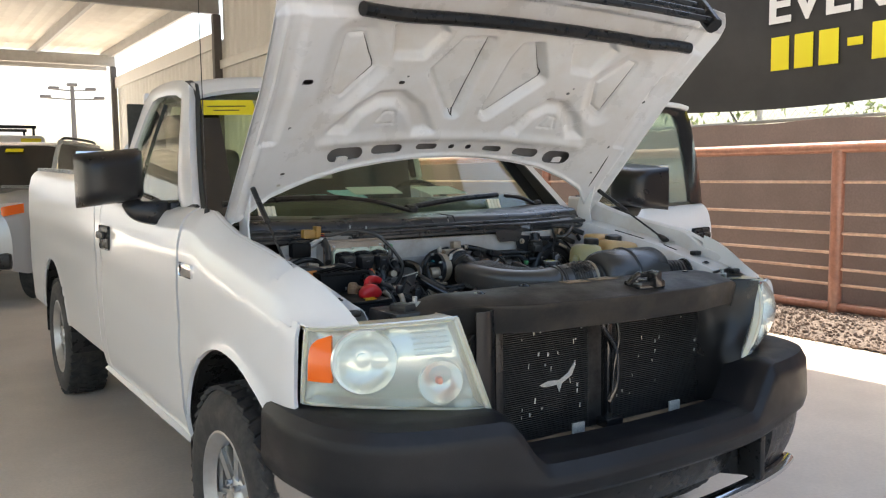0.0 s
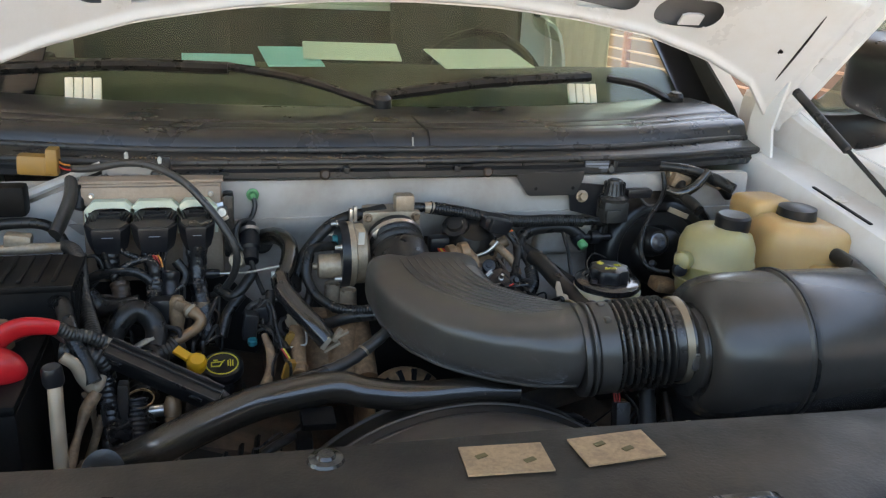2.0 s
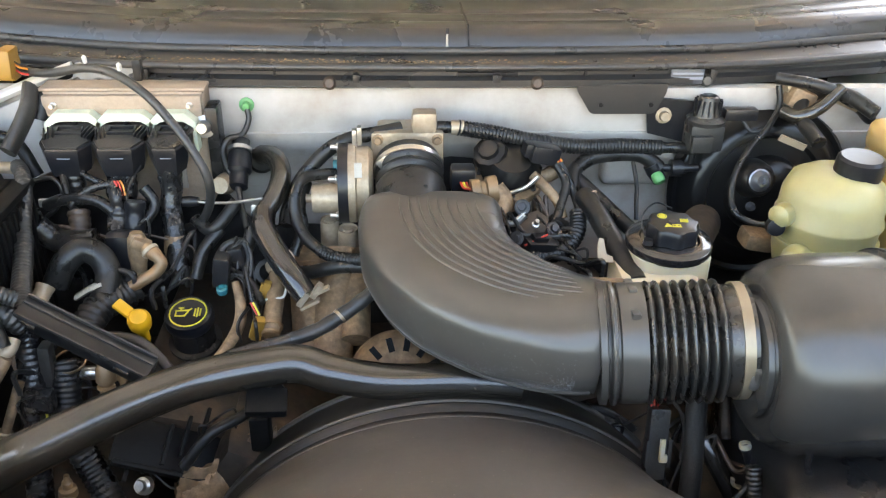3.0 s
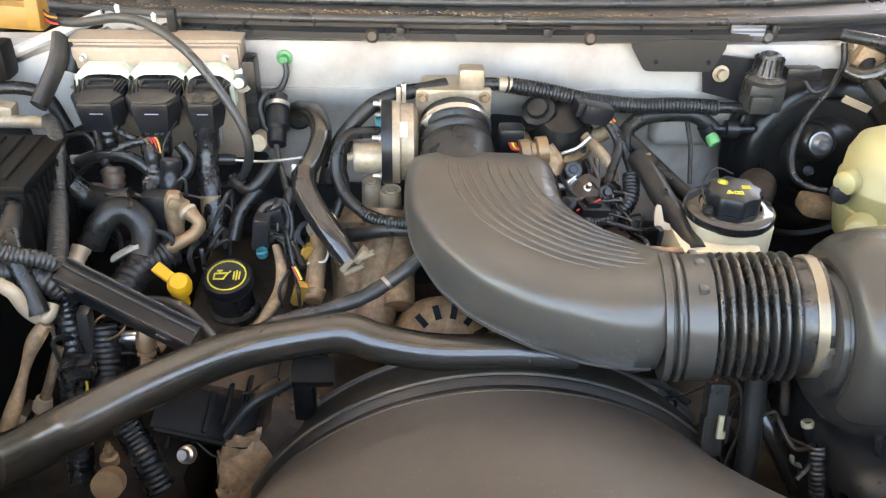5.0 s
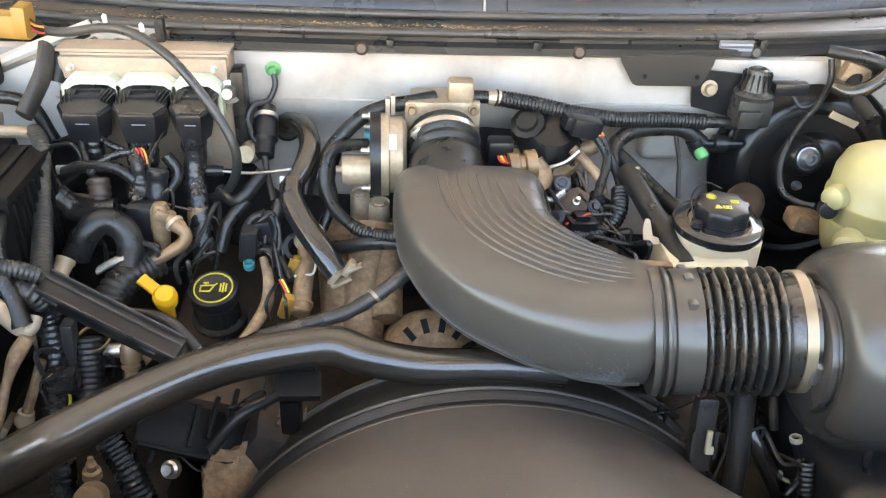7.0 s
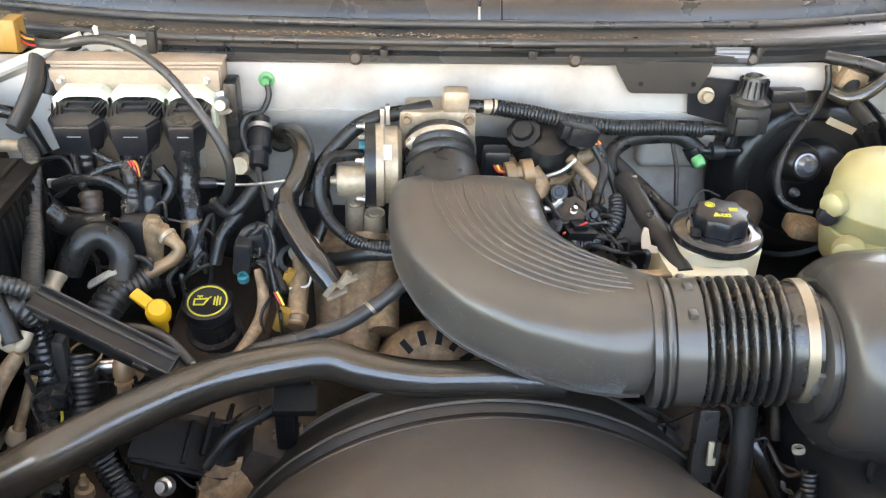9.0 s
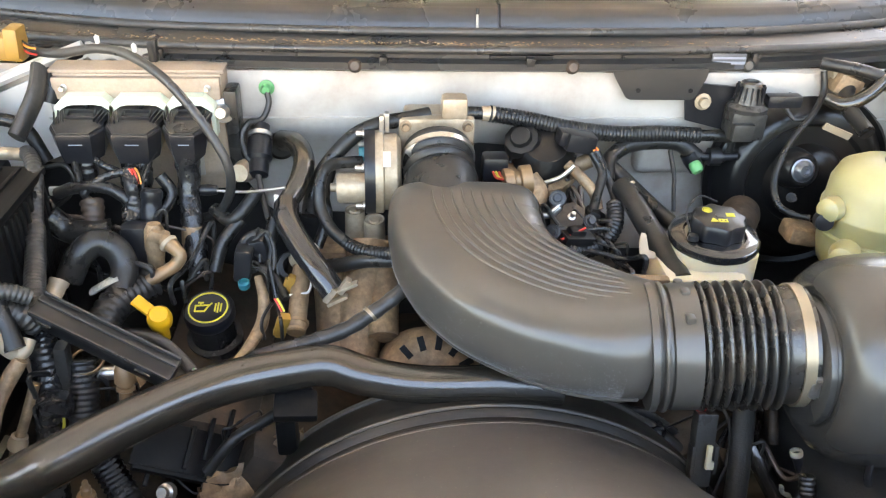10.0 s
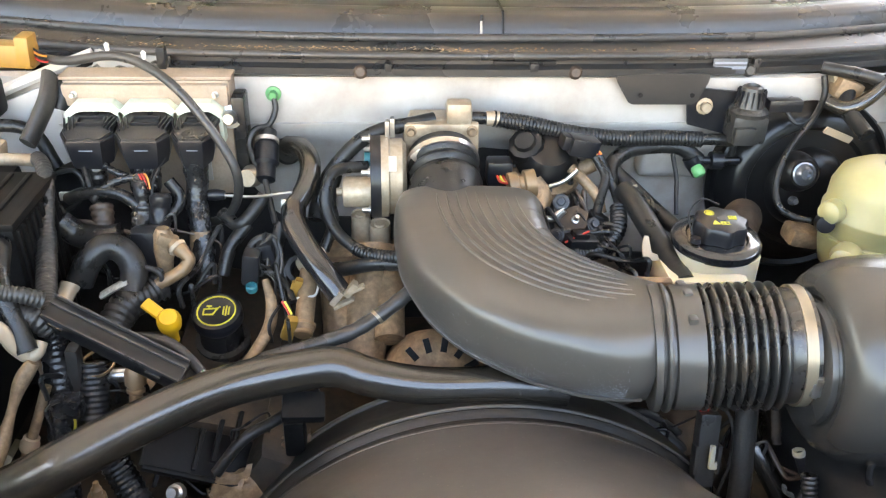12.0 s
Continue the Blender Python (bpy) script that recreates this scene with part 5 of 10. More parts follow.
# headlamps
def head_pt(u, v, sgn, out=0.0):
    """Lens surface: u from the inner to the outer end, v up."""
    inner = Vector((-0.525, 0.150, 0.785)).lerp(Vector((-0.612, 0.172, 1.038)), v)
    outer = Vector((-0.935, 0.445, 0.800)).lerp(Vector((-0.925, 0.432, 1.004)), v)
    p = inner.lerp(outer, u)
    bulge = 0.075 * max(0.0, math.sin(u * math.pi)) ** 0.45 * (0.4 + 0.6 * max(0.0, math.sin(v * math.pi)) ** 0.5) + 0.02 * math.sin(v * math.pi)
    p += Vector((-0.5, -0.86, 0)) * (bulge + out)
    return Vector((p.x * -sgn if sgn > 0 else p.x, p.y, p.z))


for sgn in (-1, 1):
    head = None
    bm = bmesh.new()
    sheet(bm, lambda u, v: head_pt(u, v, sgn, -0.07 + 0.065 * max(abs(2 * u - 1) ** 12, abs(2 * v - 1) ** 10)), 36, 24, 0.004)
    head = tp("headlamp", bm, REFLECTOR, "large headlamp with hazy clear lens and silver reflector")
    bm = bmesh.new()
    sheet(bm, lambda u, v: head_pt(u, v, sgn), 30, 18, 0.004)
    ob = tp("lamp_lens", bm, LENS, "hazy clear headlamp lens", head)
    ob.visible_shadow = False
    bm = bmesh.new()
    for v0, v1, u0, u1 in ((0.985, 1.012, 0, 1), (-0.012, 0.012, 0, 1), (0, 1, -0.01, 0.02), (0, 1, 0.99, 1.01)):
        sheet(bm, lambda u, v: head_pt(u0 + (u1 - u0) * u, v0 + (v1 - v0) * v, sgn, 0.002), 20, 6, 0.006)
    tp("lamp_bezel", bm, LENSEDGE, "hazy lens edge", head)
    bm = bmesh.new()
    sheet(bm, lambda u, v: head_pt(0.012, v, sgn) + Vector((0.0, 0.10 * u, 0)) if sgn < 0 else head_pt(0.012, v, sgn) + Vector((0.0, 0.10 * u, 0)), 3, 10, 0.005)
    sheet(bm, lambda u, v: head_pt(v, 0.99, sgn) + Vector((0.0, 0.09 * u, 0.002)), 3, 14, 0.005)
    tp("lamp_shell", bm, CREAM, "yellowed lamp shell", head)
    # main bowl
    c = head_pt(0.63, 0.60, sgn, -0.036)
    ax = Vector((sgn * 0.35, -0.94, 0))
    bm = bmesh.new()
    lathe(bm, [(0.088, 0.006), (0.084, 0.012), (0.080, 0.006), (0.070, -0.008), (0.052, -0.020), (0.03, -0.027), (0.018, -0.026), (0.018, -0.012), (0.0, -0.008)], c, ax, 36)
    tp("main_reflector", bm, REFLECTOR, "round bright reflector bowl", head)
    c2 = head_pt(0.22, 0.33, sgn, -0.042)
    bm = bmesh.new()
    lathe(bm, [(0.062, 0.004), (0.058, 0.008), (0.054, 0.002), (0.04, -0.02), (0.024, -0.03), (0.0, -0.032)], c2, ax, 28)
    tp("turn_reflector", bm, REFLECTOR, parent=head)
    bm = bmesh.new()
    lathe(bm, [(0, -0.03), (0.009, -0.028), (0.011, -0.014), (0.008, -0.004), (0, 0.0)], c2, ax, 16)
    tp("turn_bulb", bm, AMBER, "amber bulb", head)
    bm = bmesh.new()
    sheet(bm, lambda u, v: head_pt(0.82 + 0.145 * u * (1 - 0.35 * max(0, 2 * v - 1) ** 4), 0.36 + 0.57 * v - 0.05 * u * v, sgn, 0.0025), 8, 10, 0.010)
    tp("amber_reflector", bm, AMBER, "amber side reflector", head)
    bm = bmesh.new()
    for k in range(5):
        sheet(bm, lambda u, v: head_pt(0.10 + 0.22 * u, 0.66 + 0.055 * k + 0.02 * v, sgn, -0.03 + 0.006 * v), 5, 1, 0.003)
    tp("lamp_ribs", bm, REFLECTOR, parent=head)["kind"] = "stuff"

for sgn in (-1, 1):
    bm = bmesh.new()

    def nose(u, v):
        # leaves the fender's surface along its own run and bends over onto the lamp's top edge
        ya = 0.60
        z = 0.985 + (ztop(ya) - 0.985) * v
        za = 0.985 + (ztop(ya - 0.05) - 0.985) * v
        p0 = Vector((side_x(ya, z, sgn) + sgn * 0.0015, ya, z + 0.0015))
        run = Vector((side_x(ya - 0.05, za, sgn) + sgn * 0.0015, ya - 0.05, za + 0.0015)) - p0
        p3 = head_pt(1.0 - 0.36 * v, 1.0, sgn, 0.006) + Vector((0, 0.006, 0.006))
        p1 = p0 + run * 2.0
        p2 = p3 + Vector((sgn * 0.012 * (1 - v), 0.055 + 0.045 * v, 0.006 + 0.050 * v))
        w = 1 - u
        return p0 * w ** 3 + p1 * (3 * w * w * u) + p2 * (3 * w * u * u) + p3 * u ** 3

    sheet(bm, nose, 18, 12, 0.006)
    sheet(bm, lambda u, v: nose(u, 1.0) + Vector((-sgn * 0.012, 0.006, -0.085 * (1 - 0.8 * u))) * v, 14, 4, 0.004)
    tp("fender_nose", bm, WHITE, "white fender tip over the headlamp")

# bumper
bump_plan = spline([(-0.985, 0.62, 0), (-0.985, 0.42, 0), (-0.95, 0.25, 0), (-0.84, 0.12, 0), (-0.62, 0.045, 0), (-0.30, 0.0, 0), (0, -0.012, 0), (0.30, 0.0, 0), (0.62, 0.045, 0), (0.84, 0.12, 0), (0.95, 0.25, 0), (0.985, 0.42, 0), (0.985, 0.62, 0)], 8)


def bump_at(q):
    k = q * (len(bump_plan) - 1)
    i = min(int(k), len(bump_plan) - 2)
    return bump_plan[i].lerp(bump_plan[i + 1], k - i)


def bump_top(x):
    return 0.655 + 0.135 * smooth01((abs(x) - 0.42) / 0.13)



def bumper_pt(u, v):
    p = bump_at(u)
    q = (bump_at(min(1, u + 0.004)) - bump_at(max(0, u - 0.004))).normalized()
    inn = Vector((-q.y, q.x, 0))
    zt = bump_top(p.x)
    k = v * 7
    prof = [(0.17, 0.0), (0.06, 0.0), (0.018, -0.012), (0.0, -0.045), (-0.006, -0.5), (0.004, -0.80), (0.03, -0.96), (0.10, -1.0)]
    i = min(int(k), 6)
    f = k - i
    d = prof[i][0] + (prof[i + 1][0] - prof[i][0]) * f
    z0 = [0.0, 0.0, -0.012, -0.045][i] if i < 4 else None

    def zz(j):
        return zt + prof[j][1] if j < 4 else 0.655 + (prof[j][1]) * 0.125 + 0.03 * smooth01((abs(p.x) - 0.42) / 0.3)
    z = zz(i) + (zz(i + 1) - zz(i)) * f
    return p + inn * d + Vector((0, 0, z))


bm = bmesh.new()
sheet(bm, bumper_pt, 120, 35, 0.006)
bumper = tp("front_bumper", bm, BUMPERBLACK, "black front bumper with a raised top pad", sharp=40)


def valance(q, v):
    p = bump_at(q)
    mid = smooth01((0.56 - abs(p.x)) / 0.05)
    return Vector((p.x * (0.990 - 0.03 * v * v), p.y + 0.022 + 0.05 * v * v + 0.10 * mid, 0.548 - 0.165 * v + 0.03 * smooth01((abs(p.x) - 0.42) / 0.3) * (1 - v)))


for q0, q1, mt, lab in ((0.27, 0.73, PLASTIC, "black lower bumper opening"), (0.03, 0.268, CHROME, "chrome lower bumper corner"), (0.732, 0.97, CHROME, "chrome lower bumper corner")):
    bm = bmesh.new()
    sheet(bm, lambda u, v: valance(q0 + (q1 - q0) * u, v), 24, 6, 0.006)
    tp("bumper_valance", bm, mt, lab, bumper)
bm = bmesh.new()
sweep(bm, [tuple(Vector((bump_at(q).x * 0.97, bump_at(q).y + 0.05, 0.385))) for q in np.linspace(0.26, 0.74, 13)], (0.02, 0.025), 10, 3)
tp("lower_lip", bm, CHROME, "chrome lower lip of the bumper", bumper)
for x in (-0.50, 0.50):
    bm = bmesh.new()
    box(bm, (x, bump_at(0.5).y + 0.10, 0.475), (0.025, 0.09, 0.15), 0.006)
    tp("opening_post", bm, PLASTIC, parent=bumper)

# radiator, condenser and their supports
bm = bmesh.new()
box(bm, (0.06, 0.33, 0.80), (0.98, 0.05, 0.46), 0.006)
radiator = tp("radiator", bm, FINS, "dark finned radiator with scuffed patches")
bm = bmesh.new()
for k in range(62):
    z = 0.60 + 0.395 * k / 61
    for x0, x1 in ((-0.375, -0.035), (0.055, 0.515)):
        box(bm, ((x0 + x1) / 2, 0.298, z), (x1 - x0, 0.016, 0.0022))
fins = tp("cooling_fins", bm, FINS, parent=radiator)
fins["kind"] = "stuff"
fr = random.Random(3)
bm = bmesh.new()
for k in range(46):
    x = fr.choice((fr.uniform(-0.36, -0.06), fr.uniform(0.08, 0.5)))
    z = fr.uniform(0.68, 0.98)
    box(bm, (x, 0.289, z), (fr.uniform(0.002, 0.007), 0.002, fr.uniform(0.005, 0.018)), 0, (0, fr.uniform(-14, 14), 0))
prism(bm, [(-0.24, 0.775), (-0.205, 0.785), (-0.16, 0.782), (-0.125, 0.80), (-0.10, 0.83), (-0.095, 0.82), (-0.11, 0.79), (-0.15, 0.77), (-0.16, 0.745), (-0.17, 0.768), (-0.215, 0.766)], 0.003, Matrix(((1, 0, 0, 0), (0, 0, -1, 0.290), (0, 1, 0, 0), (0, 0, 0, 1))))
scuffs = tp("scuff_marks", bm, SCUFF, "bare metal scuffs on the fins", radiator)
scuffs["kind"] = "stuff"
bm = bmesh.new()
for x in (-0.385, 0.53):
    box(bm, (x, 0.305, 0.80), (0.03, 0.035, 0.44), 0.01)
box(bm, (0.06, 0.30, 1.005), (0.93, 0.03, 0.02), 0.004)
tp("condenser_tank", bm, PLASTIC, parent=radiator)
bm = bmesh.new()
box(bm, (0.01, 0.26, 0.80), (0.022, 0.03, 0.44), 0.004)
sweep(bm, [(-0.04, 0.25, 1.0), (-0.02, 0.24, 0.93), (0.025, 0.235, 0.86), (0.028, 0.235, 0.76), (0.0, 0.24, 0.70)], 0.008, 8, 6)
sweep(bm, [(0.03, 0.25, 0.99), (0.035, 0.235, 0.90), (0.015, 0.235, 0.80), (0.01, 0.24, 0.66)], 0.005, 8, 6)
box(bm, (0.0, 0.235, 0.64), (0.07, 0.05, 0.03), 0.006)
tp("latch_support", bm, GLOSSBLACK, "black hood latch support bracket")
bm = bmesh.new()
sweep(bm, [(-0.045, 0.245, 0.985), (-0.03, 0.232, 0.965), (-0.01, 0.228, 0.95)], 0.006, 8, 4)
tp("latch_cable_end", bm, STEEL)
for x, w in ((-0.14, 0.05), (0.28, 0.05)):
    bm = bmesh.new()
    box(bm, (x, 0.225, 0.645), (w, 0.006, 0.035), 0.002)
    tp("mount_tab", bm, SCUFF, "pale metal mounting tab")
bm = bmesh.new()
box(bm, (0.08, 0.25, 0.605), (0.80, 0.05, 0.035), 0.008)
tp("lower_crossmember", bm, COVERLABEL, "dusty lower radiator crossmember")
# black side panels between the radiator and the headlamps
for sgn in (-1, 1):
    bm = bmesh.new()
    sheet(bm, lambda u, v: Vector((sgn * (0.50 + 0.16 * u if sgn > 0 else 0.40 + 0.14 * u), 0.30 - 0.12 * math.sin(u * math.pi * 0.6), 0.64 + 0.40 * v)), 10, 6, 0.006)
    if sgn > 0:
        sheet(bm, lambda u, v: Vector((0.468 + (0.045 + 0.088 * smooth01((v - 0.3) / 0.7)) * u ** 1.5 + 0.008 * noise.noise((u * 3, v * 4, 7)), 0.335 - 0.185 * u + 0.012 * noise.noise((u * 4, v * 5, 2)), 0.62 + 0.42 * v)), 24, 24, 0.006)
    tp("side_baffle", bm, MIRRORBLACK, "black plastic air baffle beside the radiator")
bm = bmesh.new()
box(bm, (0, 0.42, 0.52), (1.3, 0.3, 0.06), 0.01)
tp("front_crossmember", bm, ENGINE)

# radiator top cover
cov_rear = table([(-0.66, 0.40), (-0.45, 0.383), (0.0, 0.372), (0.45, 0.345), (0.60, 0.335)])
cov_front = table([(-0.66, 0.33), (-0.54, 0.25), (-0.36, 0.16), (0.0, 0.118), (0.30, 0.125), (0.50, 0.17), (0.60, 0.24)])


def cover_pt(u, v):
    x = -0.66 + 1.24 * u
    a, b = cov_rear(x), cov_front(x)
    edge = 0.03 * smooth01((abs(x - (-0.04)) - 0.50) / 0.12)
    if v < 0.12:
        f = v / 0.12
        return Vector((x, a + 0.012 * (1 - f), 1.035 + 0.033 * f - edge))
    if v < 0.70:
        f = (v - 0.12) / 0.58
        return Vector((x, a + (b - a) * f, 1.068 + 0.006 * math.sin(f * math.pi) - 0.018 * f * f - edge))
    f = (v - 0.70) / 0.30
    if f < 0.15:
        return Vector((x, b - 0.006 * f / 0.15, 1.05 - 0.004 * (f / 0.15) ** 2 - edge))
    f = (f - 0.15) / 0.85
    return Vector((x, b - 0.006 + 0.020 * f + 0.003 * noise.noise((x * 6, f * 2, 3)), 1.046 - 0.078 * f - edge))


bm = bmesh.new()
sheet(bm, cover_pt, 60, 50, 0.004)
cover = tp("radiator_cover", bm, COVER, "dusty dark grey plastic cover over the radiator", sharp=32)
for x, y in ((-0.243, 0.352), (0.40, 0.29), (-0.44, 0.31), (0.06, 0.21), (0.12, 0.195)):
    bm = bmesh.new()
    lathe(bm, [(0, 0.008), (0.008, 0.008), (0.010, 0.005), (0.017, 0.004), (0.019, 0), (0, 0)], (x, y, 1.07 - 0.01 * (0.36 - y) / 0.2), (0, 0, 1), 14)
    tp("push_clip", bm, GLOSSBLACK, parent=cover)
for x, w, rz in ((-0.072, 0.085, -4), (0.045, 0.085, 3)):
    bm = bmesh.new()
    box(bm, (x, 0.318, 1.0735), (w, 0.05, 0.002), 0.0, (0, 0, rz))
    lab = tp("label", bm, COVERLABEL, "worn tan label on the cover", cover)
for x, y in ((-0.095, 0.325), (-0.05, 0.31), (0.03, 0.325), (0.055, 0.312)):
    bm = bmesh.new()
    box(bm, (x, y, 1.0752), (0.012, 0.006, 0.001), 0.0, (0, 0, 20))
    tp("label_mark", bm, DARKPRINT, parent=cover)
# hood latch on the cover
bm = bmesh.new()
box(bm, (0.09, 0.18, 1.065), (0.11, 0.07, 0.03), 0.008)
sweep(bm, [(0.03, 0.19, 1.07), (0.05, 0.17, 1.10), (0.08, 0.18, 1.095), (0.12, 0.17, 1.10), (0.15, 0.19, 1.07)], 0.009, 8, 5)
box(bm, (0.10, 0.15, 1.085), (0.025, 0.04, 0.05), 0.006)
tp("hood_latch", bm, GLOSSBLACK, "greasy black hood latch")
for x, y, z in ((-0.64, 0.40, 1.01), (0.62, 0.36, 1.0)):
    bm = bmesh.new()
    box(bm, (x, y, z), (0.14, 0.16, 0.05), 0.01)
    box(bm, (x - 0.02, y - 0.03, z + 0.03), (0.05, 0.06, 0.03), 0.008, (0, 0, 20))
    tp("lamp_bracket", bm, DUSTY, "dusty headlamp mounting bracket")
    bm = bmesh.new()
    box(bm, (x + 0.02, y - 0.03, z + 0.035), (0.035, 0.03, 0.02), 0.004, (0, 0, 30))
    rod(bm, (x + 0.02, y - 0.03, z + 0.04), (x + 0.02, y - 0.03, z + 0.06), 0.007, seg=8)
    tp("aim_screw", bm, SCUFF, "pale headlamp adjuster")

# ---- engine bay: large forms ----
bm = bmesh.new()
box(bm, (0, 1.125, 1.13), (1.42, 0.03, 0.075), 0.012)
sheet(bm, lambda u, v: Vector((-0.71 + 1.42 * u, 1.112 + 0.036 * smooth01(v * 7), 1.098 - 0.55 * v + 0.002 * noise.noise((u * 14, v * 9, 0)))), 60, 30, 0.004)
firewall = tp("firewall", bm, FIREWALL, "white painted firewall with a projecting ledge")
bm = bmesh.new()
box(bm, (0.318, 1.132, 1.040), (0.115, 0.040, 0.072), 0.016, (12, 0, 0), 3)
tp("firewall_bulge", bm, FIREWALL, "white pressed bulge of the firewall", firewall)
bm = bmesh.new()
mat_top = table([(-0.71, 1.02), (-0.34, 1.0), (-0.31, 0.96), (-0.29, 0.93), (-0.15, 0.93), (-0.12, 1.0), (0.02, 1.05), (0.12, 1.04), (0.15, 0.90), (0.20, 0.86), (0.40, 0.86), (0.44, 1.0), (0.71, 1.02)])
sheet(bm, lambda u, v: Vector((-0.71 + 1.42 * u, 1.141 - 0.02 * (1 - smooth01((1.09 - mat_top(-0.71 + 1.42 * u)) / 0.06)), mat_top(-0.71 + 1.42 * u) - (mat_top(-0.71 + 1.42 * u) - 0.5) * v + 0.004 * noise.noise((u * 20, v * 9, 2)))), 120, 12, 0.006)
tp("firewall_mat", bm, MAT, "black insulating mat on the firewall", sharp=60)
bm = bmesh.new()
box(bm, (0, 0.85, 0.55), (0.62, 0.60, 0.40), 0.05)
engine_block = tp("engine_block", bm, ENGINE, "grimy dark engine block")
for sgn in (-1, 1):
    bm = bmesh.new()
    box(bm, (sgn * 0.23, 0.92, 0.76), (0.16, 0.46, 0.14), 0.03, (0, -25 * sgn, 0))
    tp("cylinder_head", bm, ENGINE, "grimy cylinder head", engine_block)
bm = bmesh.new()
box(bm, (0, 0.75, 0.42), (1.5, 0.9, 0.03), 0.005)
tp("under_tray", bm, ENGINE, "dark under tray")


# fan shroud
def shroud_pt(u, v):
    a = math.pi * (1.02 - 1.04 * u)
    ca, sa = math.cos(a), math.sin(a)
    rows = [(0.315, 0.735), (0.322, 0.722), (0.330, 0.690), (0.332, 0.668), (0.326, 0.660), (0.330, 0.650)]
    k = v * 9
    cz = 0.605
    if k <= 5:
        i = min(int(k), 4)
        f = k - i
        r = rows[i][0] + (rows[i + 1][0] - rows[i][0]) * f
        y = rows[i][1] + (rows[i + 1][1] - rows[i][1]) * f
        return Vector((0.0 + r * ca, y, cz + r * sa))
    f = (k - 5) / 4
    r0 = 0.330
    p = Vector((r0 * ca, 0.650, cz + r0 * sa))
    # plate that meets the radiator's rectangle
    m = ((abs(ca) / 0.43) ** 4 + (abs(sa) / 0.405) ** 4) ** 0.25
    q = Vector((ca / m, 0.395, cz + sa / m))
    w = p.lerp(q, f ** 1.5)
    w.y = 0.650 + (0.395 - 0.650) * f
    w.z += 0.018 * math.sin(f * math.pi) * max(0, sa) + 0.004 * f * (1 - f) * 4 * noise.noise((w.x * 9, w.y * 9, 4.0))
    return w


bm = bmesh.new()
sheet(bm, lambda u, v: shroud_pt(u, (5 + 4 * v) / 9), 90, 20, 0.004)
shroud = tp("fan_shroud", bm, SHROUD, "dusty black plastic fan shroud with a rounded rim", sharp=30)
# collar of the same shroud, its shade put into a darker colour
bm = bmesh.new()
sheet(bm, lambda u, v: shroud_pt(u, 4.96 * v / 9), 90, 20, 0.004)
tp("shroud_ring", bm, RING, "collar of the fan shroud, shade put into its colour", shroud, sharp=30)
for rr, yy, tr in ((0.3325, 0.672, 0.0022), (0.330, 0.646, 0.0018), (0.318, 0.733, 0.004)):
    bm = bmesh.new()
    sweep(bm, [(rr * math.cos(a), yy, 0.605 + rr * math.sin(a)) for a in [math.pi * (0.02 + 0.96 * k / 24) for k in range(25)]], tr, 8, 3)
    tp("shroud_rim", bm, SHROUD, parent=shroud)
bm = bmesh.new()
lathe(bm, [(0, 0), (0.05, 0), (0.06, 0.03), (0.05, 0.06), (0, 0.06)], (0, 0.66, 0.605), (0, 1, 0), 24)
for k in range(9):
    a = math.tau * k / 9
    box(bm, (0.17 * math.cos(a), 0.69, 0.605 + 0.17 * math.sin(a)), (0.24, 0.008, 0.07), 0.003, (25, -math.degrees(a), 0))
tp("cooling_fan", bm, PLASTIC, "black plastic cooling fan")

# intake elbow: centre line, half width, half height and squareness along the bend
EL = [(-0.016, 0.938, 1.044), (-0.017, 0.912, 1.042), (-0.017, 0.868, 1.036), (-0.006, 0.820, 1.028), (0.021, 0.774, 1.021), (0.063, 0.734, 1.017), (0.104, 0.709, 1.014), (0.141, 0.695, 1.012), (0.168, 0.688, 1.010)]
el_path = spline(EL, 14)
EL_LAST = len(el_path) - 1
el_w = table([(0, 0.076), (0.02, 0.087), (0.06, 0.091), (0.12, 0.094), (0.30, 0.094), (0.50, 0.092), (0.62, 0.088), (0.76, 0.081), (0.90, 0.073), (1.0, 0.066)])
el_h = table([(0, 0.030), (0.02, 0.038), (0.06, 0.042), (0.15, 0.044), (0.4, 0.047), (0.65, 0.049), (0.85, 0.054), (1.0, 0.062)])
el_p = table([(0, 4.2), (0.5, 3.9), (0.75, 3.2), (0.92, 2.3), (1.0, 2.0)])


def elbow_frame(q):
    k = q * EL_LAST
    i = min(int(k), EL_LAST - 1)
    p = el_path[i].lerp(el_path[i + 1], k - i)
    d = (el_path[min(i + 2, EL_LAST)] - el_path[max(i - 1, 0)]).normalized()
    side = d.cross(Vector((0, 0, 1))).normalized()
    return p, side, side.cross(d).normalized()


def elbow_pt(q, a):
    """A point of the duct's wall; a runs from the outer side over the top."""
    p, side, up = elbow_frame(q)
    ca, sa = math.cos(a), math.sin(a)
    e = 2 / el_p(q)
    o = side * (el_w(q) * math.copysign(abs(ca) ** e, ca)) + up * (el_h(q) * math.copysign(abs(sa) ** e, sa))
    swell = 0.0012 * noise.noise((p + o) * 22)
    return p + o * (1 + swell / 0.07)


def elbow_top(q, off):
    p, side, up = elbow_frame(q)
    return p + side * (off * el_w(q)) + up * (el_h(q) * (1 - abs(off) ** el_p(q)) ** (1 / el_p(q)))


bm = bmesh.new()
rings = []
for k in range(97):
    q = (k / 96) ** 1.15
    rings.append([bm.verts.new(elbow_pt(q, math.tau * j / 72)) for j in range(72)])
for ra, rb in zip(rings, rings[1:]):
    for j in range(72):
        bm.faces.new((ra[j], ra[(j + 1) % 72], rb[(j + 1) % 72], rb[j]))
bm.faces.new(rings[0])
bm.faces.new(rings[-1][::-1])
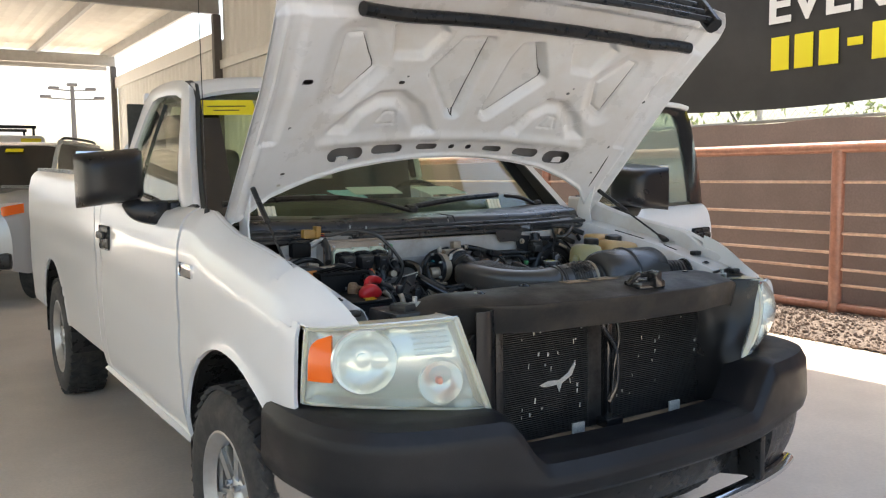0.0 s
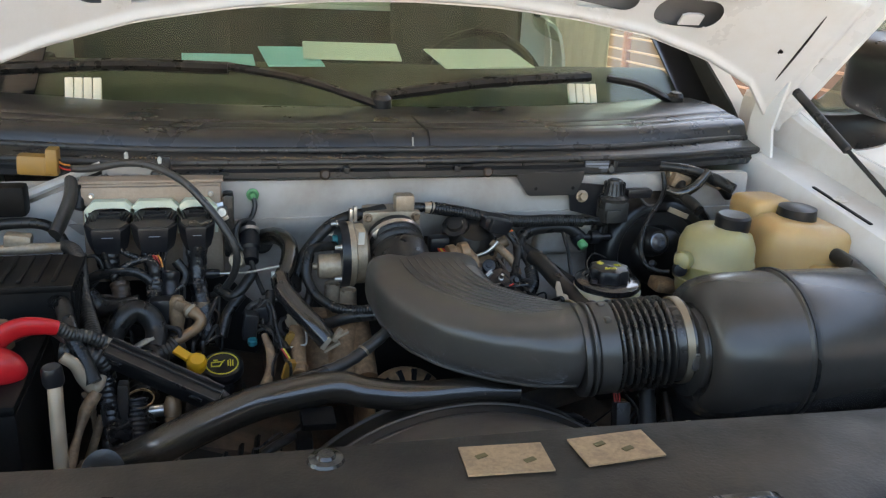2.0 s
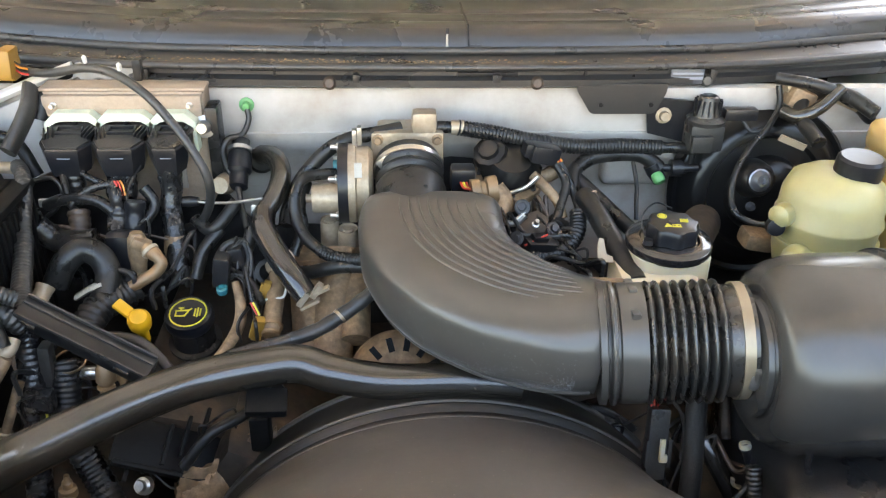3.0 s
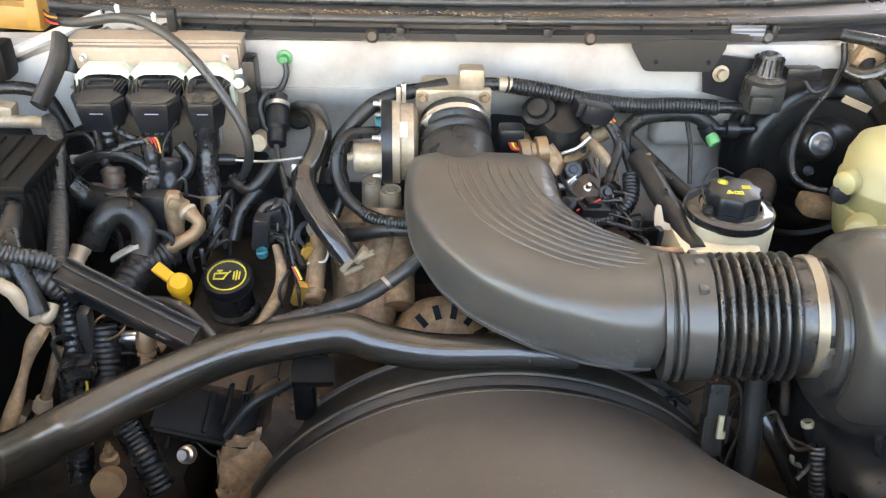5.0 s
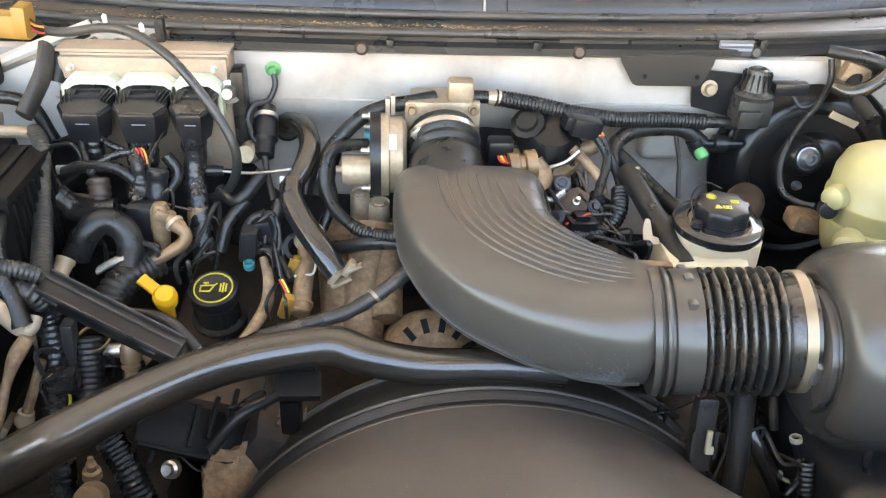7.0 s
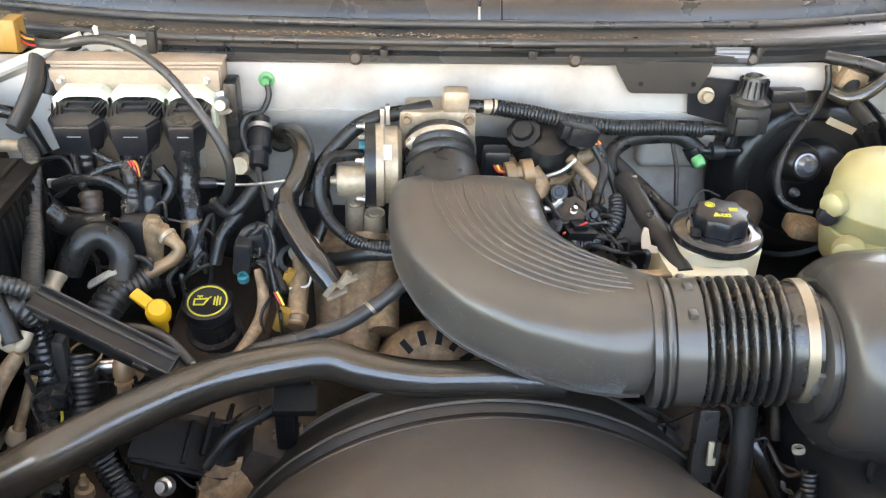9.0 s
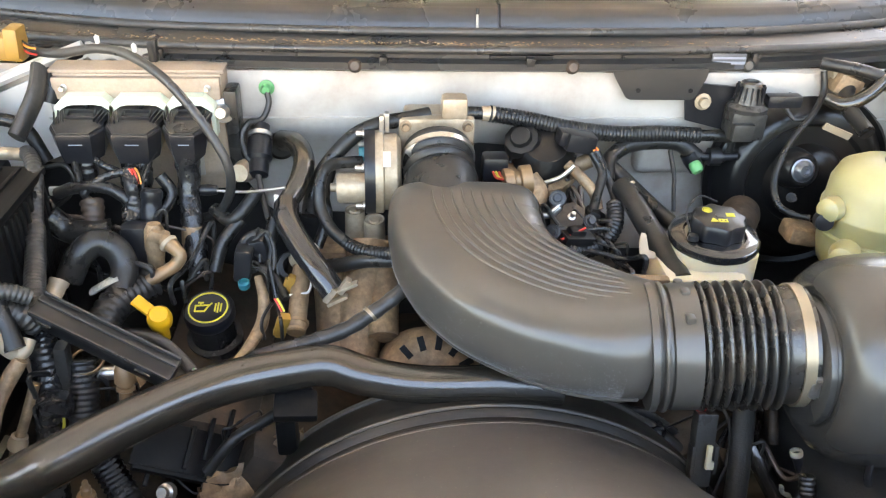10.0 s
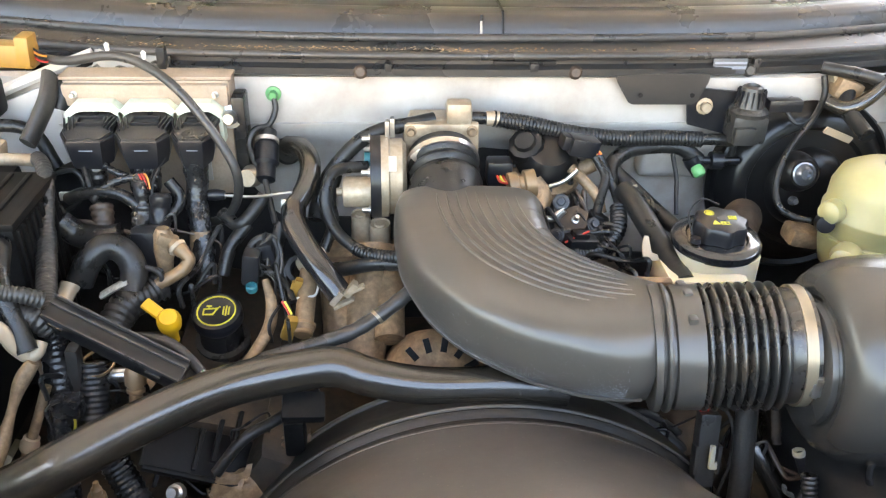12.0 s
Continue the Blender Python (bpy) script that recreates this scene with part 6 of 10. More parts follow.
elbow = tp("intake_elbow", bm, INTAKE, "broad black plastic intake elbow with moulded ribs", sharp=50)
# fine raised ribs that follow the bend and run out towards the collar
for j in range(9):
    off0 = 0.47 - 0.130 * j
    q0, q1 = 0.115 + 0.005 * abs(j - 3), 0.90 - 0.014 * j if j > 1 else 0.74 + 0.07 * j
    pts = [tuple(elbow_top(q, off0 - 0.24 * q) - Vector((0, 0, 0.0004))) for q in np.linspace(q0, q1, 16)]
    bm = bmesh.new()
    sweep(bm, pts, lambda q: (0.0004 + 0.0017 * math.sin(math.pi * q) ** 0.4 if 0 < q < 1 else 0.0004, 0.0003 + 0.0022 * math.sin(math.pi * q) ** 0.4 if 0 < q < 1 else 0.0003), 10, 3, up=(0, 0, 1))
    tp("moulded_rib", bm, INTAKE, parent=elbow)
# seam along the lower outer edge
bm = bmesh.new()
sweep(bm, [tuple(elbow_pt(q, radians(-38)) + elbow_frame(q)[1] * 0.001) for q in np.linspace(0.10, 0.97, 24)], (0.0022, 0.0030), 6, 3, up=(0, 0, 1))
tp("moulded_seam", bm, INTAKE, parent=elbow)
# pale dust caught along the elbow's outer wall
dust_rng = random.Random(4)
bm = bmesh.new()
for k in range(5200):
    q = dust_rng.uniform(0.22, 0.90)
    a = radians(dust_rng.gauss(-20, 11))
    if noise.noise((q * 9, a * 3, 5.0)) < dust_rng.uniform(-0.5, 0.35):
        continue
    at = elbow_pt(q, a)
    p, side, up = elbow_frame(q)
    r = dust_rng.uniform(0.00015, 0.00045)
    t1 = Vector((dust_rng.uniform(-1, 1), dust_rng.uniform(-1, 1), dust_rng.uniform(-1, 1))).cross(side).normalized()
    t2 = side.cross(t1)
    vs = [bm.verts.new(at + side * 0.0004 + t1 * r * math.cos(g) + t2 * r * 0.7 * math.sin(g)) for g in (0, 1.3, 2.5, 3.8, 5.1)]
    tip = bm.verts.new(at + side * 0.0008)
    for g in range(5):
        bm.faces.new((vs[g], vs[(g + 1) % 5], tip))
speckle = tp("dust_speckle", bm, SPECKLE, "pale dust specks on the intake elbow", elbow)
speckle["kind"] = "stuff"
# rubber cuff at the throttle
bm = bmesh.new()
lathe(bm, [(0, 0), (0.045, 0), (0.046, 0.008), (0.043, 0.011), (0.0425, 0.014), (0.046, 0.017), (0.0475, 0.021), (0.046, 0.025), (0.0425, 0.028), (0.0425, 0.031), (0.046, 0.034), (0.0480, 0.038), (0.0465, 0.042), (0.043, 0.045), (0.0435, 0.048), (0.048, 0.052), (0.0495, 0.060), (0.046, 0.085), (0.044, 0.11), (0, 0.11)], (-0.046, 1.02, 1.088), (0.05, -0.90, -0.42), 32)
tp("throttle_cuff", bm, RUBBER, "ribbed black rubber cuff")
# collar, bellows and clamp
AX = Vector((0.30 - 0.165, 0.666 - 0.683, 1.018 - 1.005)).normalized()
B0 = Vector((0.165, 0.683, 1.006))
bm = bmesh.new()
prof = [(0, -0.004), (0.068, -0.004), (0.0685, -0.002), (0.0690, 0.003), (0.0620, 0.0045), (0.0615, 0.0075), (0.0690, 0.009), (0.0700, 0.011), (0.0690, 0.0135), (0.0625, 0.0145), (0.0625, 0.017), (0.0665, 0.0185), (0.0675, 0.022), (0.0675, 0.046), (0, 0.046)]
lathe(bm, prof, B0, AX, 48)
collar = tp("intake_collar", bm, INTAKE, "black plastic collar")
for a in (200, 235, 268, 300):
    bm = bmesh.new()
    d, u, w = axes_of(AX)
    o = (u * math.cos(radians(a)) + w * math.sin(radians(a)))
    box(bm, B0 + AX * 0.034 + o * 0.0655, (0.010, 0.012, 0.010), 0.003)
    tp("collar_tab", bm, INTAKE, parent=collar)
bm = bmesh.new()
prof = [(0, 0.044), (0.060, 0.044)]
n_fold, h0, h1 = 8, 0.046, 0.130
for k in range(n_fold):
    hs = h0 + (h1 - h0) * k / n_fold
    st = (h1 - h0) / n_fold
    prof += [(0.059, hs + st * 0.02), (0.064, hs + st * 0.18), (0.0685, hs + st * 0.38), (0.0690, hs + st * 0.5), (0.0685, hs + st * 0.62), (0.064, hs + st * 0.82)]
prof += [(0.060, h1), (0.062, h1 + 0.003), (0.062, 0.159), (0, 0.159)]
lathe(bm, prof, B0, AX, 56)
tp("bellows", bm, BELLOWS, "ribbed black rubber intake bellows", sharp=60)
bm = bmesh.new()
lathe(bm, [(0.0605, 0.143), (0.0650, 0.143), (0.0650, 0.154), (0.0605, 0.154)], B0, AX, 48)
clamp = tp("hose_clamp", bm, BAND, "dull steel band clamp")
bm = bmesh.new()
d, u, w = axes_of(AX)
cl = B0 + AX * 0.1485 + Vector((0, -0.0645, -0.006))
box(bm, cl + Vector((0, 0.002, 0)), (0.013, 0.006, 0.024), 0.002, (-6, 0, 0))
rod(bm, cl + Vector((0, 0.004, -0.014)), cl + Vector((0, 0.0, 0.010)), 0.0038, seg=8)
tp("clamp_screw", bm, STEEL, parent=clamp)
# air filter drum
bm = bmesh.new()
F0 = B0 + AX * 0.157
prof = [(0, -0.004), (0.064, -0.004), (0.068, -0.002), (0.0685, 0.004), (0.066, 0.006), (0.067, 0.008), (0.073, 0.006), (0.085, 0.008), (0.096, 0.015), (0.104, 0.027), (0.109, 0.045), (0.1115, 0.07), (0.112, 0.10), (0.112, 0.135), (0.1155, 0.138), (0.1155, 0.152), (0.112, 0.155), (0.111, 0.29), (0.104, 0.305), (0.085, 0.315), (0, 0.317)]
lathe(bm, prof, F0 + Vector((0, -0.01, -0.012)), Vector((1, -0.02, 0.0)), 56)
airfilter = tp("air_filter_drum", bm, DRUM, "large black plastic air filter drum", sharp=45)
bm = bmesh.new()
lathe(bm, [(0.1150, 0.142), (0.1172, 0.142), (0.1172, 0.148), (0.1150, 0.148)], F0 + Vector((0, -0.01, -0.012)), Vector((1, -0.02, 0)), 48)
box(bm, (0.455, 0.555, 1.045), (0.012, 0.014, 0.03), 0.003, (-30, 0, 0))
tp("drum_band", bm, PLASTIC, "", airfilter)
bm = bmesh.new()
box(bm, (0.52, 0.64, 0.84), (0.36, 0.26, 0.16), 0.04, seg=3)
tp("filter_base", bm, PLASTIC, "black plastic filter base", airfilter)
bm = bmesh.new()
sweep(bm, [(0.60, 0.625, 1.005), (0.66, 0.615, 1.004), (0.70, 0.600, 1.002), (0.738, 0.585, 1.000)], 0.060, 28, 14, pitch=0.014, amp=0.004)
tp("intake_snorkel", bm, RUBBER, "black ribbed rubber air intake duct", airfilter)
bm = bmesh.new()
lathe(bm, [(0.050, -0.006), (0.070, -0.006), (0.073, 0.0), (0.070, 0.006), (0.050, 0.006)], (0.732, 0.587, 1.000), (1, -0.35, -0.04), 36)
tp("snorkel_ring", bm, PLASTIC, "black rubber ring at the fender", airfilter)
bm = bmesh.new()
sweep(bm, [(0.715, 0.870, 1.080), (0.722, 0.825, 1.074), (0.720, 0.755, 1.058), (0.715, 0.690, 1.030), (0.700, 0.650, 1.000)], lambda q: 0.012 + 0.009 * q, 16, 8)
tp("overflow_hose", bm, RUBBER, "black hose between the coolant bottle and the fender")

# upper radiator hose
bm = bmesh.new()
sweep(bm, [(-0.462, 0.470, 1.009), (-0.448, 0.515, 0.986), (-0.428, 0.560, 0.971), (-0.369, 0.630, 0.962), (-0.295, 0.690, 0.957), (-0.212, 0.720, 0.955), (-0.175, 0.725, 0.953), (-0.137, 0.715, 0.946), (-0.073, 0.705, 0.941), (0.016, 0.700, 0.944), (0.081, 0.700, 0.938)], lambda q: 0.0235 - 0.0022 * smooth01((q - 0.55) / 0.3), 28, 8)
tp("upper_radiator_hose", bm, HOSE, "thick shiny black upper radiator hose")

# battery
bm = bmesh.new()
box(bm, (-0.655, 0.72, 0.93), (0.18, 0.28, 0.19), 0.01)
battery = tp("battery", bm, BOXBLACK, "black car battery with cable terminals")
bm = bmesh.new()
box(bm, (-0.655, 0.72, 1.028), (0.175, 0.272, 0.012), 0.004)
tp("battery_lid", bm, BOXBLACK, parent=battery)
bm = bmesh.new()
box(bm, (-0.715, 0.895, 1.03), (0.075, 0.07, 0.17), 0.006)
holder = tp("fuse_holder", bm, PLASTIC, "black fuse holder with a striped warning label")
bm = bmesh.new()
box(bm, (-0.712, 0.859, 1.093), (0.036, 0.002, 0.024), 0.0)
tp("label_band", bm, WIREORANGE, "orange band of the warning label", holder)
bm = bmesh.new()
box(bm, (-0.712, 0.859, 1.076), (0.036, 0.002, 0.008), 0.0)
tp("label_band", bm, YELLOW, "yellow band of the warning label", holder)
bm = bmesh.new()
box(bm, (-0.712, 0.859, 1.060), (0.036, 0.002, 0.022), 0.0)
tp("label_panel", bm, COVERLABEL, "pale printed panel of the warning label", holder)
bm = bmesh.new()
for k in range(4):
    box(bm, (-0.635 + 0.006 * k, 0.60 + 0.018 * k, 1.0355), (0.04 - 0.006 * (k % 2), 0.006, 0.002), 0.0, (0, 0, 8))
tp("lid_print", bm, YELLOW, "faded yellow print on the battery lid", battery)
bm = bmesh.new()
lathe(bm, [(0, 0), (0.017, 0), (0.018, 0.018), (0.015, 0.03), (0.010, 0.036), (0, 0.037)], (-0.618, 0.755, 1.034), (0.08, 0.05, 1), 18)
box(bm, (-0.606, 0.750, 1.056), (0.036, 0.018, 0.010), 0.004, (0, 12, -10))
tp("cable_clamp", bm, DIRTYCAST, "corroded tan cable clamp", battery)
# red positive terminal cover
bm = bmesh.new()
sweep(bm, [(-0.638, 0.652, 1.034), (-0.624, 0.654, 1.048), (-0.606, 0.658, 1.053), (-0.588, 0.663, 1.044), (-0.578, 0.668, 1.032)], lambda q: (0.011 + 0.011 * math.sin(math.pi * min(1, max(0, q))) ** 0.6, 0.012 + 0.011 * math.sin(math.pi * min(1, max(0, q))) ** 0.6), 20, 8, power=2.8)
sweep(bm, [(-0.612, 0.672, 1.062), (-0.598, 0.690, 1.077), (-0.578, 0.702, 1.082), (-0.556, 0.710, 1.079), (-0.540, 0.716, 1.073)], lambda q: (0.017 - 0.007 * q, 0.010 - 0.003 * q), 14, 8)
tp("terminal_cover", bm, RED, "red plastic battery terminal cover")

# ---- engine bay: fittings ----


def hose(name, mat, r, pts, label="", parent=None, pitch=0.0, amp=0.0, seg=12, n=8):
    bm = bmesh.new()
    sweep(bm, pts, r, seg, n, pitch, amp)
    return tp(name, bm, mat, label, parent, sharp=50)


def turned(name, mat, prof, at, axis, label="", parent=None, seg=24):
    bm = bmesh.new()
    lathe(bm, prof, at, axis, seg)
    return tp(name, bm, mat, label, parent)


def boxed(name, mat, c, s, bev=0.004, rot=(0, 0, 0), label="", parent=None):
    bm = bmesh.new()
    box(bm, c, s, bev, rot)
    return tp(name, bm, mat, label, parent)


def bolt(at, axis, r=0.007, mat=None, parent=None):
    return turned("bolt", mat or STEEL, [(0, 0.011), (r * 0.75, 0.011), (r * 0.85, 0.008), (r * 0.85, 0.003), (r * 1.35, 0.002), (r * 1.35, 0), (0, 0)], at, axis, parent=parent, seg=12)


# control module with three plugs
bm = bmesh.new()
box(bm, (-0.443, 1.090, 1.090), (0.222, 0.045, 0.170), 0.006)
pcm = tp("control_module", bm, PCM, "dusty tan metal engine control module")
boxed("module_lip", PCM, (-0.443, 1.064, 1.156), (0.218, 0.012, 0.030), 0.003, parent=pcm)
boxed("module_edge", PCM, (-0.443, 1.088, 1.177), (0.228, 0.042, 0.005), 0.002, parent=pcm)
for x in (-0.536, -0.350):
    bolt((x, 1.058, 1.158), (0, -1, 0.1), 0.0035, parent=pcm)
for x0, x1 in ((-0.541, -0.474), (-0.472, -0.403), (-0.400, -0.345)):
    w, xc = x1 - x0, (x0 + x1) / 2
    bm = bmesh.new()
    prism(bm, [(x0 - 0.005, 1.096), (x0 - 0.005, 1.139), (x0 + 0.009, 1.1525), (x1 - 0.009, 1.1525), (x1 + 0.005, 1.139), (x1 + 0.005, 1.096), (x1, 1.096), (x1, 1.134), (x1 - 0.011, 1.1415), (x1 - 0.018, 1.1405), (x1 - 0.021, 1.1425), (xc, 1.1410), (x0 + 0.020, 1.1425), (x0 + 0.011, 1.1405), (x0, 1.134), (x0, 1.096)], 0.022, Matrix.Translation((0, 1.060, 0)) @ Matrix.Rotation(radians(90), 4, "X"), 0.0008)
    frame_ob = tp("plug_frame", bm, MINT, "pale green plug frame", pcm, sharp=30)
    plan = [(x0 + 0.004, 1.050), (x0 - 0.001, 1.004), (x0 + 0.011, 0.985), (x1 - 0.014, 0.985), (x1 - 0.001, 1.003), (x1 - 0.003, 1.050)]
    bm = bmesh.new()
    rings = []
    for zo, shrink in ((0.0, 0.0), (-0.003, -0.0012), (-0.026, 0.002), (-0.040, 0.006)):
        rings.append([bm.verts.new((x + (xc - x) * shrink / (w / 2), y + shrink * 0.5, 1.121 + (y - 0.985) * 0.24 + zo)) for x, y in plan])
    bm.faces.new(rings[0])
    for ra, rb in zip(rings, rings[1:]):
        for i in range(6):
            bm.faces.new((ra[i], ra[(i + 1) % 6], rb[(i + 1) % 6], rb[i]))
    bm.faces.new(rings[-1])
    bmesh.ops.recalc_face_normals(bm, faces=bm.faces[:])
    plug = tp("plug", bm, CONNECTOR, "dark blue black multi pin plug", pcm, sharp=20)
    tilt = math.degrees(math.atan(0.24))
    on_top = lambda x, y, up=0.0: (x, y, 1.1212 + (y - 0.985) * 0.24 + up)
    bm = bmesh.new()
    lid = [(x0 + 0.006, 1.046), (x0 + 0.001, 1.005), (x0 + 0.012, 0.9865), (x1 - 0.015, 0.9865), (x1 - 0.003, 1.004), (x1 - 0.005, 1.046)]
    lo = [bm.verts.new(on_top(x, y, -0.001)) for x, y in lid]
    hi = [bm.verts.new(on_top(x, y, 0.0016)) for x, y in lid]
    bm.faces.new(hi)
    for k in range(6):
        bm.faces.new((lo[k], lo[(k + 1) % 6], hi[(k + 1) % 6], hi[k]))
    tp("plug_lid", bm, DUSTY, parent=pcm)
    for yy, ww in ((1.031, 0.50), (1.017, 0.50)):
        bm = bmesh.new()
        box(bm, on_top(xc, yy, 0.0035), (w * ww, 0.0026, 0.005), 0.0008, (tilt, 0, 0))
        tp("plug_lever", bm, CONNECTOR, parent=pcm)
    for sgn in (-1, 1):
        bm = bmesh.new()
        box(bm, on_top(xc + sgn * w * 0.25, 1.024, 0.0035), (0.0026, 0.0165, 0.005), 0.0008, (tilt, 0, 0))
        tp("plug_lever", bm, CONNECTOR, parent=pcm)
        for k in (0, 1, 2):
            bm = bmesh.new()
            box(bm, on_top(xc + sgn * (w * 0.33 + 0.0048 * k), 1.021 - 0.003 * k, 0.0035), (0.0020, 0.024, 0.006), 0.0007, (tilt, 0, sgn * -16))
            tp("plug_latch", bm, CONNECTOR, parent=pcm)
    bm = bmesh.new()
    rod(bm, on_top(xc + 0.002, 1.043, 0.0), on_top(xc + 0.002, 1.043, 0.008), 0.0036, seg=10)
    tp("plug_pin", bm, BAFFLE, parent=pcm)
    bm = bmesh.new()
    box(bm, (xc, 0.9845, 1.108), (w * 0.25, 0.001, 0.0012), 0.0)
    tp("plug_print", bm, COWLPRINT, parent=pcm)
    bm = bmesh.new()
    sweep(bm, [(xc - 0.004, 1.012, 1.086), (xc - 0.005, 1.008, 1.070), (xc - 0.003, 1.004, 1.052), (xc - 0.005, 1.0, 1.036)], lambda q: (w * 0.30 - 0.006 * q, 0.015 - 0.002 * q), 12, 5, 0.011, 0.0008, power=3)
    tp("tape_wrap", bm, TAPED, "shiny black tape wrapped round wires", pcm)
bm = bmesh.new()
box(bm, (-0.382, 1.052, 1.055), (0.034, 0.004, 0.040), 0.001)
tp("label", bm, GREYLABEL, "pale grey module label", pcm)
boxed("module_bracket", PLASTIC, (-0.322, 1.075, 1.10), (0.018, 0.04, 0.11), 0.005, label="black module bracket")
turned("mount_nut", STEEL, [(0, 0.022), (0.007, 0.022), (0.009, 0.016), (0.010, 0.004), (0.016, 0.003), (0.016, 0), (0, 0)], (-0.333, 1.060, 1.126), (0, -1, 0.2), "zinc mounting nut")

# wiring below the plugs
hose("wire_loom", TAPED, 0.0145, [(-0.372, 1.000, 1.088), (-0.374, 1.000, 1.059), (-0.377, 0.990, 1.031), (-0.371, 0.970, 1.007), (-0.366, 0.950, 0.975), (-0.363, 0.930, 0.943)], "taped black wiring loom", pitch=0.02, amp=0.0006, seg=16)
turned("loom_sleeve", DIRTYCAST, [(0, -0.016), (0.013, -0.016), (0.015, -0.008), (0.015, 0.008), (0.013, 0.016), (0, 0.016)], (-0.370, 0.960, 0.988), (0.05, 0.2, 1), "tan loom sleeve")
hose("wire_loom", RUBBER, 0.0045, [(-0.515, 0.990, 1.082), (-0.508, 0.975, 1.065), (-0.503, 0.965, 1.050), (-0.487, 0.955, 1.039)], "thin black loom")
for dx in range(3):
    hose("wire", CLOTHRED if dx < 2 else WIREORANGE, 0.0014, [(-0.452, 0.985, 1.071), (-0.442, 0.972, 1.081), (-0.437, 0.966, 1.076), (-0.434, 0.960, 1.065)], n=5, seg=6).location.x += 0.004 * dx
hose("taped_joint", TAPED, lambda q: (0.013 + 0.003 * math.sin(q * 7) + 0.0015 * math.sin(q * 23), 0.012 + 0.002 * math.sin(q * 11)), [(-0.444, 0.985, 1.072), (-0.439, 0.965, 1.058), (-0.437, 0.955, 1.039), (-0.440, 0.945, 1.024), (-0.443, 0.940, 1.016)], "lumpy wiring joint wrapped in shiny black tape", pitch=0.013, amp=0.0008, seg=16)
turned("wire_plug", CONNECTOR, [(0, 0), (0.012, 0), (0.0135, 0.004), (0.0135, 0.018), (0.0125, 0.020), (0.0125, 0.030), (0.0140, 0.032), (0.0140, 0.040), (0.0105, 0.044), (0, 0.044)], (-0.416, 0.944, 1.018), (0.05, 0.35, 0.93), "round black wiring plug", seg=16)
hose("wire_loom", TAPED, 0.0052, [(-0.501, 0.960, 1.050), (-0.486, 0.965, 1.064), (-0.467, 0.970, 1.073), (-0.444, 0.975, 1.076)], "thin taped loom", pitch=0.009, amp=0.0005)
hose("wire_loom", TAPED, 0.0046, [(-0.492, 0.995, 1.086), (-0.478, 0.985, 1.080), (-0.460, 0.980, 1.074), (-0.446, 0.975, 1.066)], "thin taped loom", pitch=0.011, amp=0.0005)
for k in range(6):
    hose("wire", (PLASTIC, RUBBER, DUSTY)[k % 3], 0.0018, [(-0.452 + 0.008 * k, 1.000, 1.092), (-0.450 + 0.006 * k, 0.990, 1.078 + 0.003 * (k % 2)), (-0.446 + 0.004 * k, 0.972, 1.066), (-0.440 + 0.003 * k, 0.960, 1.050)], n=5, seg=6)
hose("ribbed_boot", BROWNWIRE, lambda q: 0.014 - 0.002 * q, [(-0.492, 0.960, 1.042), (-0.489, 0.950, 1.029), (-0.489, 0.940, 1.009)], "dirty brown ribbed boot", pitch=0.008, amp=0.0012, seg=16)
hose("wire_loom", RUBBER, 0.0045, [(-0.447, 0.940, 1.021), (-0.453, 0.935, 1.004), (-0.449, 0.930, 0.990), (-0.436, 0.930, 0.990), (-0.429, 0.935, 1.007), (-0.431, 0.940, 1.021)], "looped black loom")
hose("wire_loom", PLASTIC, 0.008, [(-0.407, 0.980, 1.068), (-0.394, 0.975, 1.046), (-0.404, 0.960, 1.029), (-0.428, 0.950, 1.021), (-0.447, 0.955, 1.047), (-0.471, 0.960, 1.060), (-0.514, 0.970, 1.055), (-0.541, 0.980, 1.042)], "thin black loom")
boxed("white_tag", WIREWHITE, (-0.548, 0.990, 1.041), (0.014, 0.006, 0.012), 0.002, label="small white loom tag")
hose("wire", PLASTIC, 0.0032, [(-0.561, 1.000, 1.069), (-0.530, 0.990, 1.078), (-0.518, 0.985, 1.060), (-0.528, 0.980, 1.038), (-0.546, 0.980, 1.024)], n=6, seg=8)

# big looping cable from the amber connector
hose("cable", DUSTY, 0.0062, [(-0.589, 1.090, 1.199), (-0.540, 1.070, 1.200), (-0.482, 1.050, 1.213), (-0.438, 1.030, 1.212), (-0.394, 1.000, 1.196), (-0.363, 0.985, 1.167), (-0.333, 0.970, 1.128), (-0.314, 0.960, 1.090), (-0.316, 0.965, 1.052), (-0.337, 0.985, 1.012), (-0.366, 1.000, 0.994)], "grey black cable bowed over the control module")
for p in ((-0.477, 1.045, 1.222), (-0.425, 1.020, 1.219)):
    turned("cable_tip", WIREWHITE, [(0, 0), (0.003, 0), (0.0035, 0.008), (0, 0.012)], p, (0, -0.2, 1), seg=8)
bm = bmesh.new()
box(bm, (-0.613, 1.080, 1.206), (0.062, 0.03, 0.032), 0.006, (0, 4, 0))
box(bm, (-0.591, 1.075, 1.214), (0.018, 0.034, 0.040), 0.004, (0, 4, 0))
tp("amber_connector", bm, AMBERCONN, "amber brown wiring connector")
for dy in range(4):
    hose("wire", (CLOTHRED, PLASTIC, WIREORANGE, PLASTIC)[dy], 0.0015, [(-0.584, 1.075, 1.210), (-0.575, 1.070, 1.206), (-0.565, 1.070, 1.204)], n=4, seg=6).location.z += 0.004 * dy - 0.006
boxed("cable_clip", PLASTIC, (-0.418, 1.075, 1.204), (0.012, 0.016, 0.03), 0.003, label="black cable clip")
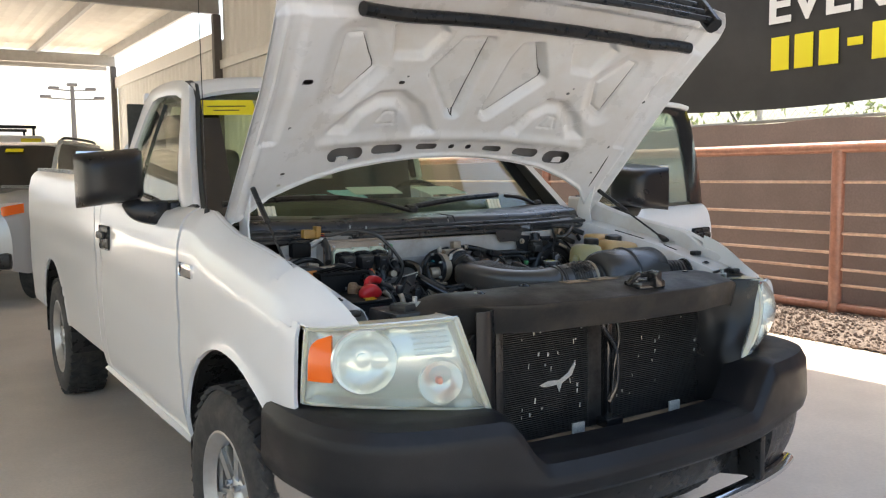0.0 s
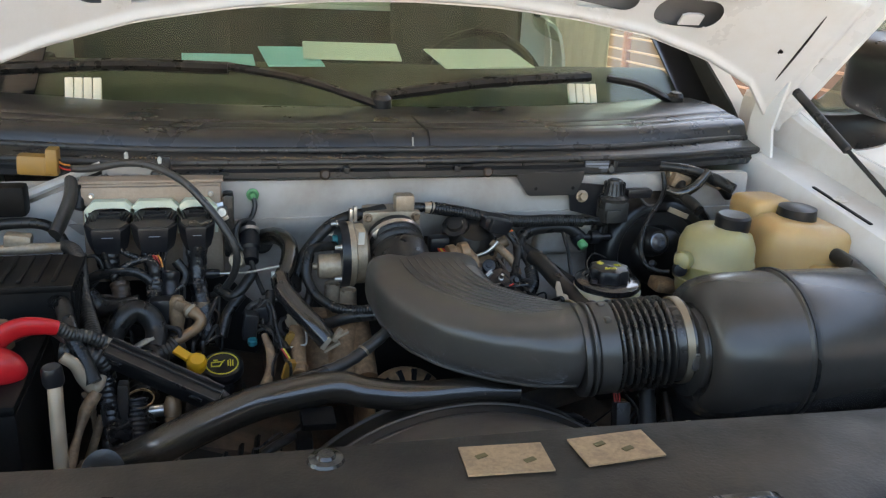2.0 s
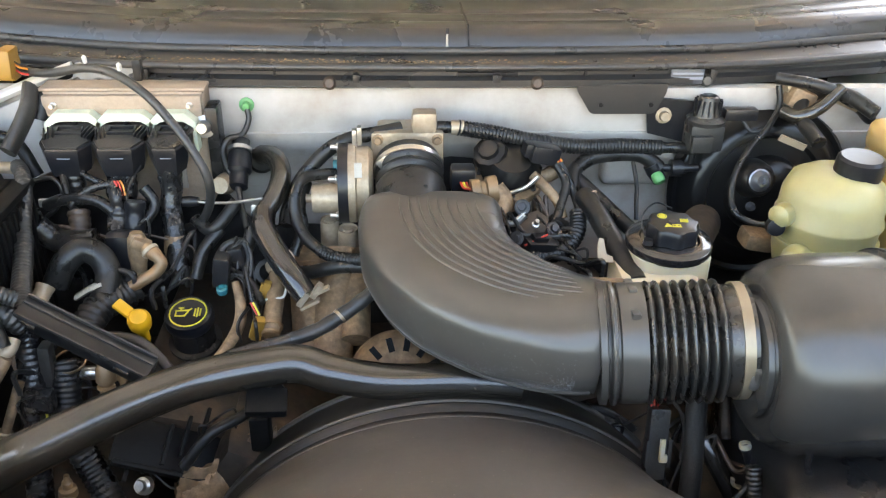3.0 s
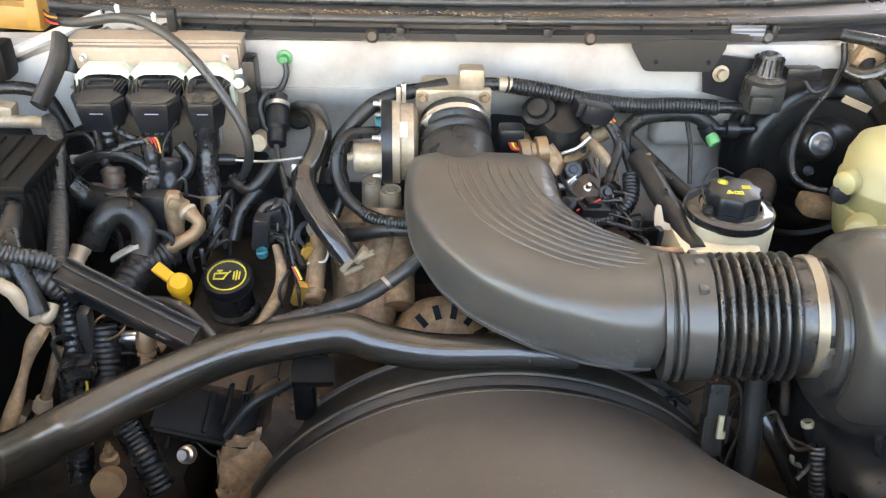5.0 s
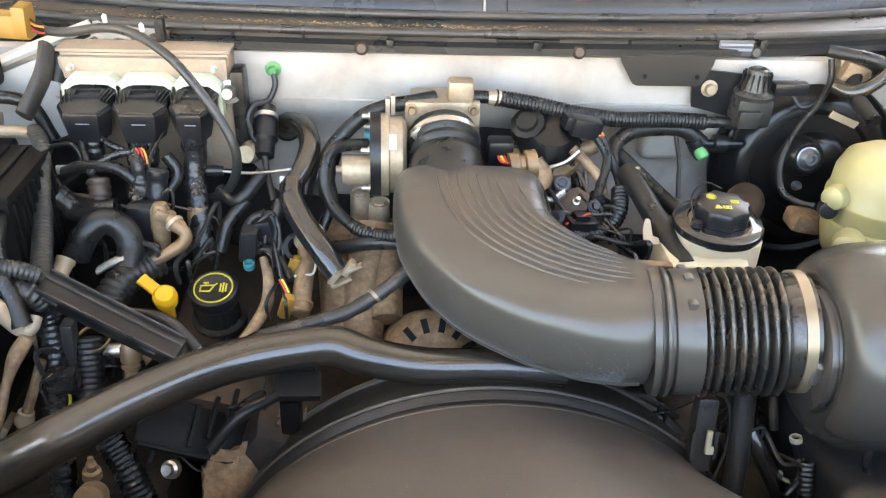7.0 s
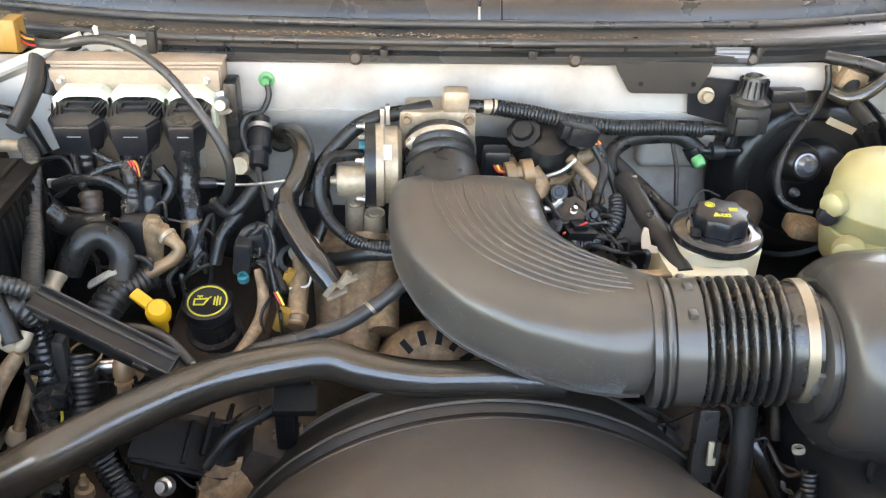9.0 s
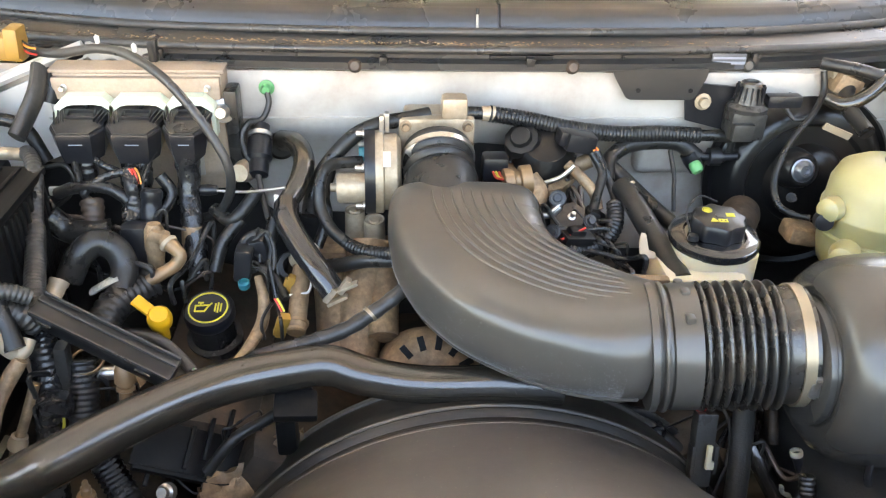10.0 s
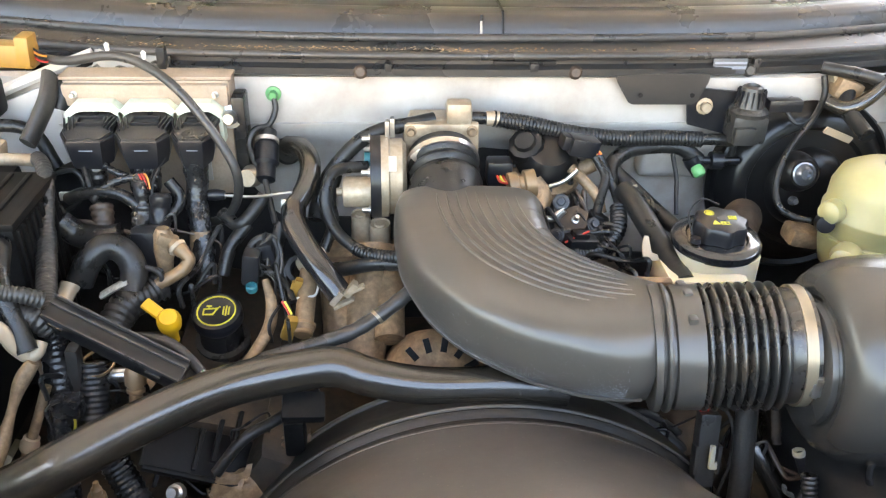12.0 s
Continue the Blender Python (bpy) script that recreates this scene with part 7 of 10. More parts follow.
# white brace across the corner of the firewall
bm = bmesh.new()
sweep(bm, [(-0.696, 1.090, 1.127), (-0.651, 1.100, 1.146), (-0.591, 1.115, 1.169), (-0.527, 1.130, 1.192)], (0.008, 0.014), 8, 4)
sheet(bm, lambda u, v: Vector((-0.74 + 0.22 * u, 1.07 + 0.06 * u, 1.10 + 0.08 * u - 0.12 * v)), 8, 6, 0.004)
tp("corner_brace", bm, BAYWHITE, "white painted corner brace")
bm = bmesh.new()
sheet(bm, lambda u, v: Vector((-0.525 + 0.10 * u, 1.115 + 0.02 * v, 1.178 + 0.018 * v + 0.008 * noise.noise((u * 9, v * 4, 0)))), 14, 4, 0.004)
tp("seal_foam", bm, GREYLABEL, "crumbling grey foam strip", sharp=60)
hose("wire_sleeve", DUSTY, lambda q: (0.019 - 0.004 * q, 0.010), [(-0.566, 1.070, 1.179), (-0.566, 1.045, 1.157), (-0.576, 1.020, 1.131), (-0.585, 1.000, 1.112)], "flat grey black wiring sleeve")
hose("wire_sleeve", RUBBER, 0.012, [(-0.564, 1.080, 1.172), (-0.555, 1.070, 1.156), (-0.560, 1.060, 1.136)], "black wiring sleeve")

# ground strap and pipes on the firewall
turned("ground_screw", GREEN, [(0, 0.012), (0.005, 0.012), (0.0065, 0.008), (0.0065, 0.003), (0.011, 0.002), (0.011, 0), (0, 0)], (-0.280, 1.108, 1.142), (0, -1, 0), "green ground screw")
hose("ground_wire", DUSTY, 0.0042, [(-0.279, 1.100, 1.139), (-0.277, 1.095, 1.123), (-0.286, 1.085, 1.105), (-0.304, 1.070, 1.103), (-0.312, 1.060, 1.088), (-0.305, 1.045, 1.069), (-0.291, 1.030, 1.053), (-0.281, 1.000, 1.027), (-0.271, 0.970, 1.008)], "dusty black ground wire")
turned("pipe_coupling", CONNECTOR, [(0, 0), (0.013, 0), (0.013, 0.02), (0.017, 0.022), (0.018, 0.05), (0.014, 0.055), (0.014, 0.075), (0, 0.08)], (-0.289, 1.085, 1.094), (0.0, -0.75, -0.62), "black quick coupling")
turned("coupling_ring", STEEL, [(0.0145, 0), (0.0168, 0), (0.0168, 0.006), (0.0145, 0.006)], (-0.288, 1.068, 1.089), (0.0, -0.75, -0.62), "steel coupling ring")
turned("ferrule", CAST, [(0, 0), (0.015, 0), (0.016, 0.01), (0.012, 0.03), (0, 0.03)], (-0.306, 1.050, 1.044), (-0.2, -0.8, 0.2), "aluminium ferrule")
hose("thin_rod", STEEL, 0.0022, [(-0.352, 1.000, 1.037), (-0.300, 0.985, 1.041), (-0.245, 0.965, 1.057)], "thin steel rod", n=3, seg=8)
turned("rod_end", CONNECTOR, [(0, -0.012), (0.007, -0.012), (0.008, 0), (0.006, 0.012), (0, 0.012)], (-0.352, 1.000, 1.037), (1, 0, 0), "black rod end")
# heater hose with spring clamp
turned("heater_spigot", DUSTY, [(0, 0), (0.022, 0), (0.020, 0.03), (0.015, 0.034), (0, 0.034)], (-0.271, 1.140, 1.049), (0.15, -0.9, 0.1), "dusty firewall spigot")
hose("heater_hose", HOSE, lambda q: 0.0150 - 0.001 * q, [(-0.263, 1.100, 1.066), (-0.240, 1.060, 1.079), (-0.225, 1.020, 1.073), (-0.229, 0.985, 1.056), (-0.244, 0.955, 1.037)], "black heater hose")
hose("heater_hose", GLOSSBLACK, 0.0165, [(-0.244, 0.958, 1.038), (-0.241, 0.930, 1.028), (-0.223, 0.900, 1.009), (-0.200, 0.870, 0.990), (-0.180, 0.852, 0.969)], "black heater hose in a shiny sleeve")
bm = bmesh.new()
cl2 = Vector((-0.175, 0.845, 0.976))
for k in (-1, 1):
    box(bm, cl2 + Vector((0.009 * k, 0, 0.006 * k)), (0.008, 0.012, 0.022), 0.001, (0, 35, 0))
box(bm, cl2 + Vector((0.014, -0.002, 0.006)), (0.026, 0.010, 0.004), 0.001, (0, -28, 0))
box(bm, cl2 + Vector((0.0, -0.004, -0.012)), (0.028, 0.010, 0.004), 0.001, (0, -28, 0))
tp("spring_clamp", bm, CAST, "pale spring hose clamp")
boxed("white_clip", WIREWHITE, (-0.256, 0.955, 1.045), (0.006, 0.006, 0.012), 0.001)

# throttle body and intake flange
bm = bmesh.new()
box(bm, (-0.046, 1.045, 1.090), (0.104, 0.022, 0.070), 0.006)
box(bm, (-0.046, 1.075, 1.085), (0.09, 0.06, 0.075), 0.01)
box(bm, (-0.022, 1.05, 1.137), (0.036, 0.03, 0.032), 0.008)
throttle = tp("throttle_body", bm, CAST, "grimy cast aluminium throttle body")
for x, z in ((-0.088, 1.115), (-0.004, 1.115), (-0.004, 1.065)):
    bolt((x, 1.034, z), (0, -1, 0.1), 0.006, DIRTYCAST, throttle)
turned("throttle_housing", CAST, [(0, 0), (0.050, 0), (0.056, 0.006), (0.056, 0.018), (0.052, 0.020), (0.052, 0.036), (0.044, 0.042), (0, 0.042)], (-0.137, 1.010, 1.059), (1, 0.02, 0), "round cast throttle housing", throttle, 36)
turned("housing_gasket", CONNECTOR, [(0, 0), (0.056, 0), (0.057, 0.004), (0.057, 0.014), (0, 0.014)], (-0.143, 1.010, 1.059), (1, 0.02, 0), "black housing cover", throttle, 36)
for a in (20, 80, 150, 215, 290):
    c = Vector((-0.143, 1.010, 1.059)) + Vector((0, 0.052 * math.cos(radians(a)), 0.052 * math.sin(radians(a))))
    bolt(c, (-1, 0, 0), 0.0045, STEEL, throttle)
turned("idle_motor", CAST, [(0, -0.008), (0.006, -0.008), (0.006, 0), (0.019, 0.001), (0.021, 0.005), (0.021, 0.040), (0, 0.040)], (-0.181, 0.990, 1.045), (1, 0.02, 0), "small cast motor", throttle)
boxed("barcode_label", WIREWHITE, (-0.113, 0.948, 1.105), (0.010, 0.002, 0.022), 0.0, (8, 0, 0), "small white label", throttle)
turned("vacuum_nipple", TEAL, [(0, 0), (0.010, 0), (0.010, 0.02), (0.012, 0.022), (0.012, 0.03), (0, 0.03)], (-0.151, 1.020, 1.080), (1, 0, 0), "teal ringed nipple")
turned("cuff_clamp", STEEL, [(0.047, 0), (0.0495, 0), (0.0495, 0.008), (0.047, 0.008)], (-0.045, 1.008, 1.082), (0.05, -0.90, -0.42), "steel cuff clamp", seg=32)
boxed("clamp_screw", STEEL, (-0.079, 0.990, 1.102), (0.022, 0.012, 0.012), 0.002, (0, -40, 0))

# manifold runners and brackets below the throttle
for px0, r0 in (((-0.157, 0.980, 1.017), 0.013), ((-0.131, 0.970, 1.008), 0.014)):
    p = Vector(px0)
    turned("manifold_boss", CAST, [(0, 0.0), (r0 * 0.5, 0.0), (r0 * 0.55, -0.003), (r0 * 0.95, -0.003), (r0, 0.0), (r0 * 1.05, -0.02), (r0 * 1.2, -0.12), (0, -0.12)], p, (0, -0.1, 1), "stained cast manifold boss")
bm = bmesh.new()
for pts, rr in (([(-0.139, 0.960, 0.976), (-0.142, 0.930, 0.945), (-0.149, 0.890, 0.907), (-0.156, 0.850, 0.863)], 0.030), ([(-0.191, 0.990, 0.954), (-0.189, 0.950, 0.932), (-0.183, 0.900, 0.901), (-0.178, 0.850, 0.863)], 0.026), ([(-0.120, 0.960, 0.971), (-0.119, 0.910, 0.939), (-0.119, 0.850, 0.900)], 0.02)):
    sweep(bm, pts, rr, 16, 6)
box(bm, (-0.159, 0.970, 0.956), (0.11, 0.05, 0.03), 0.008)
tp("intake_manifold", bm, DIRTYCAST, "stained tan cast intake manifold")
hose("vacuum_hose", RUBBER, 0.0105, [(-0.055, 1.060, 1.122), (-0.086, 1.050, 1.119), (-0.121, 1.040, 1.116), (-0.155, 1.030, 1.104), (-0.185, 1.020, 1.077), (-0.204, 1.010, 1.052), (-0.215, 1.000, 1.027), (-0.219, 0.980, 1.008)], "thick black vacuum hose")
hose("vacuum_hose", RUBBER, 0.008, [(-0.147, 1.010, 1.074), (-0.177, 1.000, 1.076), (-0.193, 0.985, 1.075), (-0.201, 0.970, 1.059), (-0.200, 0.955, 1.033), (-0.186, 0.935, 1.012), (-0.163, 0.915, 1.000)], "black vacuum hose")
hose("corrugated_tube", PLASTIC, 0.0078, [(-0.163, 0.915, 1.000), (-0.145, 0.900, 1.000), (-0.119, 0.885, 1.004), (-0.091, 0.870, 1.013)], "black corrugated tube", pitch=0.005, amp=0.0012)
hose("vacuum_hose", RUBBER, 0.008, [(-0.190, 1.020, 1.056), (-0.198, 0.990, 1.033), (-0.194, 0.970, 1.009), (-0.207, 0.950, 0.976)], "black vacuum hose")
hose("vacuum_hose", RUBBER, 0.0095, [(-0.235, 0.930, 0.970), (-0.216, 0.920, 0.966), (-0.178, 0.905, 0.975), (-0.141, 0.890, 0.991), (-0.101, 0.880, 0.997)], "black vacuum hose")
turned("metal_ring", CAST, [(0.012, 0), (0.016, 0), (0.016, 0.03), (0.012, 0.03)], (-0.227, 0.920, 0.976), (0.4, -0.5, 0.6), "cast metal ring")
hose("fuel_line", DUSTY, 0.0088, [(-0.290, 0.745, 0.935), (-0.255, 0.750, 0.950), (-0.203, 0.762, 0.959), (-0.164, 0.775, 0.966), (-0.135, 0.790, 0.976), (-0.111, 0.802, 0.988), (-0.092, 0.815, 0.998)], "dusty black fuel line with a wrinkled sleeve", pitch=0.024, amp=0.0007)
turned("hose_clip", BAND, [(0.009, 0), (0.0103, 0), (0.0103, 0.004), (0.009, 0.004)], (-0.135, 0.790, 0.976), (0.7, 0.45, 0.45), "thin steel clip")
for p in ((-0.120, 1.020, 1.123), (-0.113, 1.020, 1.127)):
    boxed("hose_clip", STEEL, p, (0.006, 0.012, 0.026), 0.001)
boxed("actuator", CONNECTOR, (0.031, 1.000, 1.071), (0.035, 0.03, 0.035), 0.006, label="small black actuator")
for k, mt in enumerate((CLOTHRED, CAPYELLOW, CLOTHRED)):
    hose("wire", mt, 0.0018, [(0.027, 0.985, 1.070), (0.031, 0.975, 1.066), (0.041, 0.972, 1.065)], n=4, seg=6).location.x += 0.004 * k

# exhaust gas valve behind the elbow
bm = bmesh.new()
lathe(bm, [(0, 0.022), (0.014, 0.022), (0.016, 0.016), (0.024, 0.014), (0.027, 0.004), (0.027, -0.01), (0, -0.01)], (0.076, 1.050, 1.083), (-0.3, -0.55, 0.75), 10)
lathe(bm, [(0, 0.026), (0.030, 0.024), (0.040, 0.010), (0.046, 0), (0, 0)], (0.105, 1.045, 1.066), (0, -0.45, 0.9), 28)
tp("gas_valve_cap", bm, BOOSTER, "black domed valve cap")
turned("gas_valve_flange", DIRTYCAST, [(0, 0), (0.050, 0), (0.052, -0.004), (0.052, -0.010), (0.044, -0.014), (0.030, -0.04), (0.02, -0.07), (0, -0.07)], (0.103, 1.042, 1.058), (0, -0.45, 0.9), "rusty tan valve flange", seg=30)
for a in range(0, 360, 45):
    c = Vector((0.103, 1.042, 1.060))
    d_, u_, w_ = axes_of((0, -0.45, 0.9))
    bolt(c + (u_ * math.cos(radians(a)) + w_ * math.sin(radians(a))) * 0.045, d_, 0.003, PLASTIC)
bm = bmesh.new()
box(bm, (0.150, 1.032, 1.094), (0.042, 0.030, 0.026), 0.004, (0, 12, 8))
box(bm, (0.128, 1.034, 1.100), (0.016, 0.024, 0.020), 0.003, (0, 12, 8))
valve_plug = tp("valve_connector", bm, CONNECTOR, "black ribbed electrical connector")
for k in range(5):
    boxed("connector_rib", CONNECTOR, (0.136 + 0.0075 * k, 1.028 + 0.001 * k, 1.1075 - 0.0016 * k), (0.0022, 0.026, 0.004), 0.0006, (0, 12, 8), parent=valve_plug)
for k, mt in enumerate((WIREORANGE, CLOTHRED, WIREORANGE)):
    hose("wire", mt, 0.0016, [(0.166, 1.030, 1.088), (0.169, 1.020, 1.086), (0.172, 1.015, 1.080)], n=4, seg=6).location.x += 0.003 * k
hose("brown_pipe", DIRTYCAST, 0.011, [(0.113, 1.040, 1.060), (0.150, 1.040, 1.054), (0.171, 1.040, 1.063)], "brown metal pipe")
turned("brass_union", BRASS, [(0, 0), (0.018, 0), (0.018, 0.012), (0.014, 0.014), (0.014, 0.020), (0.019, 0.022), (0.019, 0.036), (0, 0.036)], (0.041, 0.970, 1.062), (1, 0.1, 0.1), "brass coloured union")
bm = bmesh.new()
sweep(bm, [(0.074, 0.990, 1.057), (0.086, 0.980, 1.041), (0.077, 0.960, 1.025)], 0.017, 12, 5)
tp("exhaust_gas_tube", bm, DIRTYCAST, "rusty exhaust gas tube")
hose("steel_line", STEEL, 0.0035, [(0.098, 0.990, 1.051), (0.119, 0.985, 1.062), (0.136, 0.985, 1.079)], n=5, seg=8)
hose("steel_line", STEEL, 0.0042, [(0.087, 0.950, 1.026), (0.101, 0.945, 1.025), (0.115, 0.945, 1.038)], n=5, seg=8)
for at, ax, rr in (((0.112, 0.957, 1.044), (-0.2, -0.8, 0.5), 0.011), ((0.150, 0.935, 1.020), (0.3, -0.7, 0.6), 0.010), ((0.100, 0.905, 1.022), (-0.4, -0.7, 0.5), 0.010)):
    inj = turned("injector", CONNECTOR, [(0, 0.012), (rr * 0.45, 0.012), (rr * 0.5, 0.008), (rr, 0.007), (rr * 1.05, -0.004), (rr * 0.8, -0.006), (rr * 0.8, -0.045), (0, -0.045)], at, ax, "black fuel injector", seg=18)
    turned("injector_ring", DUSTY, [(rr * 0.62, 0.0085), (rr * 0.80, 0.0085), (rr * 0.80, 0.0070), (rr * 0.62, 0.0070)], at, ax, parent=inj, seg=18)
bm = bmesh.new()
prism(bm, [(-0.022, -0.014), (0.018, -0.018), (0.024, 0.004), (0.010, 0.018), (-0.012, 0.016), (-0.024, 0.004)], 0.003, Matrix.Translation((0.124, 0.942, 1.026)) @ Matrix.Rotation(radians(35), 4, "X") @ Matrix.Rotation(radians(-20), 4, "Y"), 0.0006)
coil_bracket = tp("coil_bracket", bm, ENGINE, "stained metal bracket")
bolt((0.128, 0.936, 1.028), (0.1, -0.55, 0.8), 0.004, STEEL, coil_bracket)
hose("steel_pin", STEEL, 0.0028, [(0.098, 0.940, 1.030), (0.106, 0.944, 1.035), (0.114, 0.948, 1.041)], "bright steel pin", n=3, seg=8)
hose("brown_pipe", DIRTYCAST, 0.0075, [(0.132, 1.010, 1.070), (0.148, 0.996, 1.058), (0.166, 0.984, 1.040), (0.172, 0.970, 1.020)], "rusty brown pipe")
for at, sz, rt in (((0.128, 0.905, 1.012), (0.046, 0.030, 0.022), (8, 12, 20)), ((0.162, 0.955, 1.012), (0.030, 0.034, 0.022), (0, 25, -12))):
    bm = bmesh.new()
    box(bm, at, sz, 0.004, rt)
    box(bm, tuple(Vector(at) + Vector((0, -0.004, 0.012))), (sz[0] * 0.5, sz[1] * 0.5, 0.012), 0.003, rt)
    tp("coil_pack", bm, BAFFLE, "black ignition coil pack")
bm = bmesh.new()
box(bm, (0.14, 0.90, 0.90), (0.16, 0.34, 0.05), 0.015, (0, -14, 0))
tp("valve_cover", bm, ENGINE, "grimy valve cover")
hose("wire_loom", RUBBER, 0.0066, [(0.168, 1.020, 1.082), (0.179, 1.000, 1.062), (0.171, 0.980, 1.042), (0.158, 0.950, 1.023), (0.144, 0.920, 1.009)], "black wiring loom")
hose("wire_loom", RUBBER, 0.006, [(0.172, 1.020, 1.084), (0.190, 1.000, 1.049), (0.196, 0.970, 1.026), (0.189, 0.940, 1.007)], "black wiring loom")
hose("corrugated_tube", PLASTIC, 0.0105, [(0.191, 0.960, 1.035), (0.185, 0.930, 1.017), (0.165, 0.910, 1.002), (0.138, 0.900, 0.998), (0.113, 0.890, 1.005)], "black corrugated tube", pitch=0.0055, amp=0.0014)
hose("wire", CLOTHRED, 0.0016, [(0.107, 0.890, 1.020), (0.126, 0.895, 1.027), (0.139, 0.900, 1.031)], n=4, seg=6)

# hoses along the firewall
hose("vacuum_hose", RUBBER, 0.009, [(-0.014, 1.055, 1.125), (0.003, 1.055, 1.126), (0.022, 1.055, 1.125)], "black rubber hose end")
turned("hose_coupling", CAST, [(0, 0), (0.0105, 0), (0.0105, 0.018), (0, 0.018)], (0.017, 1.055, 1.125), (1, 0, 0), "grey hose coupling")
turned("hose_coupling", STEEL, [(0, 0), (0.011, 0), (0.012, 0.004), (0.007, 0.006), (0.007, 0.026), (0, 0.026)], (-0.011, 1.055, 1.126), (1, 0, 0), "steel hose coupling")
hose("corrugated_tube", PLASTIC, 0.0105, [(0.026, 1.055, 1.125), (0.083, 1.060, 1.114), (0.149, 1.065, 1.098), (0.216, 1.070, 1.089), (0.275, 1.075, 1.088), (0.335, 1.080, 1.083)], "long black corrugated tube", pitch=0.0052, amp=0.0014)
hose("vacuum_hose", RUBBER, 0.0085, [(0.331, 1.080, 1.083), (0.356, 1.080, 1.083), (0.386, 1.080, 1.080)], "black rubber hose end")
hose("vacuum_hose", RUBBER, 0.0115, [(0.192, 1.020, 1.040), (0.200, 1.050, 1.057), (0.227, 1.070, 1.070), (0.270, 1.080, 1.073), (0.308, 1.080, 1.070), (0.336, 1.075, 1.052)], "black vacuum hose")
turned("hose_elbow", CONNECTOR, [(0, 0), (0.012, 0), (0.013, 0.012), (0.011, 0.03), (0, 0.03)], (0.322, 1.075, 1.058), (0.4, -0.1, -0.6), "black plastic hose elbow")
turned("green_cap", GREEN, [(0, 0), (0.0075, 0), (0.009, 0.004), (0.009, 0.013), (0.007, 0.016), (0, 0.016)], (0.327, 1.060, 1.049), (0.3, -0.6, -0.5), "bright green rubber cap")
turned("check_valve", CONNECTOR, [(0, 0), (0.006, 0), (0.006, 0.012), (0.013, 0.013), (0.013, 0.030), (0.006, 0.032), (0.006, 0.055), (0, 0.055)], (0.340, 1.075, 1.052), (1, 0, 0), "black check valve")
# vacuum solenoid on a bracket
bm = bmesh.new()
prism(bm, [(-0.03, -0.02), (0.03, -0.035), (0.035, 0.03), (-0.02, 0.035), (-0.035, 0.01)], 0.004, Matrix.Translation((0.347, 1.100, 1.120)) @ Matrix.Rotation(radians(90), 4, "X"))
bracket = tp("solenoid_bracket", bm, CONNECTOR, "black steel bracket")
bolt((0.337, 1.094, 1.129), (0, -1, 0.1), 0.009, CAST, bracket)
bm = bmesh.new()
sc = Vector((0.397, 1.080, 1.103))
box(bm, sc, (0.052, 0.04, 0.042), 0.006)
box(bm, sc + Vector((-0.01, -0.026, -0.005)), (0.03, 0.01, 0.025), 0.002)
lathe(bm, [(0.028, 0.020), (0.029, 0.026), (0.025, 0.030), (0.021, 0.032), (0.014, 0.060), (0.010, 0.062), (0.009, 0.058), (0, 0.058)], sc, (0, 0, 1), 24)
solenoid = tp("vacuum_solenoid", bm, DUSTY, "black vacuum solenoid with a ribbed cap")
boxed("solenoid_plug", CONNECTOR, sc + Vector((0.048, -0.005, 0.035)), (0.05, 0.02, 0.018), 0.004, parent=solenoid)
for k in range(14):
    a = math.tau * k / 14
    boxed("cap_rib", CONNECTOR, sc + Vector((0.0185 * math.cos(a), 0.0185 * math.sin(a), 0.044)), (0.004, 0.002, 0.024), 0.0, (0, 0, math.degrees(a)), parent=solenoid)
hose("vacuum_hose", RUBBER, 0.005, [(0.386, 1.080, 1.081), (0.385, 1.080, 1.059), (0.377, 1.080, 1.045), (0.363, 1.080, 1.048)], n=5, seg=8)
hose("wire", PLASTIC, 0.0032, [(0.434, 1.080, 1.138), (0.449, 1.070, 1.129), (0.460, 1.060, 1.116), (0.477, 1.060, 1.117)], n=5, seg=8)
hose("wire_loom", RUBBER, 0.0045, [(0.507, 1.100, 1.173), (0.509, 1.090, 1.144), (0.484, 1.060, 1.121), (0.451, 1.030, 1.103), (0.424, 1.000, 1.082), (0.413, 0.980, 1.053), (0.415, 0.960, 1.033), (0.431, 0.950, 1.024), (0.451, 0.935, 1.025)], "thin taped black loom")

# brake booster
BC = Vector((0.505, 1.105, 1.005))
BAX = Vector((0, -1, 0.12)).normalized()
turned("brake_booster", BOOSTER, [(0, -0.02), (0.135, -0.02), (0.142, -0.006), (0.143, 0.004), (0.137, 0.011), (0.130, 0.008), (0.122, 0.014), (0.114, 0.032), (0.105, 0.037), (0.092, 0.037), (0.087, 0.029), (0.062, 0.031), (0.056, 0.046), (0.046, 0.052), (0.022, 0.056), (0, 0.056)], BC, BAX, "glossy black brake booster drum", seg=56)
turned("stud_boss", BOOSTER, [(0, 0.012), (0.020, 0.012), (0.024, 0.008), (0.027, 0), (0.030, -0.02), (0, -0.02)], (0.470, 1.030, 1.052), (0, -1, 0.3), "black raised booster boss")
turned("booster_stud", STUD, [(0, 0.016), (0.0045, 0.016), (0.0050, 0.022), (0.0085, 0.022), (0.0125, 0.017), (0.0145, 0.013), (0.017, 0.012), (0.017, 0.010), (0, 0.010)], (0.470, 1.030, 1.052), (0, -1, 0.3), "blue grey booster nut")
turned("booster_stud", STUD, [(0, 0.012), (0.004, 0.012), (0.005, 0.006), (0.007, 0.003), (0.007, 0), (0, 0)], (0.468, 1.030, 1.008), (0, -1, 0.3), "bright booster nut")
boxed("booster_label", TAPE, (0.519, 1.045, 1.104), (0.045, 0.003, 0.010), 0.0, (10, 22, 0), "cream paper label")
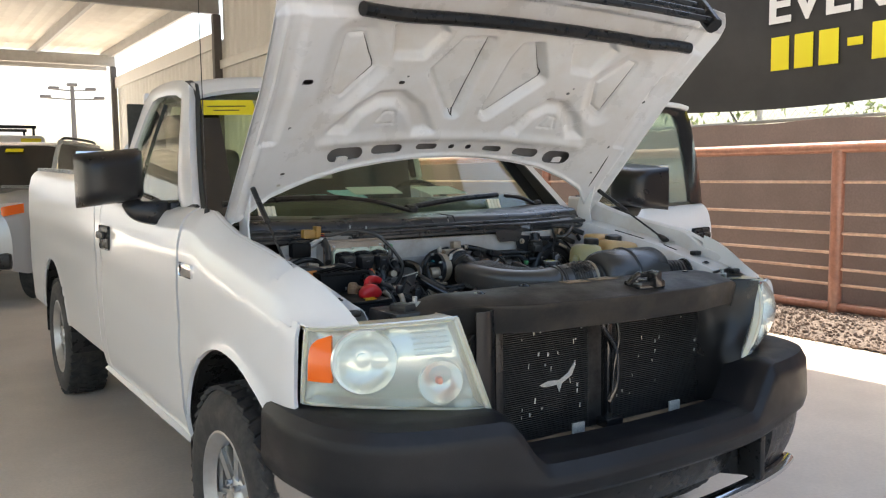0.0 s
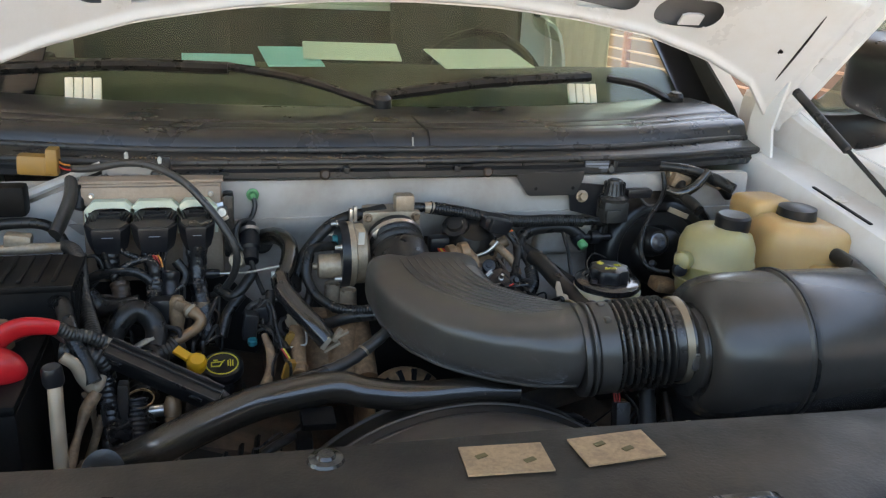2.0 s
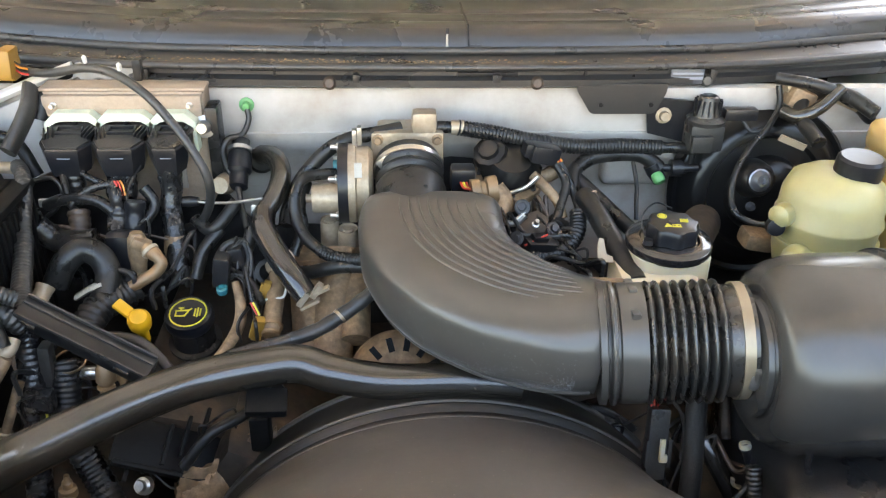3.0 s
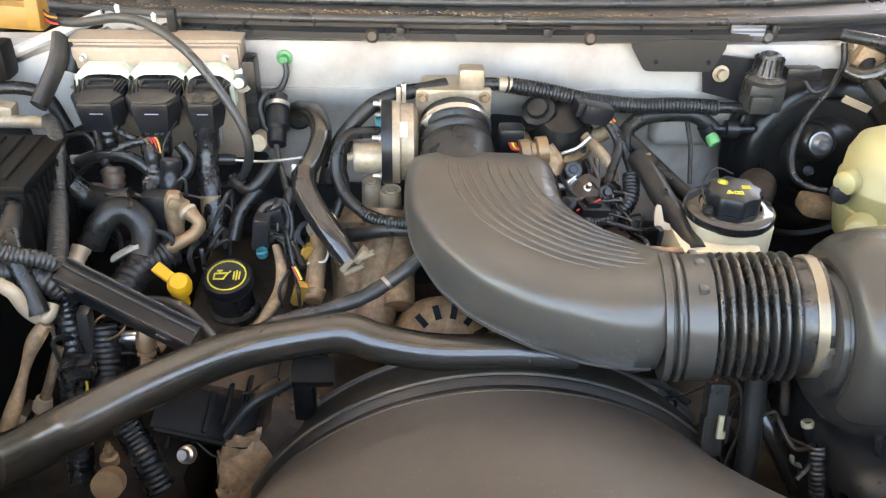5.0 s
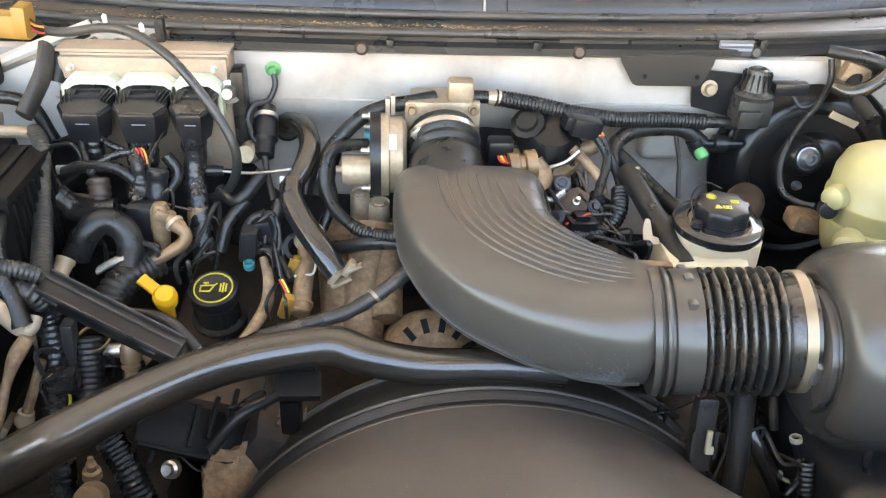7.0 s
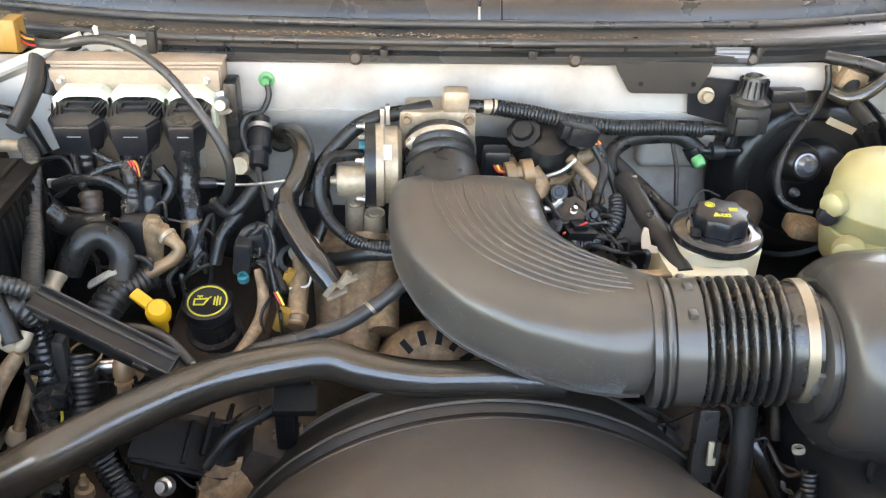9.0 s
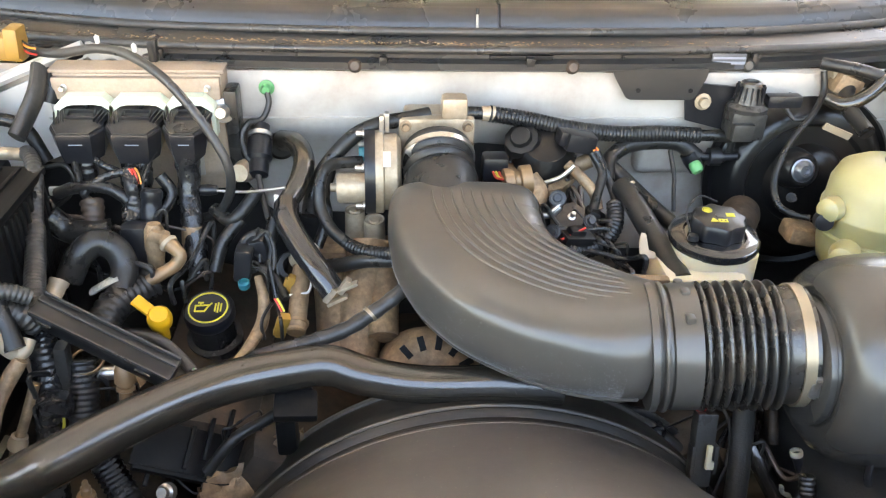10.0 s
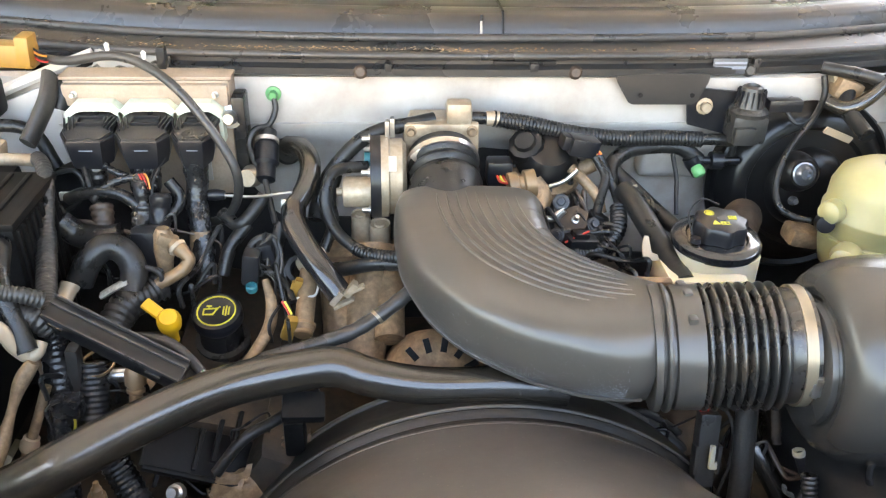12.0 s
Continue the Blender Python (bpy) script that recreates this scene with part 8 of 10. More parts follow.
boxed("valve_block", DIRTYCAST, (0.450, 0.950, 0.995), (0.045, 0.04, 0.025), 0.008, (0, 10, 0), "stained tan valve block")
turned("master_cylinder", ENGINE, [(0, 0), (0.026, 0), (0.028, 0.01), (0.028, 0.16), (0.02, 0.18), (0, 0.18)], (0.40, 1.03, 0.985), (-0.50, -0.85, 0.0), "cast master cylinder")
# brake fluid reservoir
RC = Vector((0.287, 0.852, 1.045))
bm = bmesh.new()
sweep(bm, [tuple(RC + Vector((0, 0, -0.10))), tuple(RC + Vector((0, 0, -0.05))), tuple(RC + Vector((0, 0, -0.008)))], (0.050, 0.048), 24, 4, power=3.5)
box(bm, RC + Vector((-0.022, -0.02, -0.06)), (0.10, 0.085, 0.075), 0.012)
box(bm, RC + Vector((0, 0, -0.022)), (0.078, 0.078, 0.006), 0.003)
reservoir = tp("brake_reservoir", bm, CREAM, "cream brake fluid reservoir with a black lid")
turned("reservoir_lid", GLOSSBLACK, [(0, 0.003), (0.036, 0.003), (0.038, 0.0055), (0.051, 0.0055), (0.0545, 0.003), (0.0555, -0.002), (0.054, -0.007), (0, -0.007)], RC, (0, -0.05, 1), "round black lid", reservoir, 40)
CAPM = Matrix.Translation(RC + Vector((0.004, 0.006, 0))) @ Matrix.Rotation(radians(3), 4, "X")
bm = bmesh.new()
rings = []
for zz, grow in ((0.004, 0.0), (0.010, 0.0), (0.021, -0.0005), (0.0245, -0.0025), (0.0255, -0.006)):
    rings.append([bm.verts.new(CAPM @ Vector(((0.0325 + grow + 0.0022 * max(-0.6, math.cos(8 * a))) * math.cos(a), (0.0325 + grow + 0.0022 * max(-0.6, math.cos(8 * a))) * math.sin(a), zz))) for a in [math.tau * k / 64 for k in range(64)]])
for ra, rb in zip(rings, rings[1:]):
    for k in range(64):
        bm.faces.new((ra[k], ra[(k + 1) % 64], rb[(k + 1) % 64], rb[k]))
bm.faces.new(rings[-1])
filler = tp("filler_cap", bm, CONNECTOR, "black lobed filler cap with yellow warning marks", reservoir)
bm = bmesh.new()
lathe(bm, [(0, 0.0268), (0.005, 0.0268), (0.0055, 0.0255), (0, 0.0255)], (0, 0, 0), (0, 0, 1), 14)
bm.transform(CAPM)
tp("cap_boss", bm, DUSTY, parent=filler)


def cap_print(name, bars, ring=None, m=None, mat=None, parent=None):
    """Printed marks: bars of (x, y, length, width, turn) and rings of (x, y, radius)."""
    bm = bmesh.new()
    for x, y, ln, wd, turn in bars:
        box(bm, (x, y, 0), (ln, wd, 0.0008), 0.0, (0, 0, turn))
    for x, y, r in ring or ():
        lathe(bm, [(r - 0.0009, -0.0004), (r, -0.0004), (r, 0.0004), (r - 0.0009, 0.0004)], (x, y, 0), (0, 0, 1), 20)
    bm.transform(m)
    return tp(name, bm, mat or CAPYELLOW, parent=parent)


CAPTOP = CAPM @ Matrix.Translation((0, 0, 0.0260))
cap_print("warning_ring", [(-0.011, 0.0155, 0.007, 0.0012, 0), (-0.011, 0.013, 0.006, 0.0012, 0)], [(-0.011, 0.0145, 0.0062), (-0.011, 0.0145, 0.0042)], CAPTOP, parent=filler)
cap_print("warning_triangle", [(-0.010, -0.0125, 0.0085, 0.0012, 0), (-0.0122, -0.009, 0.0085, 0.0012, 60), (-0.0078, -0.009, 0.0085, 0.0012, -60), (-0.010, -0.0098, 0.0035, 0.003, 90)], None, CAPTOP, parent=filler)
cap_print("warning_book", [(0.001, -0.0135, 0.0105, 0.0014, -6), (0.001, -0.0085, 0.0105, 0.0014, -6), (-0.0035, -0.011, 0.006, 0.0014, 84), (0.0055, -0.011, 0.006, 0.0014, 84), (0.001, -0.011, 0.004, 0.0022, 84)], None, CAPTOP, parent=filler)
cap_print("warning_page", [(0.014, -0.001, 0.0095, 0.0013, -8), (0.014, 0.002, 0.0095, 0.0013, -8), (0.014, 0.005, 0.0095, 0.0013, -8), (0.0095, 0.002, 0.007, 0.0013, 82), (0.0185, 0.002, 0.007, 0.0013, 82)], None, CAPTOP, parent=filler)
turned("lid_plug", CONNECTOR, [(0, 0.012), (0.006, 0.012), (0.007, 0.006), (0, 0.006)], RC + Vector((-0.033, -0.018, 0)), (0, 0, 1), parent=reservoir, seg=12)
hose("cap_tether", PLASTIC, 0.0012, [tuple(RC + Vector((-0.035, -0.01, 0.012))), tuple(RC + Vector((-0.036, 0.01, 0.03))), tuple(RC + Vector((-0.015, 0.03, 0.04))), tuple(RC + Vector((0.01, 0.035, 0.03)))], parent=reservoir, n=6, seg=6)
# brake hoses and tan bracket between reservoir and elbow
hose("booster_hose", RUBBER, 0.0150, [(0.202, 0.980, 1.051), (0.210, 0.950, 1.045), (0.222, 0.900, 1.029), (0.232, 0.850, 1.017), (0.237, 0.800, 1.011)], "thick black booster hose")
turned("hose_mouth", CAST, [(0.0125, 0), (0.0155, 0), (0.0155, 0.003), (0.0125, 0.003)], (0.206, 0.975, 1.050), (-0.45, 0.6, 0.65), "pale hose rim")
hose("booster_hose", RUBBER, 0.011, [(0.201, 1.050, 1.050), (0.229, 1.020, 1.031), (0.258, 0.980, 1.012), (0.279, 0.950, 1.002), (0.298, 0.930, 0.992)], "black hose")
hose("wire", PLASTIC, 0.0034, [(0.292, 1.066, 1.066), (0.294, 1.040, 1.040), (0.2905, 1.020, 1.023), (0.288, 1.000, 1.002)], n=4, seg=8)
bm = bmesh.new()
prism(bm, [(-0.010, -0.016), (0.010, -0.016), (0.009, -0.008), (0.000, -0.006), (-0.002, 0.014), (-0.008, 0.016), (-0.011, 0.004)], 0.004, Matrix.Translation((0.205, 0.850, 1.034)) @ Matrix.Rotation(radians(62), 4, "X"), 0.0008)
tp("tan_bracket", bm, TAPE, "tan plastic bracket")
boxed("head_rail", DIRTYCAST, (0.190, 0.800, 1.017), (0.06, 0.012, 0.006), 0.002, (0, 0, -5), "stained metal rail edge")

# power steering reservoir and coolant bottle
PSR = Vector((0.520, 0.905, 1.052))
bm = bmesh.new()
lathe(bm, [(0, -0.09), (0.040, -0.09), (0.058, -0.075), (0.064, -0.05), (0.067, -0.004), (0.070, 0.0), (0.070, 0.004), (0.067, 0.008), (0.066, 0.035), (0.058, 0.055), (0.040, 0.066), (0, 0.068)], PSR, (0, 0, 1), 40)
lathe(bm, [(0, 0), (0.018, 0), (0.02, 0.02), (0.015, 0.04), (0, 0.045)], PSR + Vector((-0.045, -0.035, -0.04)), (-0.5, -0.6, 0.1), 16)
lathe(bm, [(0, 0), (0.014, 0), (0.017, 0.012), (0.015, 0.026), (0.008, 0.031), (0, 0.032)], PSR + Vector((-0.058, -0.008, 0.010)), (-0.8, -0.5, 0.05), 16)
ps = tp("steering_reservoir", bm, RESERVOIR, "yellowed translucent steering fluid reservoir")
turned("reservoir_cap", CONNECTOR, [(0, 0), (0.030, 0), (0.031, 0.006), (0.030, 0.024), (0.026, 0.028), (0, 0.028)], PSR + Vector((0.022, -0.005, 0.062)), (0, -0.05, 1), "black reservoir cap", ps)
turned("black_nipple", CONNECTOR, [(0, 0), (0.012, 0), (0.013, 0.008), (0.011, 0.018), (0, 0.02)], (0.444, 0.895, 1.045), (-0.3, -0.9, 0.2), "black plastic nipple", ps)
bm = bmesh.new()
box(bm, (0.69, 0.945, 1.05), (0.17, 0.20, 0.15), 0.04, (0, 6, -8), 3)
box(bm, (0.70, 0.80, 1.0), (0.09, 0.16, 0.12), 0.035, (0, 4, -6), 3)
box(bm, (0.66, 0.99, 1.125), (0.09, 0.09, 0.05), 0.02, (0, 0, 0), 3)
degas = tp("coolant_bottle", bm, DEGAS, "stained amber coolant bottle")
turned("bottle_cap", CONNECTOR, [(0, 0), (0.034, 0), (0.036, 0.006), (0.034, 0.026), (0.02, 0.03), (0, 0.03)], (0.69, 0.925, 1.118), (0, -0.05, 1), "black bottle cap", degas)
hose("coolant_hose", RUBBER, 0.011, [(0.63, 1.04, 1.15), (0.60, 1.08, 1.165), (0.55, 1.09, 1.16), (0.53, 1.06, 1.14), (0.535, 1.0, 1.12)], "curled black hose")
hose("coolant_hose", RUBBER, 0.009, [(0.50, 1.10, 1.185), (0.56, 1.07, 1.18), (0.62, 1.08, 1.15), (0.66, 1.10, 1.12)], "black hose")
hose("metal_pipe", CAST, 0.011, [(0.517, 1.100, 1.170), (0.544, 1.100, 1.176), (0.574, 1.090, 1.168), (0.625, 1.080, 1.149)], "aluminium pipe")
hose("coolant_hose", HOSE, 0.010, [(0.507, 1.070, 1.143), (0.522, 1.050, 1.142), (0.550, 1.050, 1.155), (0.586, 1.070, 1.177)], "black hose")
boxed("pipe_block", DIRTYCAST, (0.537, 1.090, 1.157), (0.04, 0.03, 0.03), 0.006, (0, 20, 0), "stained pipe block")
hose("coolant_hose", RUBBER, 0.010, [(0.76, 0.86, 1.10), (0.79, 0.78, 1.09), (0.78, 0.66, 1.05), (0.72, 0.56, 1.0)], "black overflow hose")

# oil filler, dipstick
turned("oil_neck", PLASTIC, [(0, -0.09), (0.034, -0.09), (0.036, -0.06), (0.036, -0.052), (0.029, -0.05), (0.027, -0.012), (0, -0.012)], (-0.341, 0.874, 0.930), (0.0, -0.28, 0.96), "black oil filler neck", seg=32)
oil_cap = turned("oil_cap", CONNECTOR, [(0, 0.003), (0.024, 0.003), (0.027, 0.0045), (0.0305, 0.003), (0.0325, -0.002), (0.0325, -0.012), (0.030, -0.016), (0, -0.016)], (-0.341, 0.874, 0.930), (0.0, -0.28, 0.96), "black oil filler cap", seg=40)
OM = Matrix.Translation((-0.341, 0.8725, 0.9333)) @ Matrix.Rotation(math.atan2(0.28, 0.96), 4, "X")
bm = bmesh.new()
lathe(bm, [(0.0232, 0), (0.0250, 0), (0.0250, 0.001), (0.0232, 0.001)], (0, 0, 0), (0, 0, 1), 40)
bm.transform(OM)
tp("cap_ring", bm, CAPYELLOW, "yellow printed ring", oil_cap)
bm = bmesh.new()
for a, b, w in (((-0.016, -0.006), (-0.004, -0.006), 0.002), ((-0.004, -0.006), (0.001, 0.004), 0.002), ((-0.016, -0.006), (-0.016, 0.003), 0.002), ((-0.016, 0.003), (0.001, 0.004), 0.002), ((0.001, 0.004), (0.004, 0.007), 0.0015), ((-0.010, 0.003), (-0.010, 0.008), 0.002), ((-0.013, 0.008), (-0.007, 0.008), 0.002)):
    m_ = Vector(((a[0] + b[0]) / 2, (a[1] + b[1]) / 2, 0.0006))
    ln_ = math.hypot(b[0] - a[0], b[1] - a[1])
    box(bm, m_, (ln_ + w * 0.5, w, 0.001), 0, (0, 0, math.degrees(math.atan2(b[1] - a[1], b[0] - a[0]))))
for k in range(3):
    box(bm, (0.009 + 0.0035 * k, 0, 0.0006), (0.002, 0.016 - 0.003 * abs(k - 1), 0.001))
bm.transform(OM)
tp("cap_symbol", bm, CAPYELLOW, "yellow oil can symbol", oil_cap)
bm = bmesh.new()
dp0, dp1 = Vector((-0.404, 0.800, 0.995)), Vector((-0.375, 0.785, 0.979))
sweep(bm, [tuple(dp0), tuple(dp0.lerp(dp1, 0.5)), tuple(dp1)], (0.0075, 0.004), 8, 4, up=(0, -0.4, 0.9), power=4)
lathe(bm, [(0, 0.010), (0.010, 0.010), (0.0135, 0.006), (0.0145, 0), (0.0135, -0.010), (0, -0.012)], dp1, (0.1, -0.45, 0.85), 20)
lathe(bm, [(0, -0.05), (0.007, -0.05), (0.008, -0.01), (0, -0.01)], dp1, (0.1, -0.45, 0.85), 12)
tp("dipstick", bm, YELLOW, "yellow oil dipstick handle")

# wiring trough over the engine front
r0, r1 = Vector((-0.4860, 0.737, 1.034)), Vector((-0.3430, 0.708, 0.962))
rd, ru, rw = axes_of(r1 - r0)
ln_ = (r1 - r0).length
ax_x = rd
ax_z = (Vector((0.1, -0.35, 0.93)) - rd * Vector((0.1, -0.35, 0.93)).dot(rd)).normalized()
ax_y = ax_z.cross(ax_x)
TM = Matrix(((ax_x.x, ax_y.x, ax_z.x, r0.x), (ax_x.y, ax_y.y, ax_z.y, r0.y), (ax_x.z, ax_y.z, ax_z.z, r0.z), (0, 0, 0, 1)))
bm = bmesh.new()
box(bm, (ln_ / 2, 0, -0.010), (ln_, 0.030, 0.024), 0.003)
bm.transform(TM)
trough = tp("wiring_trough", bm, TROUGH, "black plastic wiring trough")
# ribs in a paler plastic, which puts their lit grey into the colour
for yy, zz, sy, sz in ((0.0135, 0.004, 0.0025, 0.006), (0.004, 0.003, 0.0025, 0.004), (-0.0135, 0.003, 0.0022, 0.005)):
    bm = bmesh.new()
    box(bm, (ln_ / 2, yy, zz), (ln_ * 0.98, sy, sz), 0.001)
    bm.transform(TM)
    tp("trough_rib", bm, DUSTY, parent=trough)
for f in (0.12, 0.82):
    bm = bmesh.new()
    box(bm, (ln_ * f, -0.016, -0.004), (0.018, 0.004, 0.006), 0.001)
    bm.transform(TM)
    tp("trough_clip", bm, GLOSSBLACK, parent=trough)
hose("wire_loom", DUSTY, 0.0065, [(-0.431, 0.780, 0.954), (-0.403, 0.775, 0.963), (-0.370, 0.760, 0.965), (-0.346, 0.745, 0.952), (-0.333, 0.735, 0.942)], "dusty cloth covered loom")
for k, mt in enumerate((WIREWHITE, GREEN, WIREWHITE)):
    hose("wire", mt, 0.0012, [(-0.333, 0.734, 0.946), (-0.329, 0.730, 0.942), (-0.327, 0.728, 0.937)], n=4, seg=6).location.x += 0.002 * k
hose("corrugated_tube", DUSTY, 0.0115, [(-0.543, 0.730, 1.034), (-0.520, 0.730, 1.031), (-0.499, 0.730, 1.022), (-0.489, 0.735, 1.005)], "grey corrugated loom tube", pitch=0.006, amp=0.0014)
hose("corrugated_tube", DUSTY, 0.0085, [(-0.541, 0.720, 1.072), (-0.524, 0.725, 1.059), (-0.504, 0.730, 1.052), (-0.488, 0.735, 1.042)], "grey corrugated loom tube", pitch=0.005, amp=0.001)
hose("corrugated_tube", DUSTY, lambda q: 0.0095 + 0.002 * smooth01((q - 0.45) / 0.05), [(-0.570, 0.985, 1.098), (-0.552, 0.955, 1.100), (-0.540, 0.925, 1.090), (-0.536, 0.900, 1.068), (-0.530, 0.870, 1.046), (-0.519, 0.830, 1.030), (-0.506, 0.785, 1.020), (-0.489, 0.745, 1.016)], "grey brown loom tube", pitch=0.006, amp=0.0006)
hose("wire_loom", TAPED, 0.0150, [(-0.495, 0.750, 1.002), (-0.493, 0.745, 0.975), (-0.490, 0.730, 0.939), (-0.489, 0.710, 0.898), (-0.490, 0.700, 0.865), (-0.492, 0.690, 0.822), (-0.489, 0.670, 0.779)], "taped black wiring loom", pitch=0.008, amp=0.0007, n=20, seg=16)
boxed("loom_connector", DUSTY, (-0.471, 0.735, 0.951), (0.014, 0.02, 0.06), 0.004, (0, 4, 0), "black slim connector")
boxed("loom_clip", TAPED, (-0.474, 0.702, 0.925), (0.032, 0.02, 0.026), 0.004, label="taped loom clip")
hose("wire", CAPYELLOW, 0.0016, [(-0.469, 0.700, 0.915), (-0.470, 0.700, 0.900), (-0.473, 0.700, 0.889)], n=4, seg=6)
hose("corrugated_tube", PLASTIC, 0.0160, [(-0.457, 0.750, 0.949), (-0.456, 0.735, 0.919), (-0.454, 0.715, 0.886), (-0.441, 0.700, 0.856), (-0.427, 0.690, 0.830), (-0.411, 0.675, 0.805), (-0.397, 0.660, 0.774)], "black corrugated hose", pitch=0.0068, amp=0.0015, seg=20, n=32)
turned("hose_clamp", BRASS, [(0.0175, 0), (0.0192, 0), (0.0192, 0.003), (0.0175, 0.003)], (-0.451, 0.748, 0.946), (0, -0.3, 1), "brass hose clamp")

# air conditioning lines and coolant pipes
hose("refrigerant_pipe", PALEPIPE, 0.0078, [(-0.535, 0.700, 1.040), (-0.521, 0.700, 1.028), (-0.513, 0.700, 1.008), (-0.505, 0.705, 0.992), (-0.497, 0.710, 0.991), (-0.494, 0.720, 0.999)], "tan aluminium refrigerant pipe")
turned("pipe_fitting", PALEPIPE, [(0, -0.03), (0.0095, -0.03), (0.0095, 0), (0.0105, 0.001), (0.0115, 0.004), (0.0115, 0.007), (0.0102, 0.009), (0.0108, 0.022), (0.0118, 0.024), (0.0118, 0.028), (0, 0.028)], (-0.506, 0.812, 0.984), (0.28, 0.75, 0.62), "pale metal pipe fitting")
hose("coolant_hose", RUBBER, 0.0165, [(-0.499, 0.860, 0.986), (-0.484, 0.870, 1.014), (-0.464, 0.880, 1.026), (-0.444, 0.880, 1.016), (-0.434, 0.870, 0.996), (-0.436, 0.850, 0.976)], "bent black coolant hose")
hose("coolant_hose", RUBBER, 0.016, [(-0.537, 0.930, 1.035), (-0.516, 0.930, 1.015), (-0.481, 0.920, 1.016), (-0.459, 0.920, 1.020)], "black coolant hose")
hose("corrugated_tube", RUBBER, 0.019, [(-0.407, 0.880, 0.970), (-0.420, 0.865, 0.966), (-0.439, 0.840, 0.966), (-0.450, 0.810, 0.953), (-0.448, 0.780, 0.933)], "black corrugated hose", pitch=0.009, amp=0.0018, seg=18)
hose("coolant_pipe", BRASS, lambda q: 0.0082 + 0.0015 * smooth01((q - 0.75) / 0.1), [(-0.418, 0.864, 0.972), (-0.393, 0.870, 0.985), (-0.3765, 0.880, 0.992), (-0.3694, 0.885, 1.0026), (-0.3763, 0.890, 1.011), (-0.390, 0.900, 1.017)], "tan coolant pipe")
turned("pipe_nut", PALEPIPE, [(0.009, 0), (0.012, 0), (0.0125, 0.002), (0.0115, 0.005), (0.009, 0.005)], (-0.386, 0.897, 1.0155), (0.6, -0.45, -0.4), "pale pipe ring", seg=18)
bm = bmesh.new()
lathe(bm, [(0, 0.022), (0.008, 0.022), (0.0125, 0.013), (0.0130, -0.010), (0.011, -0.022), (0.009, -0.050), (0, -0.050)], (-0.405, 0.910, 1.012), (0.05, 0.10, 1), 18)
box(bm, (-0.398, 0.905, 1.020), (0.026, 0.018, 0.016), 0.004, (0, 30, 10))
tp("water_outlet", bm, DIRTYCAST, "tan cast water outlet")
bm = bmesh.new()
box(bm, (-0.428, 0.920, 0.996), (0.04, 0.03, 0.07), 0.012)
tp("sensor_plug", bm, CONNECTOR, "black sensor plug")
hose("silver_strap", SCUFF, (0.004, 0.009), [(-0.471, 0.850, 0.974), (-0.452, 0.850, 0.986), (-0.436, 0.852, 0.993)], n=4, seg=8, label="torn silver heat wrap")
hose("refrigerant_pipe", DIRTYCAST, lambda q: 0.0070 + 0.0018 * math.sin(q * 9), [(-0.497, 0.700, 0.987), (-0.511, 0.690, 0.967), (-0.519, 0.675, 0.945), (-0.528, 0.660, 0.918), (-0.539, 0.640, 0.889)], "stained tan refrigerant pipe")
hose("refrigerant_pipe", DIRTYCAST, 0.0056, [(-0.495, 0.710, 0.947), (-0.503, 0.700, 0.923), (-0.515, 0.690, 0.891), (-0.523, 0.685, 0.873), (-0.530, 0.680, 0.850)], "stained tan refrigerant pipe")
turned("pipe_fitting", PALEPIPE, [(0.006, -0.006), (0.0095, -0.006), (0.0105, -0.003), (0.0105, 0.003), (0.009, 0.005), (0.009, 0.010), (0.006, 0.011)], (-0.519, 0.687, 0.882), (0.35, 0.2, 0.9), "pale pipe collar")
turned("grease_nipple", BRASS, [(0, 0.020), (0.003, 0.020), (0.004, 0.012), (0.006, 0.010), (0.006, 0.002), (0.010, 0), (0.011, -0.010), (0, -0.010)], (-0.448, 0.662, 0.828), (0.1, 0.0, 1), "brass nipple on a dark hub")
for k, (a, b) in enumerate((((-0.520, 0.760, 0.960), (-0.505, 0.735, 0.905)), ((-0.472, 0.760, 0.930), (-0.470, 0.735, 0.880)), ((-0.425, 0.770, 0.920), (-0.400, 0.765, 0.900)))):
    hose("bracket_strip", (DIRTYCAST, SCUFF, DIRTYCAST)[k], (0.0025, 0.009), [a, tuple((p + q) / 2 + o for p, q, o in zip(a, b, (0.004, 0, 0.003))), b], n=4, seg=8, label="stained metal bracket strip")
turned("pipe_fitting", BRASS, [(0, 0), (0.0075, 0), (0.0075, 0.030), (0.0105, 0.032), (0.0105, 0.036), (0.0090, 0.037), (0.0090, 0.040), (0.0118, 0.041), (0.0122, 0.056), (0.0105, 0.060), (0.0085, 0.066), (0, 0.066)], (-0.410, 0.722, 0.888), (0.04, 0.30, 0.95), "tan metal pipe fitting with a swaged collar")
turned("pipe_stub", STEEL, [(0, 0), (0.009, 0), (0.009, 0.035), (0, 0.035)], (-0.448, 0.760, 0.920), (1, 0.1, 0), "bright pipe stub")
# service port with a black cap
hose("service_pipe", PALEPIPE, 0.0085, [(-0.5284, 0.612, 1.046), (-0.5266, 0.600, 1.030), (-0.5254, 0.590, 1.000), (-0.5241, 0.580, 0.962), (-0.522, 0.56, 0.90)], "pale refrigerant pipe")
turned("service_cap", CONNECTOR, [(0, 0), (0.011, 0), (0.0125, 0.004), (0.012, 0.02), (0.010, 0.024), (0, 0.024)], (-0.529, 0.612, 1.045), (-0.05, -0.1, 1), "black service port cap")

